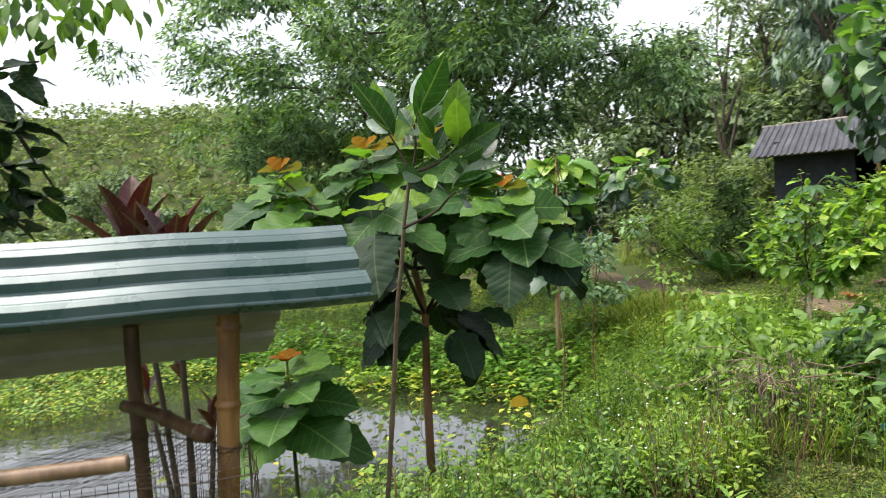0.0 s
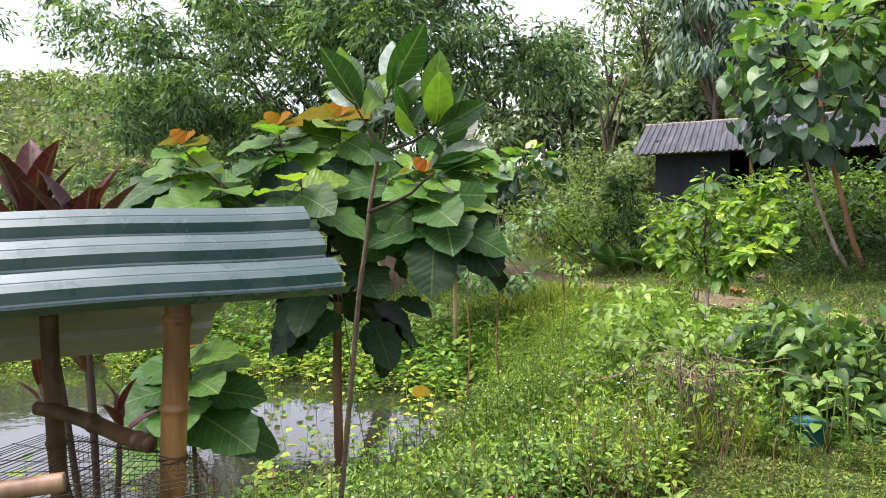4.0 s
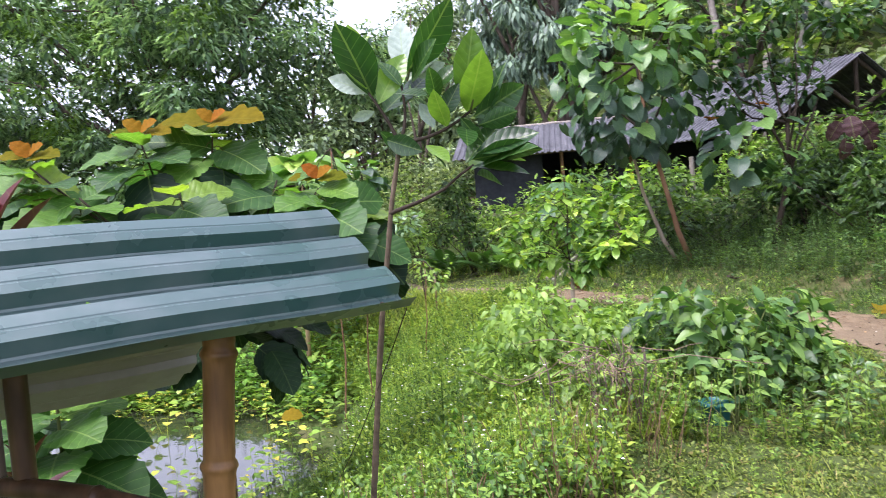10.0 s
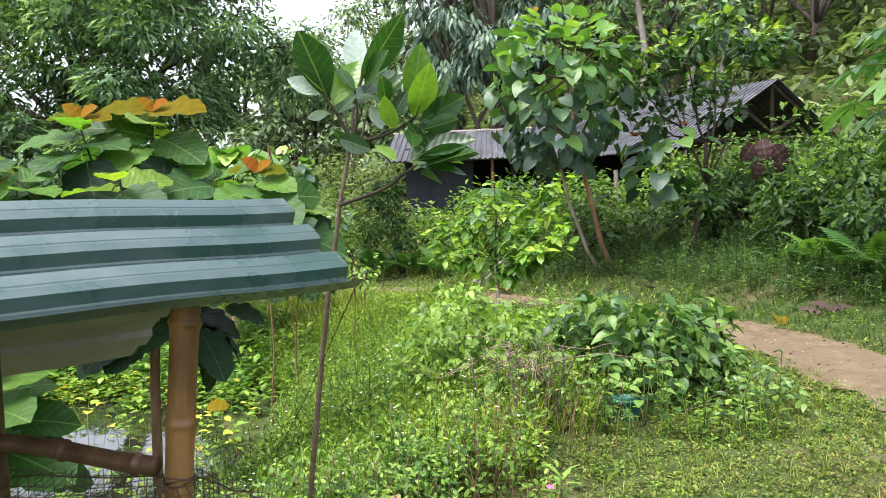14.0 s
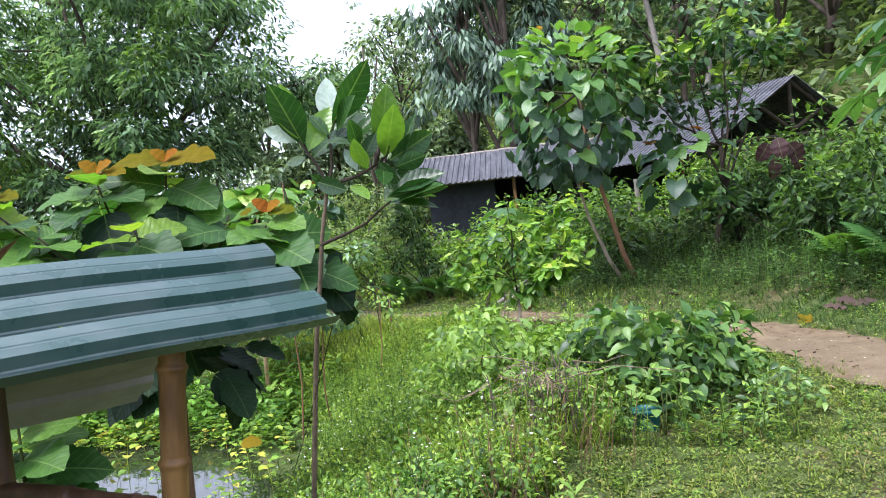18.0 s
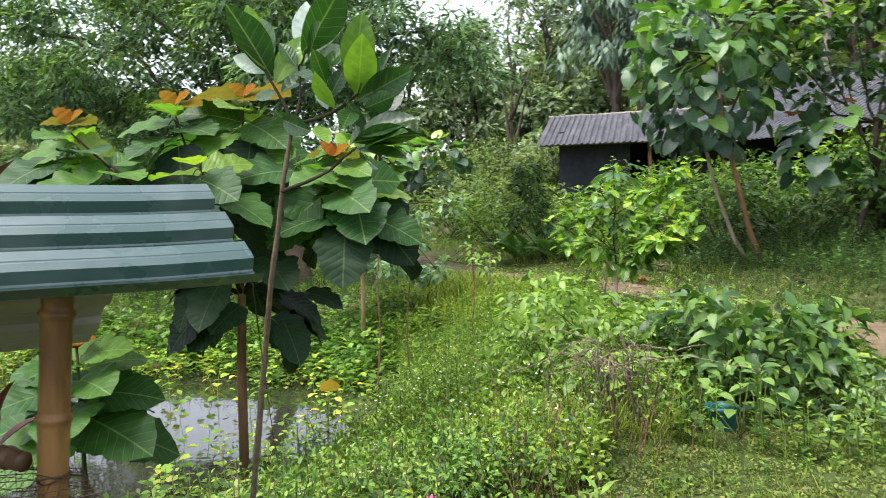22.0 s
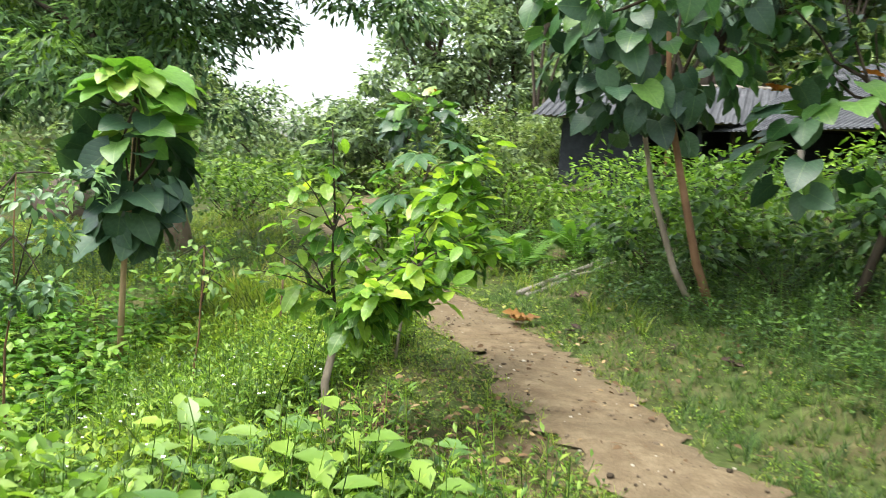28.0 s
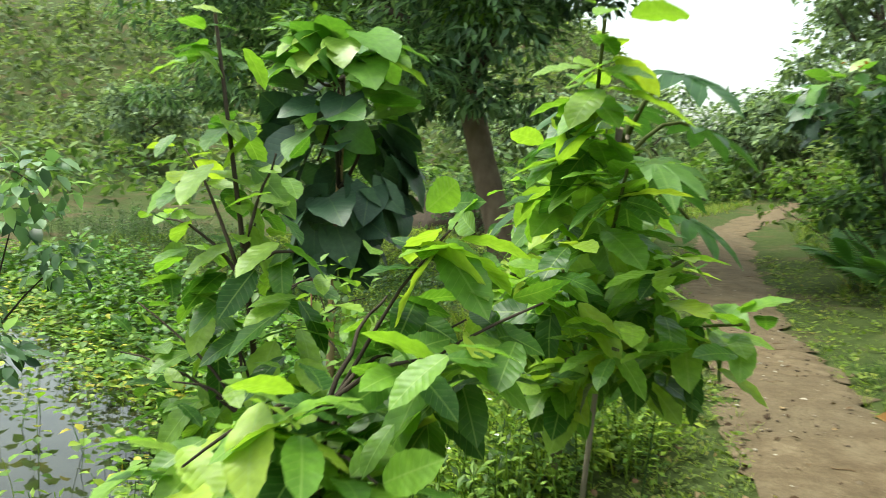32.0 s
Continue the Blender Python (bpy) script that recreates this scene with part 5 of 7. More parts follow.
BACK = [(-10.5, 36, 8, 2.8), (-13.5, 41, 7, 3.0), (-9, 42, 8, 3.0), (-3.6, 34, 3.0, 1.8), (-7.5, 38, 6.0, 2.6), (-2.8, 29.5, 2.4, 1.4), (7, 29.5, 9, 3), (12, 34, 8.5, 3), (-8, 36, 5.5, 2.6), (-15, 37, 4, 2.6), (21, 26, 5, 2.4), (19, 19.5, 4, 2), (-30, 40, 4, 3), (-38, 30, 4.5, 3), (-1.8, 33, 3.5, 1.8), (1.2, 33, 10, 3.2), (4.5, 33, 11, 3.6), (8.5, 35, 11, 4), (12.5, 31, 10, 3.8), (19, 33, 8, 3.6), (24, 24, 6, 3), (18, 16, 8, 3), (3, 40, 13, 4.5), (9.5, 42, 13, 4.5), (16, 37, 12, 4.5),
        (22, 30, 11, 4.5), (-5, 44, 7, 3.2), (-11, 48, 5.5, 3.4), (-17, 46, 5, 3.4), (-22, 40, 5, 4.2), (-27, 34, 4, 3), (-31, 27, 3.5, 2.6), (-36, 20, 4, 3), (-12.5, 36, 4, 2.4), (24, 22, 10, 4)]
KINDS = [(M_LEAF, "leafy green woodland tree on the hillside"), (M_LEAF_DARK, "dark green woodland tree behind the sheds"), (M_GREY_LEAF, "grey-green woodland tree in the distance")]
for k, (x, y, h, r) in enumerate(BACK):
    # most background trees take the haze-paled leaf colour
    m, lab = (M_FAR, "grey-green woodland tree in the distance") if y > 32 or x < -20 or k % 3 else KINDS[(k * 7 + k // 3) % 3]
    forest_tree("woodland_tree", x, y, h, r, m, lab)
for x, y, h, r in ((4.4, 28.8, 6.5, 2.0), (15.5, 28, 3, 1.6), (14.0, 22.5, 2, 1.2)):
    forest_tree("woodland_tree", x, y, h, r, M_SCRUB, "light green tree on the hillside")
# dark drooping bamboo above the shed
forest_tree("slender_tree", -4.6, 31.5, 9.5, 1.1, M_FAR, "slender tree with a sparse open top", 12, 36, (0.14, 0.26), T_NARROW, girth=0.008)
for x, y, h in ((-0.9, 30, 10.5), (0.5, 29.5, 12.0), (2.3, 30.5, 12)):
    forest_tree("bamboo_clump", x, y, h, 2.2, M_BAMBOO_LEAF, "dark feathery bamboo clump with drooping tops", 34, 90, (0.3, 0.55), T_NARROW, 0.6, 1.3)

# shrubs: (x, y, width, height, tone)
def shrub(x, y, w, h, mat, label, n=240, size=(0.08, 0.16), tmpl=T_BIT, name="shrub"):
    z = gz(x, y)
    ob = thing(name, x, y, z, label, "shrub", "shrubs on the bank")
    C = [np.array([x + 0.42 * w * RNG.normal() * 0.8, y + 0.42 * w * RNG.normal() * 0.8, z + h * RNG.uniform(0.3, 0.85)]) for _ in range(max(6, int(9 * w)))]
    wood(ob, "stem", [(bend((x + 0.05 * RNG.normal(), y, z - 0.05), c, 5, wob=0.01), taper(0.014, 0.005, 5)) for c in C], M_STEM_DARK, 6)
    crown(ob, "crown", tmpl, *clumps(C, 0.28 * w, max(20, int(n / len(C))), size, 0.3), mat)
    return ob


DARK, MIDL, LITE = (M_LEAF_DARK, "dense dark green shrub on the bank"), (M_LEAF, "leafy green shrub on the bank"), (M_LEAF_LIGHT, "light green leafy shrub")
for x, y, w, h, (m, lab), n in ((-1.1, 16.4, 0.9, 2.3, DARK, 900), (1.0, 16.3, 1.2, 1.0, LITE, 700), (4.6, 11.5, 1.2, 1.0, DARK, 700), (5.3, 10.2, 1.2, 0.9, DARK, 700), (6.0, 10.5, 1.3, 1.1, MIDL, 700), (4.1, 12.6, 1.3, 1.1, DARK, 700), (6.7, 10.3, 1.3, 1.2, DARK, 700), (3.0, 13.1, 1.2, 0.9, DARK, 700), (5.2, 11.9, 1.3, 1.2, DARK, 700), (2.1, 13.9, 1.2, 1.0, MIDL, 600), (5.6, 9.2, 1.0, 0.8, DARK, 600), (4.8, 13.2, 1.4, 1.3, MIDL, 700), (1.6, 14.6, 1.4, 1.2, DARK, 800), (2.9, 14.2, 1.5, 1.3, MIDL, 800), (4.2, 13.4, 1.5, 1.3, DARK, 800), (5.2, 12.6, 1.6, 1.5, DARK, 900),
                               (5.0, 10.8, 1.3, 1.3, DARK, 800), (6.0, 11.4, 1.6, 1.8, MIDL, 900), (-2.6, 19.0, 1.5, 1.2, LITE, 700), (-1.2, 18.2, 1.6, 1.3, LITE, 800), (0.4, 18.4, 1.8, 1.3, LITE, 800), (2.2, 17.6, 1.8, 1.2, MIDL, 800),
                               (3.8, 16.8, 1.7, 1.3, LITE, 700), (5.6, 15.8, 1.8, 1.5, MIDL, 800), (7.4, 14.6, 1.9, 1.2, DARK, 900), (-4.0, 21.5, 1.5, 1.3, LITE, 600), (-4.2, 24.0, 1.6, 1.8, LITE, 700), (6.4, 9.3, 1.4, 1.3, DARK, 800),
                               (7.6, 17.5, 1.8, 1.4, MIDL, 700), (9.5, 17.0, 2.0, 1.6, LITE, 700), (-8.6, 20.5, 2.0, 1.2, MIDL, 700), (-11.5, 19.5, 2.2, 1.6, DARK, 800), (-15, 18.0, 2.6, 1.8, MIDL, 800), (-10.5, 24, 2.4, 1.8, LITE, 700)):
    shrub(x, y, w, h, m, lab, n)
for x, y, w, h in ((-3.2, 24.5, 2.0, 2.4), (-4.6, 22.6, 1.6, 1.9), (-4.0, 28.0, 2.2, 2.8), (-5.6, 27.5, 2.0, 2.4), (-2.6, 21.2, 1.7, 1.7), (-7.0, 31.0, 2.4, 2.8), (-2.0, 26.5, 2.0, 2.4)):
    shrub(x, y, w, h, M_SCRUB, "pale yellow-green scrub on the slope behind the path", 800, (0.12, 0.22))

# hillside thicket across the pond and behind the sheds
hx, hy = RNG.uniform(-75, -13, 5200), RNG.uniform(10, 90, 5200)
keep = (pond_r(hx, hy) > 1.5) & (np.hypot(hx, hy) > 24)
hx, hy = hx[keep], hy[keep]
P = np.stack([hx, hy, ground_z(hx, hy) + RNG.uniform(0.1, 1.6, len(hx))], -1)
rx, ry = RNG.uniform(4, 42, 4500), RNG.uniform(17, 62, 4500)
keep = beside(rx, ry) > 12.5
P = np.concatenate([P, np.stack([rx[keep], ry[keep], ground_z(rx[keep], ry[keep]) + RNG.uniform(0.05, 1.2, keep.sum())], -1)])
bx, by = RNG.uniform(-26, 5, 3600), RNG.uniform(28.5, 75, 3600)
keep = np.abs(beside(bx, by)) > 2.5
P = np.concatenate([P, np.stack([bx[keep], by[keep], ground_z(bx[keep], by[keep]) + RNG.uniform(0.1, 1.5, keep.sum())], -1)])
# far thicket gets the haze-paled colour, near thicket the plain green
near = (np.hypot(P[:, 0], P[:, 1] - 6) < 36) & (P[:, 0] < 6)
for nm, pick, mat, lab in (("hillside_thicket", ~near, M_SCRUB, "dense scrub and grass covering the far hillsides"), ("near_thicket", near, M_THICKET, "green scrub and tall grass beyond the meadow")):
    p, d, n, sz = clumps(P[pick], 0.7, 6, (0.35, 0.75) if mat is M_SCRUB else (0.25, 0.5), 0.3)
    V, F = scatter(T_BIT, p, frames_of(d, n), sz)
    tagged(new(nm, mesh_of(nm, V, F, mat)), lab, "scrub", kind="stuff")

# ---------------------------------------------------------------- low growth
def herb_template(n_leaf, h, leaf, spread, rows=2, width=0.3):
    """A stalk with leaves up its height."""
    a = np.arange(n_leaf) * 2.4
    z = np.linspace(0.25, 1.0, n_leaf) * h
    P = np.stack([0.02 * np.cos(a), 0.02 * np.sin(a), z], -1)
    D = np.stack([np.cos(a), np.sin(a), np.linspace(-0.1, spread, n_leaf)], -1)
    tm = blade(rows, shape(width, 0.5, 0.7), 0.25, 0.25) if rows > 2 else (T_LEAFLET[0] * [width / 0.17, 1, 1], T_LEAFLET[1])
    V, F = scatter(tm, P, frames_of(D, np.tile([0, 0, 1.0], (n_leaf, 1))), RNG.uniform(0.7, 1.1, n_leaf) * leaf)
    sv, (sq, _) = tube(np.array([(0, 0, -0.03), (0.01, 0, h * 0.5), (0, 0.01, h)]), [0.004, 0.003, 0.002], 3, False)
    return np.concatenate([V, sv]), np.concatenate([F, sq + len(V)])


def cover(name, tmpls, pts, size, mat, label, category, tilt=0.25):
    Vs, Fs, n = [], [], 0
    pick = RNG.integers(0, len(tmpls), len(pts))
    for k, tm in enumerate(tmpls):
        p = pts[pick == k]
        if not len(p):
            continue
        P = np.stack([p[:, 0], p[:, 1], ground_z(p[:, 0], p[:, 1])], -1)
        V, F = scatter(tm, P, turn_z(RNG.uniform(0, 6.28, len(p)), RNG.normal(0, tilt, len(p))), RNG.uniform(size[0], size[1], len(p)))
        Vs.append(V)
        Fs.append(F + n)
        n += len(V)
    return tagged(new(name, mesh_of(name, np.concatenate(Vs), np.concatenate(Fs), mat)), label, category, kind="stuff")


def spots(n, x0, x1, y0, y1, accept):
    p = np.stack([RNG.uniform(x0, x1, n), RNG.uniform(y0, y1, n)], -1)
    return p[accept(p[:, 0], p[:, 1])]


def patchy(x, y, f=1.0, cut=-0.2):
    return np.sin(1.9 * f * x + 0.7) * np.sin(2.3 * f * y + 0.4 * x) + 0.5 * np.sin(4.7 * f * x - 3.1 * f * y) > cut


def off_path(x, y, m=0.46):
    s = np.abs(beside(x, y))
    return s > m + 0.16 * RNG.random(len(x))


H1, H2, H3 = herb_template(14, 0.34, 0.056, 0.8, 2, 0.2), herb_template(18, 0.5, 0.044, 0.9, 2, 0.18), herb_template(10, 0.22, 0.08, 0.5)


def herb_zone(x, y):
    return (np.hypot(x - 1.52, y - 5.35) > 0.3) & (np.hypot(x - 0.78, y - 5.2) > 0.3) & off_path(x, y, 0.7) & (beside(x, y) < 0) & (pond_r(x, y) > 1.12) & ~((x > 0.1 + 0.25 * np.sin(3 * y)) & (y < 4.1)) & ~((x > 0.9) & (y < 5.0)) & ~((x < 0.5) & (y < 2.3)) & ~((x > 0.5) & (y > 7.9)) & ~((y < 3.6) & (x > -0.2))


cover("yellow_herb_patch", [H1, H2], spots(6000, -1.9, 1.6, 2.6, 10.5, lambda x, y: herb_zone(x, y) & patchy(x + 3, y, 1.3, -0.1)), (0.5, 1.0), M_LEAF_LIGHT, "yellow-green weeds among the taller growth", "weeds")
cover("herb_patch", [H1, H2, H3], spots(9500, -3.2, 2.4, 1.0, 10.5, lambda x, y: herb_zone(x, y) & patchy(x, y, 1.0, -0.45)), (0.55, 1.15), M_HERB, "fresh green weeds growing knee-high beside the path", "weeds")
G1 = scatter(T_GRASS, np.zeros((7, 3)), frames_of(np.array([(0.4 * math.cos(a), 0.4 * math.sin(a), 1) for a in np.arange(7) * 2.4]), np.array([(-math.cos(a), -math.sin(a), 0.3) for a in np.arange(7) * 2.4])), RNG.uniform(0.6, 1.1, 7))
cover("tall_grass", [G1], spots(4200, -3.0, 1.0, 4.2, 12, lambda x, y: off_path(x, y, 0.8) & (beside(x, y) < 0) & (pond_r(x, y) > 1.2) & ~((x > 0.6) & (y < 5)) & ~((x > 0.2) & (y > 7.6) & (y < 11))), (0.12, 0.34), M_GRASS, "tufts of thin green and straw-coloured grass", "grass")
M_SUNNY = leaf_mat("sunny_grass_leaf", [(0, (0.13, 0.21, 0.018)), (0.5, (0.23, 0.32, 0.03)), (1, (0.34, 0.4, 0.06))], 0.55, 0.25, 0.45)
M_FIELD = leaf_mat("small_weed_leaf", [(0, (0.1, 0.19, 0.016)), (0.5, (0.2, 0.32, 0.028)), (1, (0.36, 0.44, 0.06))], 0.5, 0.3, 0.42)
cover("bank_grass", [G1, H3], spots(9000, -2.4, 1.3, 4.6, 12, lambda x, y: off_path(x, y, 0.95) & (beside(x, y) < 0) & (pond_r(x, y) > 1.14) & ~((x > 0.6) & (y < 5)) & ~((x > -0.1) & (y > 7.6))), (0.12, 0.3), M_SUNNY, "low yellow-green grass and clover on the bank", "grass", 0.4)
H4 = herb_template(12, 0.2, 0.042, 0.75, 2, 0.3)
cover("low_weeds", [H4], spots(7500, -2.2, 1.5, 4.3, 11.0, lambda x, y: off_path(x, y, 0.7) & (beside(x, y) < 0) & (pond_r(x, y) > 1.14) & ~((x > 0.9) & (y < 5.4)) & ~((x > 0.3) & (y > 7.9)) & (np.hypot(x - 1.52, y - 5.35) > 0.4) & (np.hypot(x - 0.78, y - 5.2) > 0.34)), (0.7, 1.45), M_FIELD, "sunny mass of small-leaved yellow-green weeds on the bank", "weeds", 0.4)
LW = scatter(T_FLAT, np.array([(0.3, 0, 0.3), (-0.25, 0.2, 0.45), (-0.1, -0.3, 0.25), (0.05, 0.1, 0.55)]), frames_of(np.array([(1, 0, 0.3), (-0.7, 0.7, 0.3), (-0.3, -1, 0.25), (0.4, 0.8, 0.6)]), np.tile([0, 0, 1.0], (4, 1))), [0.8, 0.9, 1.0, 0.7])
cover("lawn", [LW], spots(46000, -1.0, 5.6, 2.6, 13, lambda x, y: off_path(x, y, 0.3) & (pond_r(x, y) > 1.2) & (beside(x, y) < 2.6) & ((beside(x, y) < 0.2) | (RNG.random(len(x)) < 0.3)) & (patchy(x, y, 2.1, -0.55) | (RNG.random(len(x)) < 0.25)) & (np.hypot(x - 1.51, y - 5.3) > 0.2) & ((np.hypot(x - 1.0, y - 8.7) > 0.5) | (RNG.random(len(x)) < 0.25)) & (np.hypot((x - 1.05) / 1.4, y - 3.52) > 0.26 + 0.1 * RNG.random(len(x)))), (0.013, 0.04), M_LAWN, "short clover and creeping grass", "lawn", 0.4)
cover("near_lawn", [LW], spots(28000, -0.3, 4.2, 2.4, 7.2, lambda x, y: off_path(x, y, 0.3) & (beside(x, y) < 1.5) & (np.hypot(x - 1.51, y - 5.4) > 0.15) & (np.hypot((x - 1.05) / 1.4, y - 3.52) > 0.24 + 0.1 * RNG.random(len(x))) & (patchy(x, y, 3.3, -0.7) | (RNG.random(len(x)) < 0.4))), (0.009, 0.024), M_LAWN, "fine clover and creeping weeds", "lawn", 0.4)
# dark verge green, deepened to hold the bank trees' shade
M_VERGE = leaf_mat("verge_blade_with_shade", [(0, (0.03, 0.065, 0.014)), (0.6, (0.055, 0.115, 0.022)), (1, (0.12, 0.18, 0.038))], 0.55, 0.25, 0.34)
cover("verge_grass", [G1], spots(15000, 0.0, 6.2, 4.5, 14.5, lambda x, y: (beside(x, y) > 0.42 + 0.2 * RNG.random(len(x))) & (beside(x, y) < 2.5)), (0.05, 0.13), M_VERGE, "short dark green grass along the path, darkened further for tree shade", "grass")
cover("path_edge_weeds", [LW, G1], spots(7000, -3, 5.6, 2.5, 15, lambda x, y: (np.abs(beside(x, y)) > 0.36 + 0.1 * np.sin(5 * x + 7 * y) + 0.1 * RNG.random(len(x))) & (np.abs(beside(x, y)) < 0.72)), (0.016, 0.045), M_VERGE, "small weeds creeping over the edges of the path", "weeds", 0.4)
cover("lawn_herbs", [H3], spots(5200, 0.0, 5.5, 2.8, 12.5, lambda x, y: off_path(x, y, 0.5) & (beside(x, y) < 2.2) & patchy(x, y, 1.7, 0.15) & (np.hypot((x - 1.05) / 1.4, y - 3.52) > 0.32) & (np.hypot(x - 1.51, y - 5.47) > 0.12)), (0.18, 0.42), M_HERB, "low leafy weeds in the lawn", "weeds", 0.5)
cover("lawn_grass", [G1], spots(8500, -1.5, 6.2, 1.5, 14, lambda x, y: off_path(x, y, 0.3) & (pond_r(x, y) > 1.2) & ((beside(x, y) < 0.5) | ((y < 7) & (beside(x, y) < 1.5))) & (np.hypot((x - 1.05) / 1.4, y - 3.52) > 0.26 + 0.1 * RNG.random(len(x)))), (0.035, 0.11), M_GRASS, "short grass in the lawn", "grass")
M_MEADOW = leaf_mat("meadow_grass", [(0, (0.2, 0.3, 0.035)), (0.6, (0.31, 0.42, 0.055)), (1, (0.42, 0.48, 0.09))], 0.6, 0.25, 0.4)
cover("meadow", [G1, LW], spots(10000, -13, -4, 11.5, 19, lambda x, y: (pond_r(x, y) > 1.72) & (beside(x, y) < -2.2)), (0.05, 0.1), M_MEADOW, "smooth bright meadow beyond the pond", "meadow")
cover("far_lawn", [G1], spots(7000, -13, 2, 11, 32, lambda x, y: off_path(x, y, 1.1) & (pond_r(x, y) > 1.2) & (beside(x, y) < 2.0)), (0.12, 0.3), M_GRASS, "rough grass beyond the pond and along the path", "grass")
cover("track_grass", [G1, LW], spots(7000, -5.5, 1.5, 11, 19, lambda x, y: off_path(x, y, 0.34) & (np.abs(beside(x, y)) < 1.5)), (0.025, 0.07), M_GRASS, "short trodden grass beside the path", "grass")
cover("bank_herbs", [H1, H2, H3], spots(6000, -6, 8, 8, 24, lambda x, y: (beside(x, y) > 1.15 + 0.7 * RNG.random(len(x))) & (beside(x, y) < 6)), (0.6, 1.2), M_LEAF, "green undergrowth covering the bank", "undergrowth")
# the trees' shade is put into the leaf colour, darker than bank_herbs
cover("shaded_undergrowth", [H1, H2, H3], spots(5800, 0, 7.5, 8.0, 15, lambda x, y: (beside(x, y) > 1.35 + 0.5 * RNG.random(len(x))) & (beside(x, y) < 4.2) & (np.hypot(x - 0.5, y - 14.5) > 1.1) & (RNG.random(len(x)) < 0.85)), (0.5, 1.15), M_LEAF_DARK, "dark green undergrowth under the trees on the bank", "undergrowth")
# plants in and round the pond
W1 = herb_template(8, 0.32, 0.15, 0.5)
cover("pond_weeds", [W1], spots(4200, -13, -1.6, 2.5, 12.5, lambda x, y: (pond_r(x, y) > 0.95 + 0.07 * np.sin(3 * x + y)) & (pond_r(x, y) < 1.3) & ((y > 9.0) | (x < -4.5))), (0.5, 1.1), M_LEAF_LIGHT, "bright green water plants fringing the pond", "water plants")

M_HERB_BRIGHT = leaf_mat("bright_water_leaf", [(0, (0.04, 0.13, 0.012)), (0.6, (0.085, 0.215, 0.016)), (1, (0.15, 0.3, 0.025))], 0.4, 0.35, 0.35)
M_WATER_LEAF = leaf_mat("water_plant_leaf", [(0, (0.1, 0.24, 0.02)), (0.6, (0.2, 0.36, 0.03)), (0.85, (0.34, 0.42, 0.04)), (1, (0.55, 0.42, 0.05))], 0.45, 0.35, 0.35)
def wet(n, lo, hi, x0, x1, y0, y1):
    return spots(n, x0, x1, y0, y1, lambda x, y: (pond_r(x, y) > lo + 0.06 * np.sin(3 * x + 2 * y)) & (pond_r(x, y) < hi))


def on_water(name, p, tmpl, size, label, dz=0.0):
    P = np.stack([p[:, 0], p[:, 1], np.full(len(p), WATER + dz)], -1)
    V, F = scatter(tmpl, P, turn_z(RNG.uniform(0, 6.28, len(p)), RNG.normal(0, 0.2, len(p))), RNG.uniform(size[0], size[1], len(p)))
    return tagged(new(name, mesh_of(name, V, F, M_WATER_LEAF)), label, "water plants", kind="stuff")


cover("arrow_leaved_plants", [herb_template(7, 0.4, 0.125, 0.7, 3, 0.36)], spots(2600, -12, -2.2, 9.2, 13, lambda x, y: (pond_r(x, y) > 1.0) & (pond_r(x, y) < 1.42)), (0.5, 1.0), M_HERB_BRIGHT, "bright green broad-leaved water plants in the shallows", "water plants")
# dark band: the bank's shade is held in the leaf colour
cover("bank_scrub", [H1, H2], spots(3600, -14, -2.6, 10.2, 16, lambda x, y: (pond_r(x, y) > 1.45) & (pond_r(x, y) < 1.95) & (beside(x, y) < -1.5)), (0.7, 1.25), M_LEAF_DARK, "growth along the far bank, colour darkened for its shade", "undergrowth")
W2 = herb_template(7, 0.34, 0.1, 0.7, 3, 0.4)
on_water("emergent_plants", wet(1500, 0.9, 1.06, -12.5, -1.8, 3, 10.4), W2, (0.5, 1.1), "yellow-green water plants standing in the pond's edge")
on_water("emergent_plants", spots(3400, -12.6, -2.6, 3.2, 10.4, lambda x, y: (pond_r(x, y) < 1.05) & ((x < -8.6 + 0.5 * np.sin(2 * y)) | ((y > 9.7 + 0.2 * np.sin(2.5 * x)) & (x < -3.6))) & patchy(x, y, 1.5, -0.6)), W2, (0.4, 0.9), "yellow-green water plants covering the far end of the pond")
on_water("floating_leaves", wet(900, 0.86, 1.03, -12.5, -1.8, 3, 10.4), T_FLAT, (0.04, 0.09), "small yellowing leaves floating on the pond", 0.006)
on_water("emergent_plants", np.concatenate([wet(60, 0.55, 0.9, -7.5, -3.0, 7.8, 10.2), wet(26, 0.4, 0.8, -4.5, -2.2, 4.5, 7.5)]), W2, (0.6, 1.3), "thin water plants standing out of the open pond")

# the leafy mound with a plastic pot
T_DROOP = blade(5, shape(0.25, 0.38, 0.85), 0.3, 0.35)


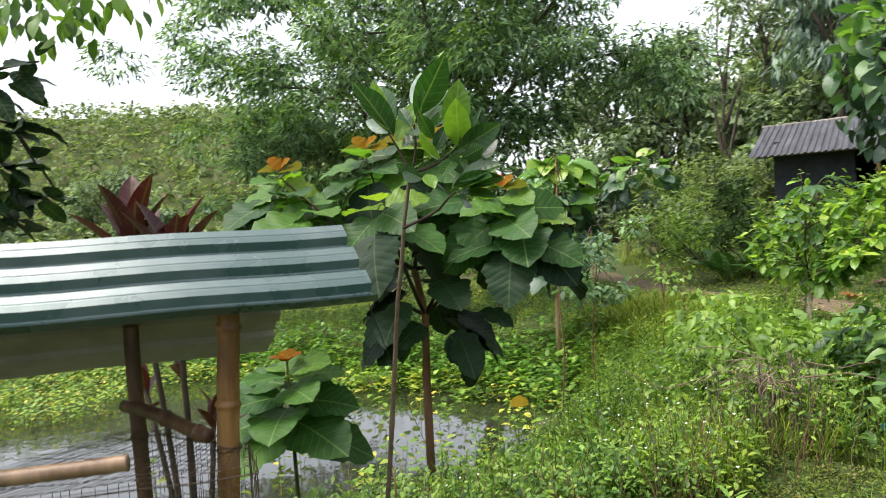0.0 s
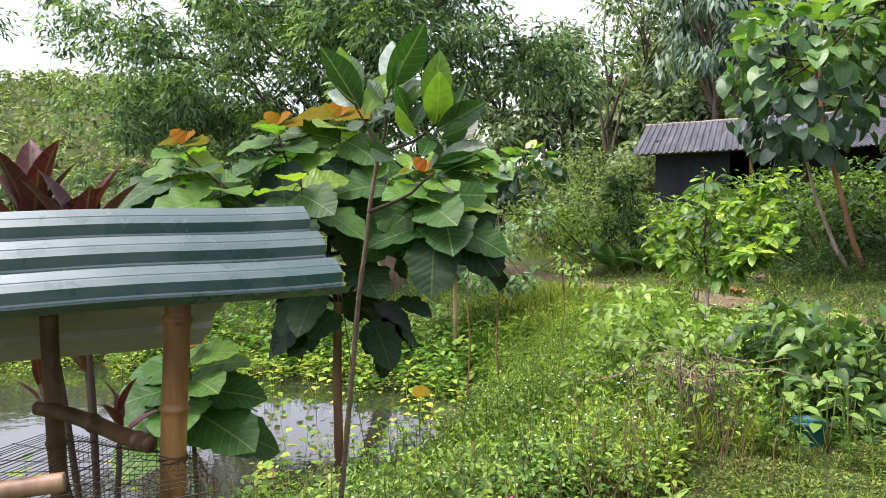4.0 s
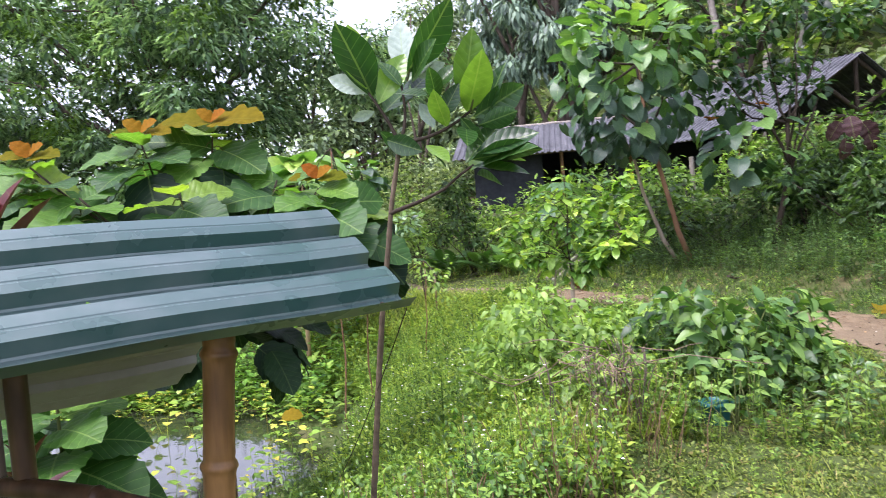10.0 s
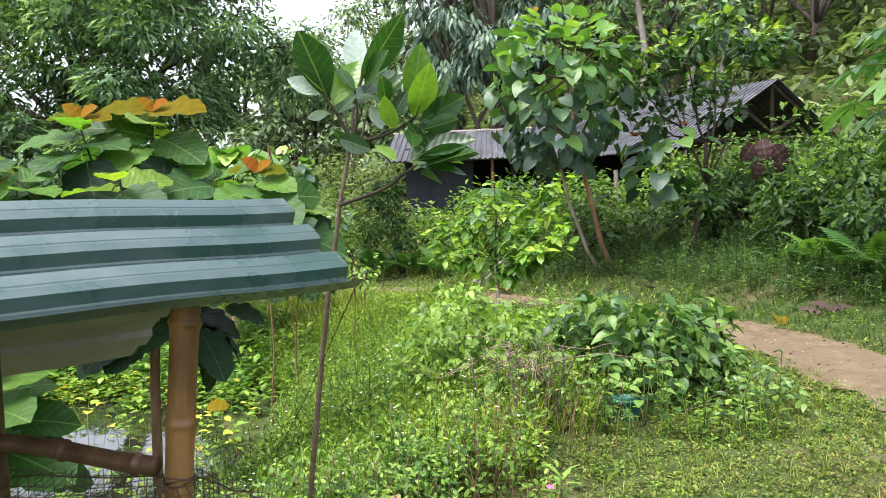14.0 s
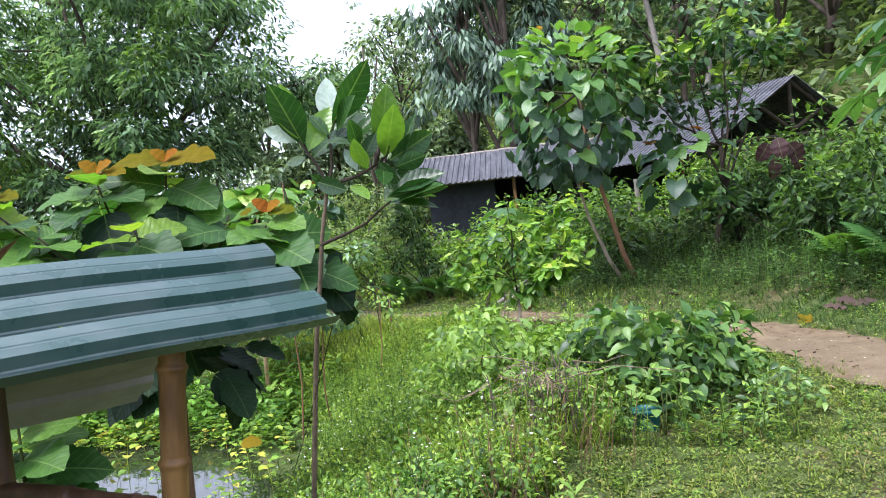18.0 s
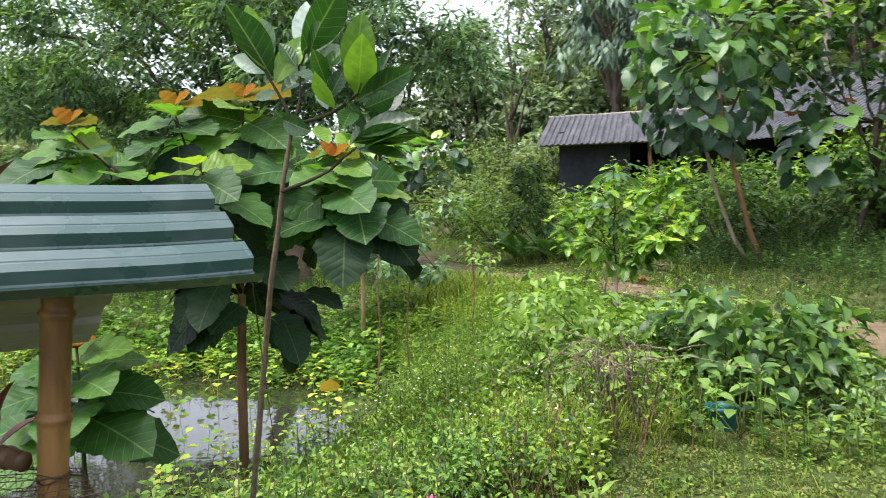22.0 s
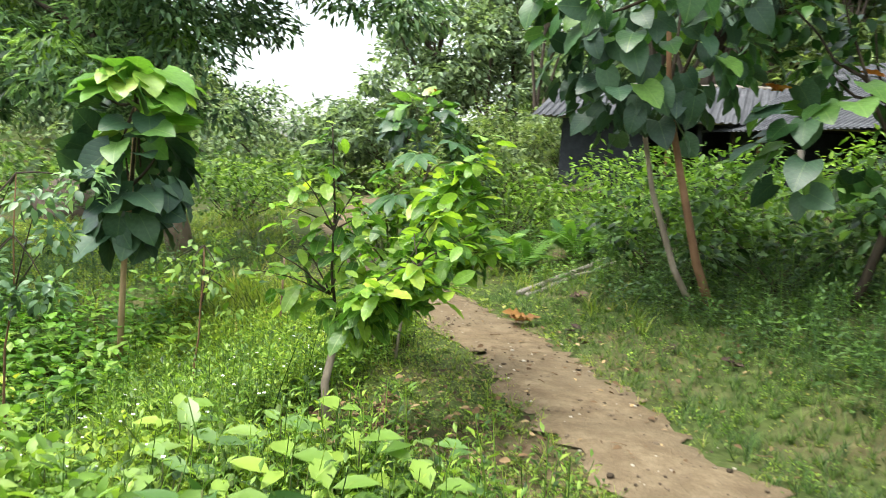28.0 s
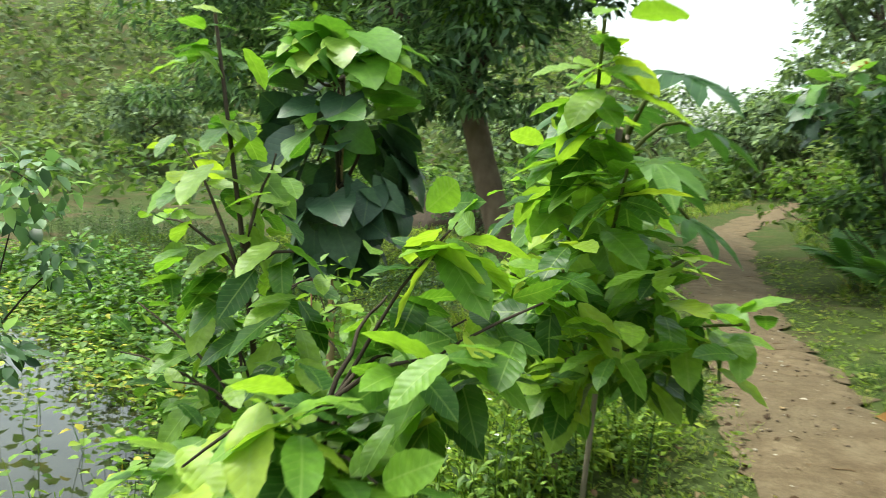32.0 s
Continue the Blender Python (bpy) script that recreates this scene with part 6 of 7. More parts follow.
def mound(name, x, y, w, h, n, size, mat, label):
    z = gz(x, y)
    ob = thing(name, x, y, z, label, "bush")
    U = unit(RNG.normal(0, 1, (n, 3)))
    U[:, 2] = np.abs(U[:, 2])
    P = np.array([x, y, z]) + U * np.array([w[0], w[1], h]) * RNG.uniform(0.35, 1, (n, 1)) ** 0.5
    P = P + 0.12 * np.sin(P[:, [1, 2, 0]] * 6)
    D = unit(U * [1, 1, 0.1] + RNG.normal(0, 0.65, U.shape) + [0, -0.15, -0.15])
    crown(ob, "leaves", T_DROOP, P, D, unit(U * 0.4 + [0, 0, 1] + RNG.normal(0, 0.5, U.shape)), RNG.uniform(size[0], size[1], n), mat)
    wood(ob, "stem", [(bend((x + 0.25 * RNG.normal(), y + 0.25 * RNG.normal(), z - 0.03), p, 5, wob=0.01), taper(0.006, 0.003, 5)) for p in P[:50]], M_STEM, 5)
    return ob


mound("leafy_mound", 1.8, 6.25, (0.75, 0.8), 0.74, 1150, (0.07, 0.16), M_MOUND, "low bush of ovate green leaves beside the path")
mound("leafy_mound", 0.62, 6.35, (0.66, 0.85), 0.8, 1700, (0.05, 0.1), M_LEAF_LIGHT, "tangle of light green creeper")
mound("leafy_mound", 2.2, 5.7, (0.5, 0.5), 0.28, 420, (0.04, 0.08), M_BUSH, "low mat of small leaves beside the path")

dx, dy = 0.8, 5.32
brush = thing("dry_brush", dx, dy, gz(dx, dy), "tangle of dry brown stems among the weeds", "dead stems")
dead = [(dx + RNG.uniform(-0.3, 0.3), dy + RNG.uniform(-0.2, 0.2)) for k in range(44)]
wood(brush, "stem", [(bend((x, y, gz(x, y) - 0.02), (x + RNG.normal(0, 0.1), y + RNG.normal(0, 0.08), gz(x, y) + RNG.uniform(0.25, 0.55)), 6, (RNG.normal(0, 0.04), 0, 0), 0.01), taper(0.006, 0.003, 6)) for x, y in dead], M_BARK, 5)
wood(brush, "twig", [(bend((x, y, gz(x, y) + RNG.uniform(0.25, 0.5)), (x + RNG.normal(0, 0.22), y + RNG.normal(-0.08, 0.1), gz(x, y) + RNG.uniform(0.3, 0.55)), 5, (0, 0, RNG.normal(0, 0.04)), 0.01), taper(0.004, 0.002, 5)) for x, y in dead], M_BARK_TAN, 5)

pot = thing("plant_pot", 1.53, 5.47, gz(1.53, 5.47) - 0.03, "teal plastic pot half hidden in the leaves", "pot")
prof = [(0.07, 0), (0.092, 0.135), (0.102, 0.14), (0.102, 0.165), (0.094, 0.165), (0.086, 0.135), (0.06, 0.02)]
a = np.arange(20) * 2 * np.pi / 20
V = np.array([(r * np.cos(t), r * np.sin(t), z) for r, z in prof for t in a])
i, j = np.meshgrid(np.arange(len(prof) - 1), np.arange(20), indexing="ij")
k = (j + 1) % 20
part("pot_body", mesh_of("pot_body", V, np.stack([i * 20 + j, i * 20 + k, (i + 1) * 20 + k, (i + 1) * 20 + j], -1).reshape(-1, 4), M_POT), pot)

# ---------------------------------------------------------------- more plants and small things
# dark-leaved tree whose boughs hang in from beside the cage
oz = gz(-2.9, 2.2)
over = thing("overhanging_tree", -2.9, 2.2, oz, "tree with dark oblong leaves hanging over the cage", "tree")
OT = np.array([(-2.9, 2.2, oz - 0.05), (-2.9, 2.2, 1.0), (-2.85, 2.3, 2.0), (-2.8, 2.4, 2.9)])
wood(over, "trunk", [(OT, taper(0.07, 0.045, 4))], M_BARK, 10)
OE = [(-2.35, 2.85, 2.1), (-2.45, 2.95, 1.9), (-2.3, 2.9, 2.45), (-2.6, 3.2, 1.7), (-2.5, 2.9, 1.55), (-3.2, 1.8, 2.6), (-3.4, 2.6, 2.4), (-2.2, 2.7, 2.75)]
wood(over, "branch", [(bend(OT[2 + k % 2], e, 6, (0, 0, 0.1)), taper(0.02, 0.006, 6)) for k, e in enumerate(OE)], M_STEM_DARK, 7)
# whorled leaves reuse the big leaf's shade-darkened colour
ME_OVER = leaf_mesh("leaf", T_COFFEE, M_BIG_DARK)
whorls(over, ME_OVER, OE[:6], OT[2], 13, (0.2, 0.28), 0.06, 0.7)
H = np.array([(-2.0, 2.75, 2.72), (-1.75, 2.7, 2.62), (-2.2, 2.8, 2.66), (-1.5, 2.75, 2.66), (-2.4, 2.9, 2.75)])
wood(over, "twig", [(bend(OE[7], h, 5), taper(0.007, 0.003, 5)) for h in H], M_STEM_DARK, 6)
crown(over, "crown", T_OVAL, *clumps(H, 0.26, 34, (0.07, 0.12), 1.1), M_LEAF)

# palmate-leaved tree on the far side of the path
def palmate(n=7, deep=0.12):
    Vs, Fs, m = [], [], 0
    for k in range(n):
        a = (k - (n - 1) / 2) * 0.62
        tm = blade(4, shape(0.17, 0.55, 0.8), 0.25, 0.25)
        L = 1.0 - 0.12 * abs(k - (n - 1) / 2)
        V = tm[0] * L
        c, s = math.cos(a), math.sin(a)
        Vs.append(np.stack([V[:, 0] * c + V[:, 1] * s, -V[:, 0] * s + V[:, 1] * c, V[:, 2]], -1))
        Fs.append(tm[1] + m)
        m += len(V)
    return np.concatenate(Vs), np.concatenate(Fs)


ME_PALM = leaf_mesh("leaf", palmate(), M_HEART)


def palmate_tree(name, x, y, h, n, size, label, reach=0.75, lean=(0, 0), girth=0.02):
    z = gz(x, y)
    ob = thing(name, x, y, z, label, "tree", "palmate-leaved trees")
    top = np.array([x + lean[0], y + lean[1], z + h])
    wood(ob, "trunk", [(bend((x, y, z - 0.05), top, 6), taper(girth * h, 0.6 * girth * h, 6))], M_BARK_PALE, 9)
    a = np.arange(n) * 2.4
    lift = np.linspace(0.9, -0.35, n)
    W = unit(np.stack([np.cos(a), np.sin(a), lift], -1))
    ends = top - np.stack([0 * a, 0 * a, np.linspace(0, 0.3, n)], -1) + W * reach * RNG.uniform(0.7, 1.1, (n, 1))
    wood(ob, "leafstalk", [(bend(top - [0, 0, 0.3 * k / n], e, 5, (0, 0, 0.06)), taper(0.009, 0.005, 5)) for k, e in enumerate(ends)], M_STEM, 6)
    leaf_parts(ob, ME_PALM, ends, W * [1, 1, 0.3] + [0, 0, -0.45], np.stack([0.3 * np.cos(a), 0.3 * np.sin(a), 1 + 0 * a], -1), RNG.uniform(size[0], size[1], n))
    return ob


palmate_tree("palmate_tree", 4.9, 7.9, 2.25, 20, (0.34, 0.48), "tree with large lobed dark green leaves beside the path", 0.85)
palmate_tree("palmate_sapling", 0.5, 9.9, 1.4, 11, (0.2, 0.27), "slim plant with pale lobed leaves beside the path", 0.26, (0.16, -0.05), girth=0.008)

# small-leaved saplings on the pond bank
def thin_tree(x, y, h, cw, ch, n, label, mat=M_LEAF_LIGHT, size=(0.05, 0.085)):
    z = gz(x, y)
    ob = thing("thin_sapling", x, y, z, label, "sapling", "thin saplings")
    T = bend((x, y, z - 0.05), (x + 0.06, y, h), 7, wob=0.012)
    wood(ob, "trunk", [(T, taper(0.010, 0.004, 7))], M_BARK_RED, 8)
    E = [T[-1] + [cw * RNG.normal() * 0.6, cw * RNG.normal() * 0.6, -ch * RNG.uniform(0, 1)] for _ in range(9)]
    wood(ob, "branch", [(bend(T[4 + k % 3], e, 5, (0, 0, 0.03)), taper(0.006, 0.002, 5)) for k, e in enumerate(E)], M_STEM_DARK, 5)
    crown(ob, "crown", T_OVAL, *clumps(E, 0.16, n // 9, size, 0.3), mat)
    return ob


thin_tree(-1.42, 7.6, 2.1, 0.3, 1.0, 380, "thin sapling with small pale leaves on the bank", M_GREY_LEAF, (0.05, 0.09))
thin_tree(-1.36, 8.3, 1.38, 0.3, 0.85, 620, "thin bushy sapling with small pale leaves", M_GREY_LEAF, (0.05, 0.095))
thin_tree(-1.0, 9.6, 0.9, 0.25, 0.4, 160, "low twiggy sapling with few leaves")

# stake, logs
sk = thing("stake", -1.03, 10.8, gz(-1.03, 10.8), "thin pale wooden stake in the grass", "stake")
wood(sk, "stake_wood", [(bend((-1.03, 10.8, gz(-1.03, 10.8) - 0.05), (-1.02, 10.8, 0.70), 4), [0.011, 0.011, 0.01, 0.008])], M_BAMBOO_CUT, 7)
lg = thing("log_pile", 0.55, 14.7, gz(0.55, 14.7), "two bleached poles lying on the bank", "logs")
wood(lg, "log", [(bend((0.33, 13.6, gz(0.33, 13.6) + 0.03), (1.0, 15.5, gz(1.0, 15.5) + 0.05), 8, wob=0.012), taper(0.04, 0.03, 8)),
                 (bend((0.45, 13.5, gz(0.45, 13.5) + 0.02), (1.12, 15.3, gz(1.12, 15.3) + 0.04), 8, wob=0.012), taper(0.03, 0.024, 8))], M_STONE, 9)


T_CURL = blade(8, shape(0.27, 0.45, 0.7), 0.45, -0.12, 0, 2, 0.35)
M_DRY = leaf_mat("shrivelled_leaf", [(0, (0.035, 0.022, 0.02)), (1, (0.10, 0.065, 0.05))], 0.8, 0.15, 0.0, True)
ME_DRY, ME_DEAD = leaf_mesh("leaf", T_CURL, M_DRY), leaf_mesh("leaf", T_CURL, M_DEAD)


def fallen(x, y, me, s, label, cat="leaf", n=1, up=0.03):
    z = gz(x, y)
    ob = thing("fallen_leaf", x, y, z, label, cat, "fallen leaves")
    for k in range(n):
        a = RNG.uniform(0, 6.28)
        leaf_parts(ob, me, [(x + 0.05 * k, y + 0.03 * k, z + up + 0.02 * k)], [(math.cos(a), math.sin(a), 0.08)], [(0.25 * RNG.normal(), -0.3, 1.0)], [s])
    return ob


fallen(0.8, 11.86, ME_DEAD, 0.26, "large curled dry brown leaf by the path", n=3, up=0.045)
fallen(1.0, 13.2, ME_DRY, 0.2, "dark shrivelled leaf on the bank", n=2, up=0.06)
fallen(1.35, 11.9, ME_DRY, 0.13, "dark shrivelled leaf on the bank", n=2)
fallen(3.98, 8.48, ME_DRY, 0.24, "dark dried leaf on the grass", n=3, up=0.04)
fallen(3.5, 8.4, ME_YELLOW, 0.16, "bright yellow fallen leaf on grass", n=2)
fallen(2.2, 11.2, ME_DRY, 0.13, "dark shrivelled leaf on the bank", n=2)
fallen(2.7, 10.9, ME_DRY, 0.14, "dark shrivelled leaf on the bank", n=2)

# leaf litter under the young trees and along the path
lx = np.concatenate([RNG.normal(0.95, 0.4, 420), RNG.normal(2.2, 0.9, 160), RNG.uniform(0.2, 3.4, 120)])
ly = np.concatenate([RNG.normal(8.7, 0.4, 420), RNG.normal(11.2, 0.8, 160), RNG.uniform(7, 13, 120)])
P = np.stack([lx, ly, ground_z(lx, ly) + 0.045], -1)
a = RNG.uniform(0, 6.28, len(lx))
V, F = scatter(T_OVAL, P, frames_of(np.stack([np.cos(a), np.sin(a), 0.15 * RNG.normal(0, 1, len(a))], -1), unit(np.stack([0.4 * RNG.normal(0, 1, len(a)), 0.4 * RNG.normal(0, 1, len(a)), 1 + 0 * a], -1))), RNG.uniform(0.03, 0.07, len(a)))
M_LITTER = leaf_mat("leaf_litter", [(0, (0.06, 0.035, 0.02)), (0.7, (0.16, 0.095, 0.05)), (1, (0.34, 0.24, 0.13))], 0.8, 0.15, 0.1)
tagged(new("leaf_litter", mesh_of("leaf_litter", V, F, M_LITTER)), "brown leaf litter scattered under the trees", "leaf litter", kind="stuff")


# stones on the path
def stone(x, y, s, label):
    z = gz(x, y)
    ob = thing("stone", x, y, z, label, "stone", "stones on the path")
    bm = bmesh.new()
    bmesh.ops.create_icosphere(bm, subdivisions=2, radius=s)
    for v in bm.verts:
        v.co *= 1 + 0.25 * noise.noise(v.co * (2.0 / s) + Vector((x, y, 0)))
        v.co.z = v.co.z * 0.5 + 0.012
    part("stone_body", bm_mesh("stone_body", bm, M_STONE), ob)


for x, y, s in ((-1.02, 13.94, 0.07), (-1.25, 14.1, 0.09), (-1.5, 14.3, 0.08), (-0.34, 12.2, 0.05), (0.05, 12.3, 0.035), (-0.75, 13.7, 0.06), (1.1, 10.9, 0.04), (1.75, 10.2, 0.035), (2.0, 9.9, 0.05), (2.35, 9.4, 0.04), (0.6, 11.5, 0.045), (-1.9, 14.6, 0.07)):
    stone(x, y, 0.55 * s, "flat pale stone bedded in the path")


# bushy weeds by the cage and in front of the pond
def bushy_weed(x, y, h, n, mat):
    z = gz(x, y)
    ob = thing("bushy_weed", x, y, z, "bushy knee-high weed with pointed fresh green leaves", "weed", "bushy weeds")
    L = []
    for _ in range(n):
        bx, by = x + 0.06 * RNG.normal(), y + 0.06 * RNG.normal()
        L.append((bend((bx, by, z - 0.03), (bx + 0.09 * RNG.normal(), by + 0.09 * RNG.normal(), z + h * RNG.uniform(0.6, 1)), 7, wob=0.006), taper(0.0045, 0.002, 7)))
    wood(ob, "stalk", L, M_STEM_BROWN if n % 2 else M_STEM, 5)
    P, D, N, S = [], [], [], []
    for l, _ in L:
        for k in range(13):
            u_ = RNG.uniform(0.35, 1.0)
            p = l[int(u_ * 6)]
            w = unit([RNG.normal(), RNG.normal(), RNG.uniform(0.0, 0.9)])
            for q_ in range(3):
                P.append(p + w * (0.02 + 0.035 * q_))
                D.append(w + 0.6 * RNG.normal(0, 1, 3))
                N.append((0.3 * RNG.normal(), -0.25, 1.0))
                S.append(RNG.uniform(0.024, 0.045))
    crown(ob, "leaves", T_OVAL, np.array(P), np.array(D), np.array(N), S, mat)


M_STEM_BROWN = bark_mat("dry_brown_stalk", (0.12, 0.075, 0.04), (0.28, 0.19, 0.10), 20.0)
for x, y, h, n in ((-0.22, 3.0, 0.6, 5), (-0.06, 3.1, 0.4, 4), (-0.48, 3.2, 0.62, 5), (0.3, 3.5, 0.4, 5), (0.42, 3.75, 0.42, 4), (-0.7, 3.1, 0.55, 6), (-0.38, 3.6, 0.55, 6), (0.05, 3.85, 0.45, 5), (-0.68, 3.6, 0.6, 5), (-0.95, 3.4, 0.6, 6), (0.62, 4.05, 0.45, 7), (0.25, 4.2, 0.5, 6), (-0.2, 4.1, 0.5, 5)):
    bushy_weed(x, y, h, n, M_HERB if n % 2 else M_FRESH)


# dark brown mound of unclear kind, modelled as a rounded rock
bz = gz(-13.3, 20.2)
rock = thing("brown_mound", -13.3, 20.2, bz, "large dark brown mound at the meadow's far edge", "rock")
bm = bmesh.new()
bmesh.ops.create_icosphere(bm, subdivisions=4, radius=0.95)
for v in bm.verts:
    v.co *= 1 + 0.22 * noise.noise(v.co * 1.3) + 0.07 * noise.noise(v.co * 4.0)
    v.co.z = v.co.z * 0.85 + 0.2
part("mound_body", bm_mesh("mound_body", bm, M_BARK), rock)


# dry upright weed stalks and pink-flowered plants by the lawn
def dry_weed(x, y, n, h, label, bare=False):
    z = gz(x, y)
    ob = thing("dry_weed", x, y, z, label, "weed", "dry weeds")
    L = []
    for _ in range(n):
        bx, by = x + 0.13 * RNG.normal(), y + 0.12 * RNG.normal()
        L.append((bend((bx, by, gz(bx, by) - 0.03), (bx + 0.09 * RNG.normal(), by + 0.09 * RNG.normal(), z + h * RNG.uniform(0.45, 1)), 5, wob=0.009), taper(0.0032, 0.0016, 5)))
    wood(ob, "stalk", L, M_STEM_BROWN, 5)
    if not bare:
        crown(ob, "lower_leaves", T_OVAL, *clumps([l[0][2] for l in L], 0.1, 10, (0.018, 0.038), 0.2), M_HERB)
    crown(ob, "leaves", T_OVAL, *clumps([l[0][-1] for l in L], 0.1, 6 if bare else 14, (0.02, 0.042), 0.1), M_FRESH if n % 4 else M_HERB)


for x, y, n, h in ((0.75, 4.1, 16, 0.5), (0.62, 4.5, 16, 0.55), (0.05, 3.95, 14, 0.45), (-0.38, 3.9, 12, 0.5), (0.95, 5.0, 12, 0.5), (0.35, 4.6, 10, 0.5), (-0.55, 3.7, 10, 0.5), (-0.1, 3.6, 12, 0.42), (-0.8, 4.1, 12, 0.55), (-0.3, 4.4, 12, 0.5), (-0.65, 3.3, 10, 0.45), (0.4, 3.95, 9, 0.4), (1.1, 4.75, 12, 0.5)):
    dry_weed(x, y, n, h, "weed with thin bare brown stalks and small leaves", x > 0.5)


def flower_plant(x, y, h, label):
    z = gz(x, y)
    ob = thing("flowering_plant", x, y, z, label, "flower", "pink-flowered plants")
    wood(ob, "stem", [(bend((x, y, z - 0.02), (x, y, z + h), 4), taper(0.006, 0.004, 4))], M_STEM, 6)
    n = 14
    a = np.arange(n) * 2.4
    P = np.array([x, y, z]) + np.stack([0 * a, 0 * a, np.linspace(1, 0.45, n) * h], -1)
    crown(ob, "leaves", T_NARROW, P, np.stack([np.cos(a), np.sin(a), np.linspace(0.8, 0.1, n)], -1), np.tile([0, 0, 1.0], (n, 1)), np.full(n, 0.1), M_LEAF_LIGHT)
    for k in range(4):
        b = RNG.uniform(0, 6.28, 5)
        c = np.array([x + 0.05 * RNG.normal(), y - 0.03 + 0.04 * RNG.normal(), z + h * RNG.uniform(0.4, 0.7)])
        crown(ob, "blossom", T_FLAT, np.tile(c, (5, 1)), np.stack([np.cos(b), np.sin(b), 0.3 + 0 * b], -1), np.tile([0.1, -0.7, 0.7], (5, 1)), np.full(5, 0.03), M_PINK, "pink blossom")


for x, y, h in ((0.25, 3.95, 0.25), (0.96, 3.73, 0.23), (0.28, 3.4, 0.18)):
    flower_plant(x, y, h, "small plant with narrow leaves and pink blossoms")

# tiny white flowers among the weeds
p = spots(1500, -1.6, 2.3, 3.5, 10, lambda x, y: herb_zone(x, y) & (x < 1.0))[:420]
P = np.stack([p[:, 0], p[:, 1], ground_z(p[:, 0], p[:, 1]) + RNG.uniform(0.18, 0.42, len(p))], -1)
P5 = np.repeat(P, 5, axis=0)
a = np.tile(np.arange(5) * 1.2566, len(p))
V, F = scatter(T_FLAT, P5, frames_of(np.stack([np.cos(a), np.sin(a), 0.2 + 0 * a], -1), np.tile([0, -0.3, 1.0], (len(a), 1))), np.full(len(a), 0.012))
tagged(new("white_flowers", mesh_of("white_flowers", V, F, M_PETAL)), "tiny white flowers scattered among the weeds", "flowers", kind="stuff")

# ferns on the bank
def frond_template():
    Vs, Fs, m = [], [], 0
    spine = np.array([(0, u, 0.32 * math.sin(1.6 * u) - 0.28 * u * u) for u in np.linspace(0, 1, 9)])
    tv, (tq, _) = tube(spine, taper(0.006, 0.002, 9), 3, False)
    Vs.append(tv)
    Fs.append(tq)
    m = len(tv)
    tm = blade(2, shape(0.13, 0.35, 0.7), 0.1, 0.15)
    for k in range(1, 20):
        u = k / 20
        p = np.array([0, u, 0.32 * math.sin(1.6 * u) - 0.28 * u * u])
        for sgn in (-1, 1):
            R = frames_of(np.array([[sgn, 0.45, -0.1]]), np.array([[0, 0, 1.0]]))
            V, F = scatter(tm, p[None], R, [0.33 * math.sin(math.pi * (0.12 + 0.86 * u)) + 0.03])
            Vs.append(V)
            Fs.append(F + m)
            m += len(V)
    return np.concatenate(Vs), np.concatenate(Fs)


M_FERN = leaf_mat("fern_frond", [(0, (0.04, 0.12, 0.02)), (1, (0.12, 0.25, 0.035))], 0.5, 0.3, 0.3, True)
ME_FROND = leaf_mesh("frond", frond_template(), M_FERN)
for x, y, s in ((5.0, 9.4, 0.8), (5.5, 10.0, 0.9), (4.7, 10.2, 0.7), (6.0, 9.8, 0.9), (5.8, 8.9, 0.8), (-0.2, 15.4, 0.7), (0.5, 15.9, 0.7), (-0.8, 16.0, 0.7), (-1.7, 17.0, 0.8)):
    z = gz(x, y)
    ob = thing("fern", x, y, z, "bright green fern with arching fronds", "fern", "ferns on the bank")
    n = 9
    a = np.arange(n) * 0.72 + x
    leaf_parts(ob, ME_FROND, np.tile([x, y, z + 0.02], (n, 1)), np.stack([np.cos(a), np.sin(a), 0.55 + 0.3 * np.sin(a * 3)], -1), np.tile([0, 0, 1.0], (n, 1)), RNG.uniform(0.8, 1.15, n) * s, name="frond")

# bare pale trunks and a dry palm on the hillside
bt = thing("bare_trunk_tree", 6.0, 28, gz(6, 28), "tall thin tree with pale bare trunks", "tree")
wood(bt, "trunk", [(bend((6.0, 28, gz(6, 28) - 0.1), (5.7, 28, 12), 7, wob=0.08), taper(0.15, 0.07, 7)), (bend((7.2, 28, gz(7, 28) - 0.1), (8.4, 28.2, 12), 7, wob=0.08), taper(0.12, 0.05, 7)),
                   (bend((8.0, 28, gz(8, 28) - 0.1), (9.6, 28, 11), 7, wob=0.08), taper(0.11, 0.05, 7))], M_STONE, 8)
wood(bt, "branch", [(bend((5.75, 28, 9.5), (4.4, 27.6, 12.2), 5, wob=0.05), taper(0.06, 0.02, 5)), (bend((5.8, 28, 8.5), (6.8, 27.6, 11.5), 5, wob=0.05), taper(0.05, 0.02, 5))], M_STONE, 6)
crown(bt, "crown", T_NARROW, *clumps([(4.4, 27.6, 12.5), (5.7, 28, 13), (6.8, 27.6, 12), (8.4, 28, 12.5), (9.6, 28, 11.6)], 1.2, 160, (0.15, 0.3), 0.6), M_GREY_LEAF)

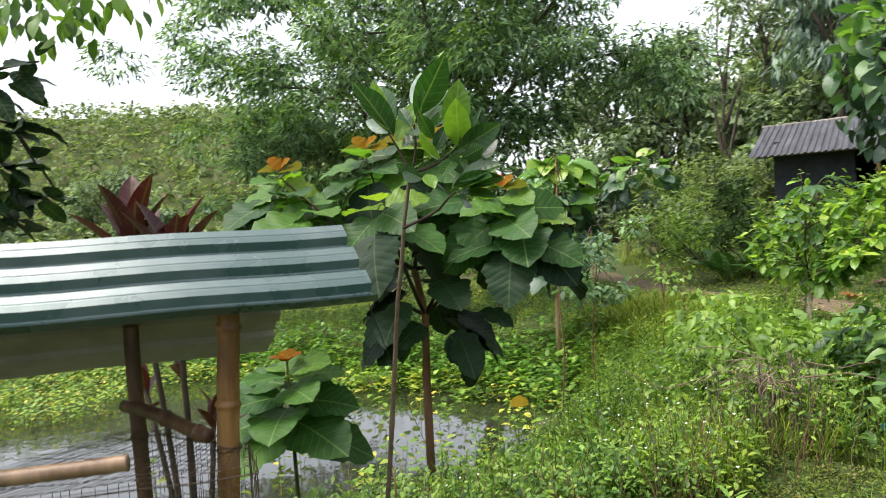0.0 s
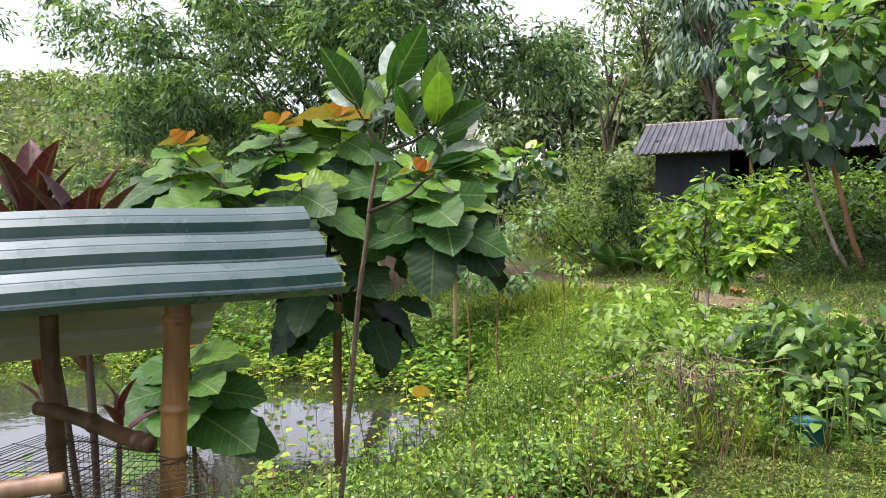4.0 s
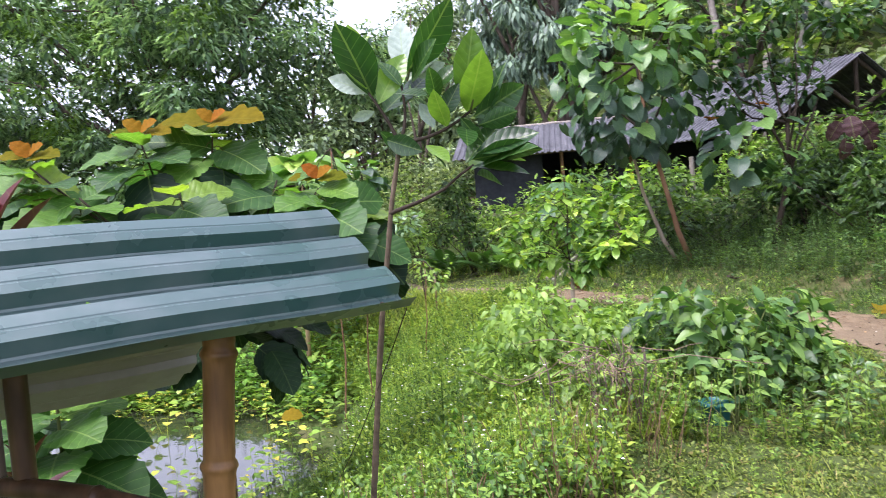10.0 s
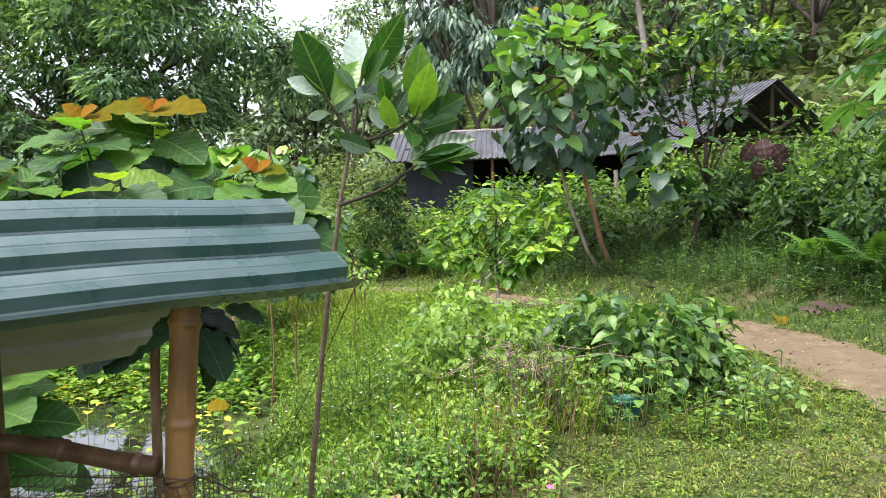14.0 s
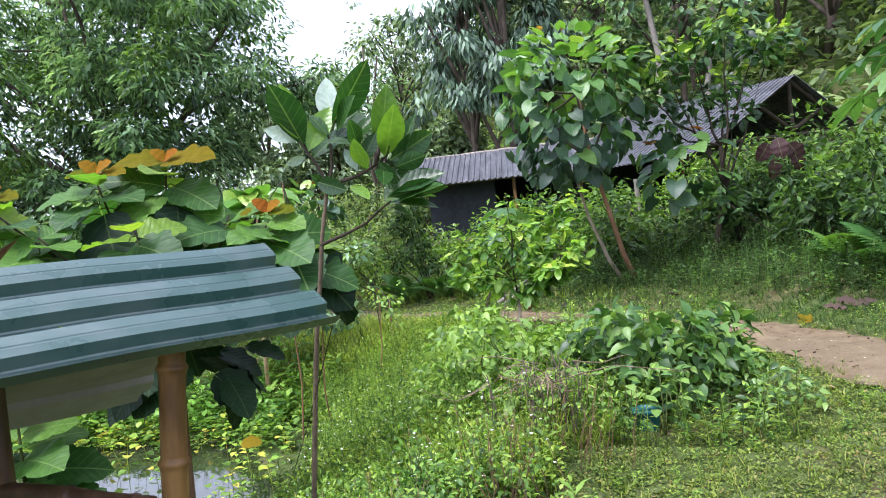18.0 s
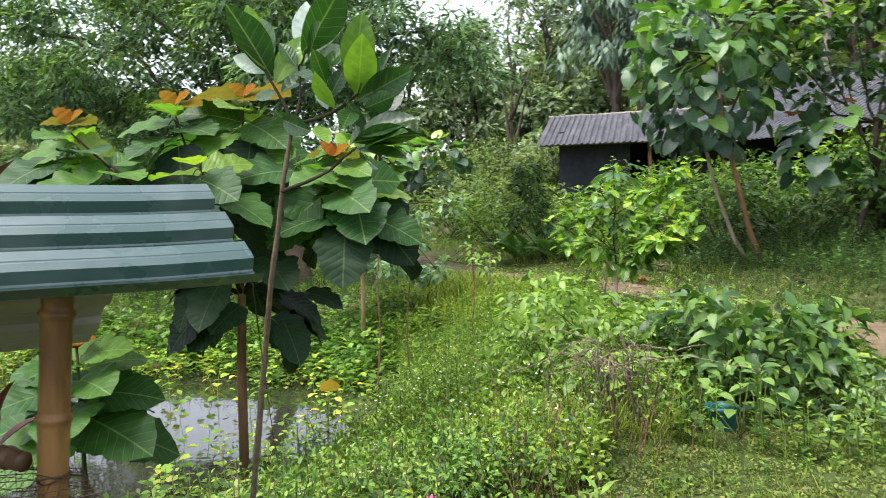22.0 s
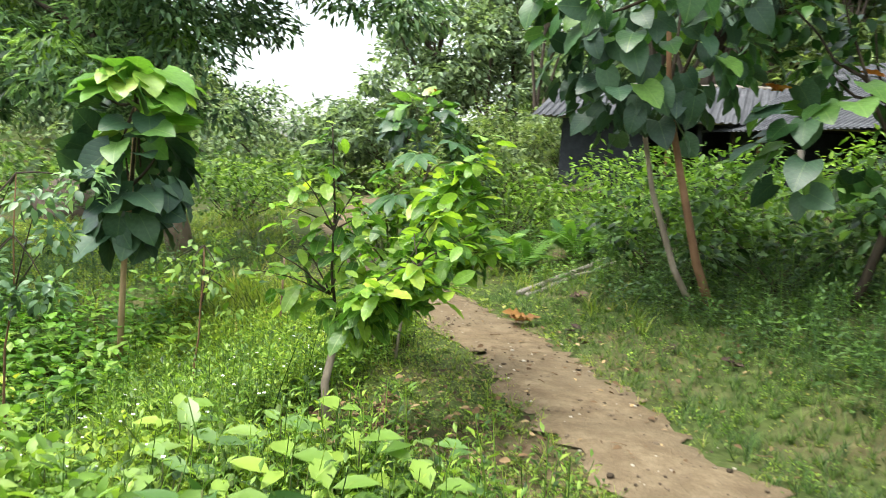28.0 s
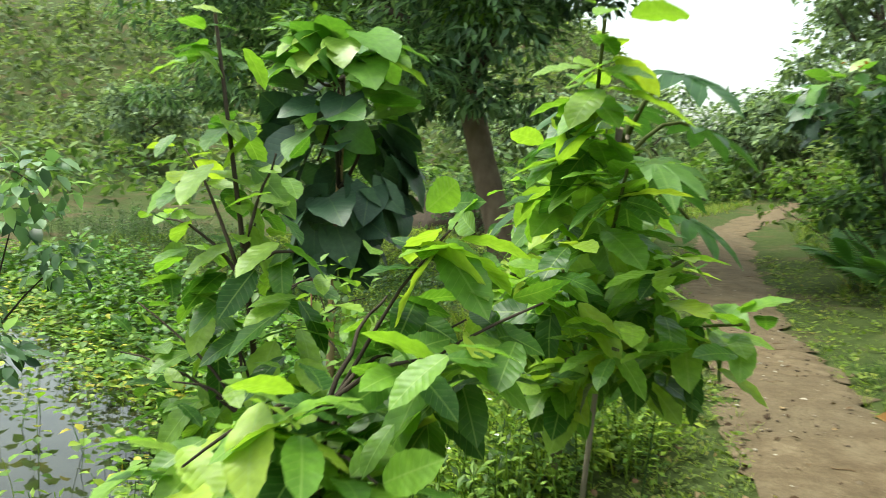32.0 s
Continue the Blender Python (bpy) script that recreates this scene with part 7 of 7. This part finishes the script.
# large-leaved ground plants on the near side of the mound
def broad_herb(x, y, n, size, label, mat=M_BUSH):
    z = gz(x, y)
    ob = thing("broad_leaved_herb", x, y, z, label, "herb", "broad-leaved herbs")
    a = np.arange(n) * 2.4
    rr = 0.16 * np.sqrt(np.arange(n) / n)
    P = np.stack([x + rr * np.cos(a), y + rr * np.sin(a), z + np.linspace(0.38, 0.08, n)], -1)
    wood(ob, "stem", [(bend((x, y, z - 0.02), q_, 4), taper(0.005, 0.003, 4)) for q_ in P[::3]], M_STEM, 5)
    crown(ob, "leaves", T_OVAL, P, np.stack([np.cos(a), np.sin(a), np.linspace(0.3, -0.3, n)], -1) + RNG.normal(0, 0.15, (n, 3)), np.tile([0, -0.2, 1.0], (n, 1)), RNG.uniform(size[0], size[1], n), mat)


for x, y in ((1.4, 5.34), (1.62, 5.32), (1.3, 5.5), (1.74, 5.5)):
    broad_herb(x, y, 12, (0.08, 0.13), "leafy herb with broad pointed leaves", M_MOUND)
for x, y in ((1.35, 7.2), (1.0, 7.0), (0.6, 6.9), (1.55, 7.05), (0.2, 6.6), (1.9, 6.9), (0.95, 5.5), (0.75, 5.6), (2.15, 6.6), (0.3, 5.9), (-0.1, 7.2), (1.25, 7.75), (0.55, 7.5), (2.1, 7.3), (1.5, 7.45), (1.0, 7.5), (1.75, 7.6), (0.8, 7.25), (1.35, 6.85), (1.8, 7.25), (0.9, 6.6), (2.3, 6.2)):
    broad_herb(x + 0.05 * RNG.normal(), y, 16, (0.1, 0.18), "leafy herb with broad pointed leaves", M_BUSH if RNG.random() < 0.5 else M_HERB)

wp = thing("pale_post", 3.2, 16.6, gz(3.2, 16.6), "pale upright post before the shed", "post")
culm("post_wood", (3.2, 16.6, gz(3.2, 16.6) - 0.05), (3.2, 16.6, 2.15), 0.045, wp, M_STONE, (0.4, 0.7))

# twigs and chips on the path
tw = []
for k in range(60):
    u_ = RNG.uniform(40, 200)
    x, y = float(np.interp(u_, np.arange(260), cx)) + RNG.normal(0, 0.3), float(np.interp(u_, np.arange(260), cy)) + RNG.normal(0, 0.2)
    a, L = RNG.uniform(0, 6.28), RNG.uniform(0.03, 0.1)
    z = gz(x, y) + 0.046
    tw.append(tube(bend((x, y, z), (x + L * math.cos(a), y + L * math.sin(a), z + 0.005), 4, wob=0.003), RNG.uniform(0.0015, 0.004), 4))
V, F = merge(tw)
tagged(new("path_twigs", mesh_of("path_twigs", V, F, M_STEM_BROWN)), "small dry twigs lying on the path", "twigs", kind="stuff")
rl = thing("roof_leaf", *(EAVE + AL * 0.63 + AC * 0.11), "tiny green leaf stuck on the metal roof", "leaf")
leaf_parts(rl, ME_COFFEE_LIGHT, [tuple(EAVE + AL * 0.63 + AC * 0.11 + np.cross(AL, AC) * 0.012)], [tuple(AC + 0.5 * AL)], [tuple(np.cross(AL, AC))], [0.022])

# pebbles, clods and leaf chips along the path
n = 900
u_ = RNG.uniform(55, 190, n)
gx_, gy_ = np.interp(u_, np.arange(260), cx) + RNG.normal(0, 0.26, n), np.interp(u_, np.arange(260), cy) + RNG.normal(0, 0.2, n)
bmp = bmesh.new()
bmesh.ops.create_icosphere(bmp, subdivisions=1, radius=1.0)
T_PEB = (np.array([v.co * (1 + 0.3 * noise.noise(v.co * 1.7)) for v in bmp.verts]) * [1, 0.75, 0.45], np.array([[v.index for v in f.verts] for f in bmp.faces]))
bmp.free()
V, F = scatter(T_PEB, np.stack([gx_, gy_, ground_z(gx_, gy_) + 0.036], -1), turn_z(RNG.uniform(0, 6.28, n)), RNG.uniform(0.004, 0.016, n) * np.where(RNG.random(n) < 0.06, 2.0, 1.0))
tagged(new("path_pebbles", mesh_of("path_pebbles", V, F, M_PEBBLE)), "small clods and pebbles on the path", "pebbles", kind="stuff")
u_ = RNG.uniform(55, 190, 80)
gx_, gy_ = np.interp(u_, np.arange(260), cx) + RNG.normal(0, 0.34, 80), np.interp(u_, np.arange(260), cy) + RNG.normal(0, 0.26, 80)
a = RNG.uniform(0, 6.28, 80)
V, F = scatter(T_OVAL, np.stack([gx_, gy_, ground_z(gx_, gy_) + 0.046], -1), frames_of(np.stack([np.cos(a), np.sin(a), 0.2 * RNG.normal(0, 1, 80)], -1), unit(np.stack([0.4 * RNG.normal(0, 1, 80), 0.4 * RNG.normal(0, 1, 80), 1 + 0 * a], -1))), RNG.uniform(0.02, 0.045, 80))
tagged(new("path_leaf_chips", mesh_of("path_leaf_chips", V, F, M_LITTER)), "dry leaf scraps scattered on the path", "leaf litter", kind="stuff")
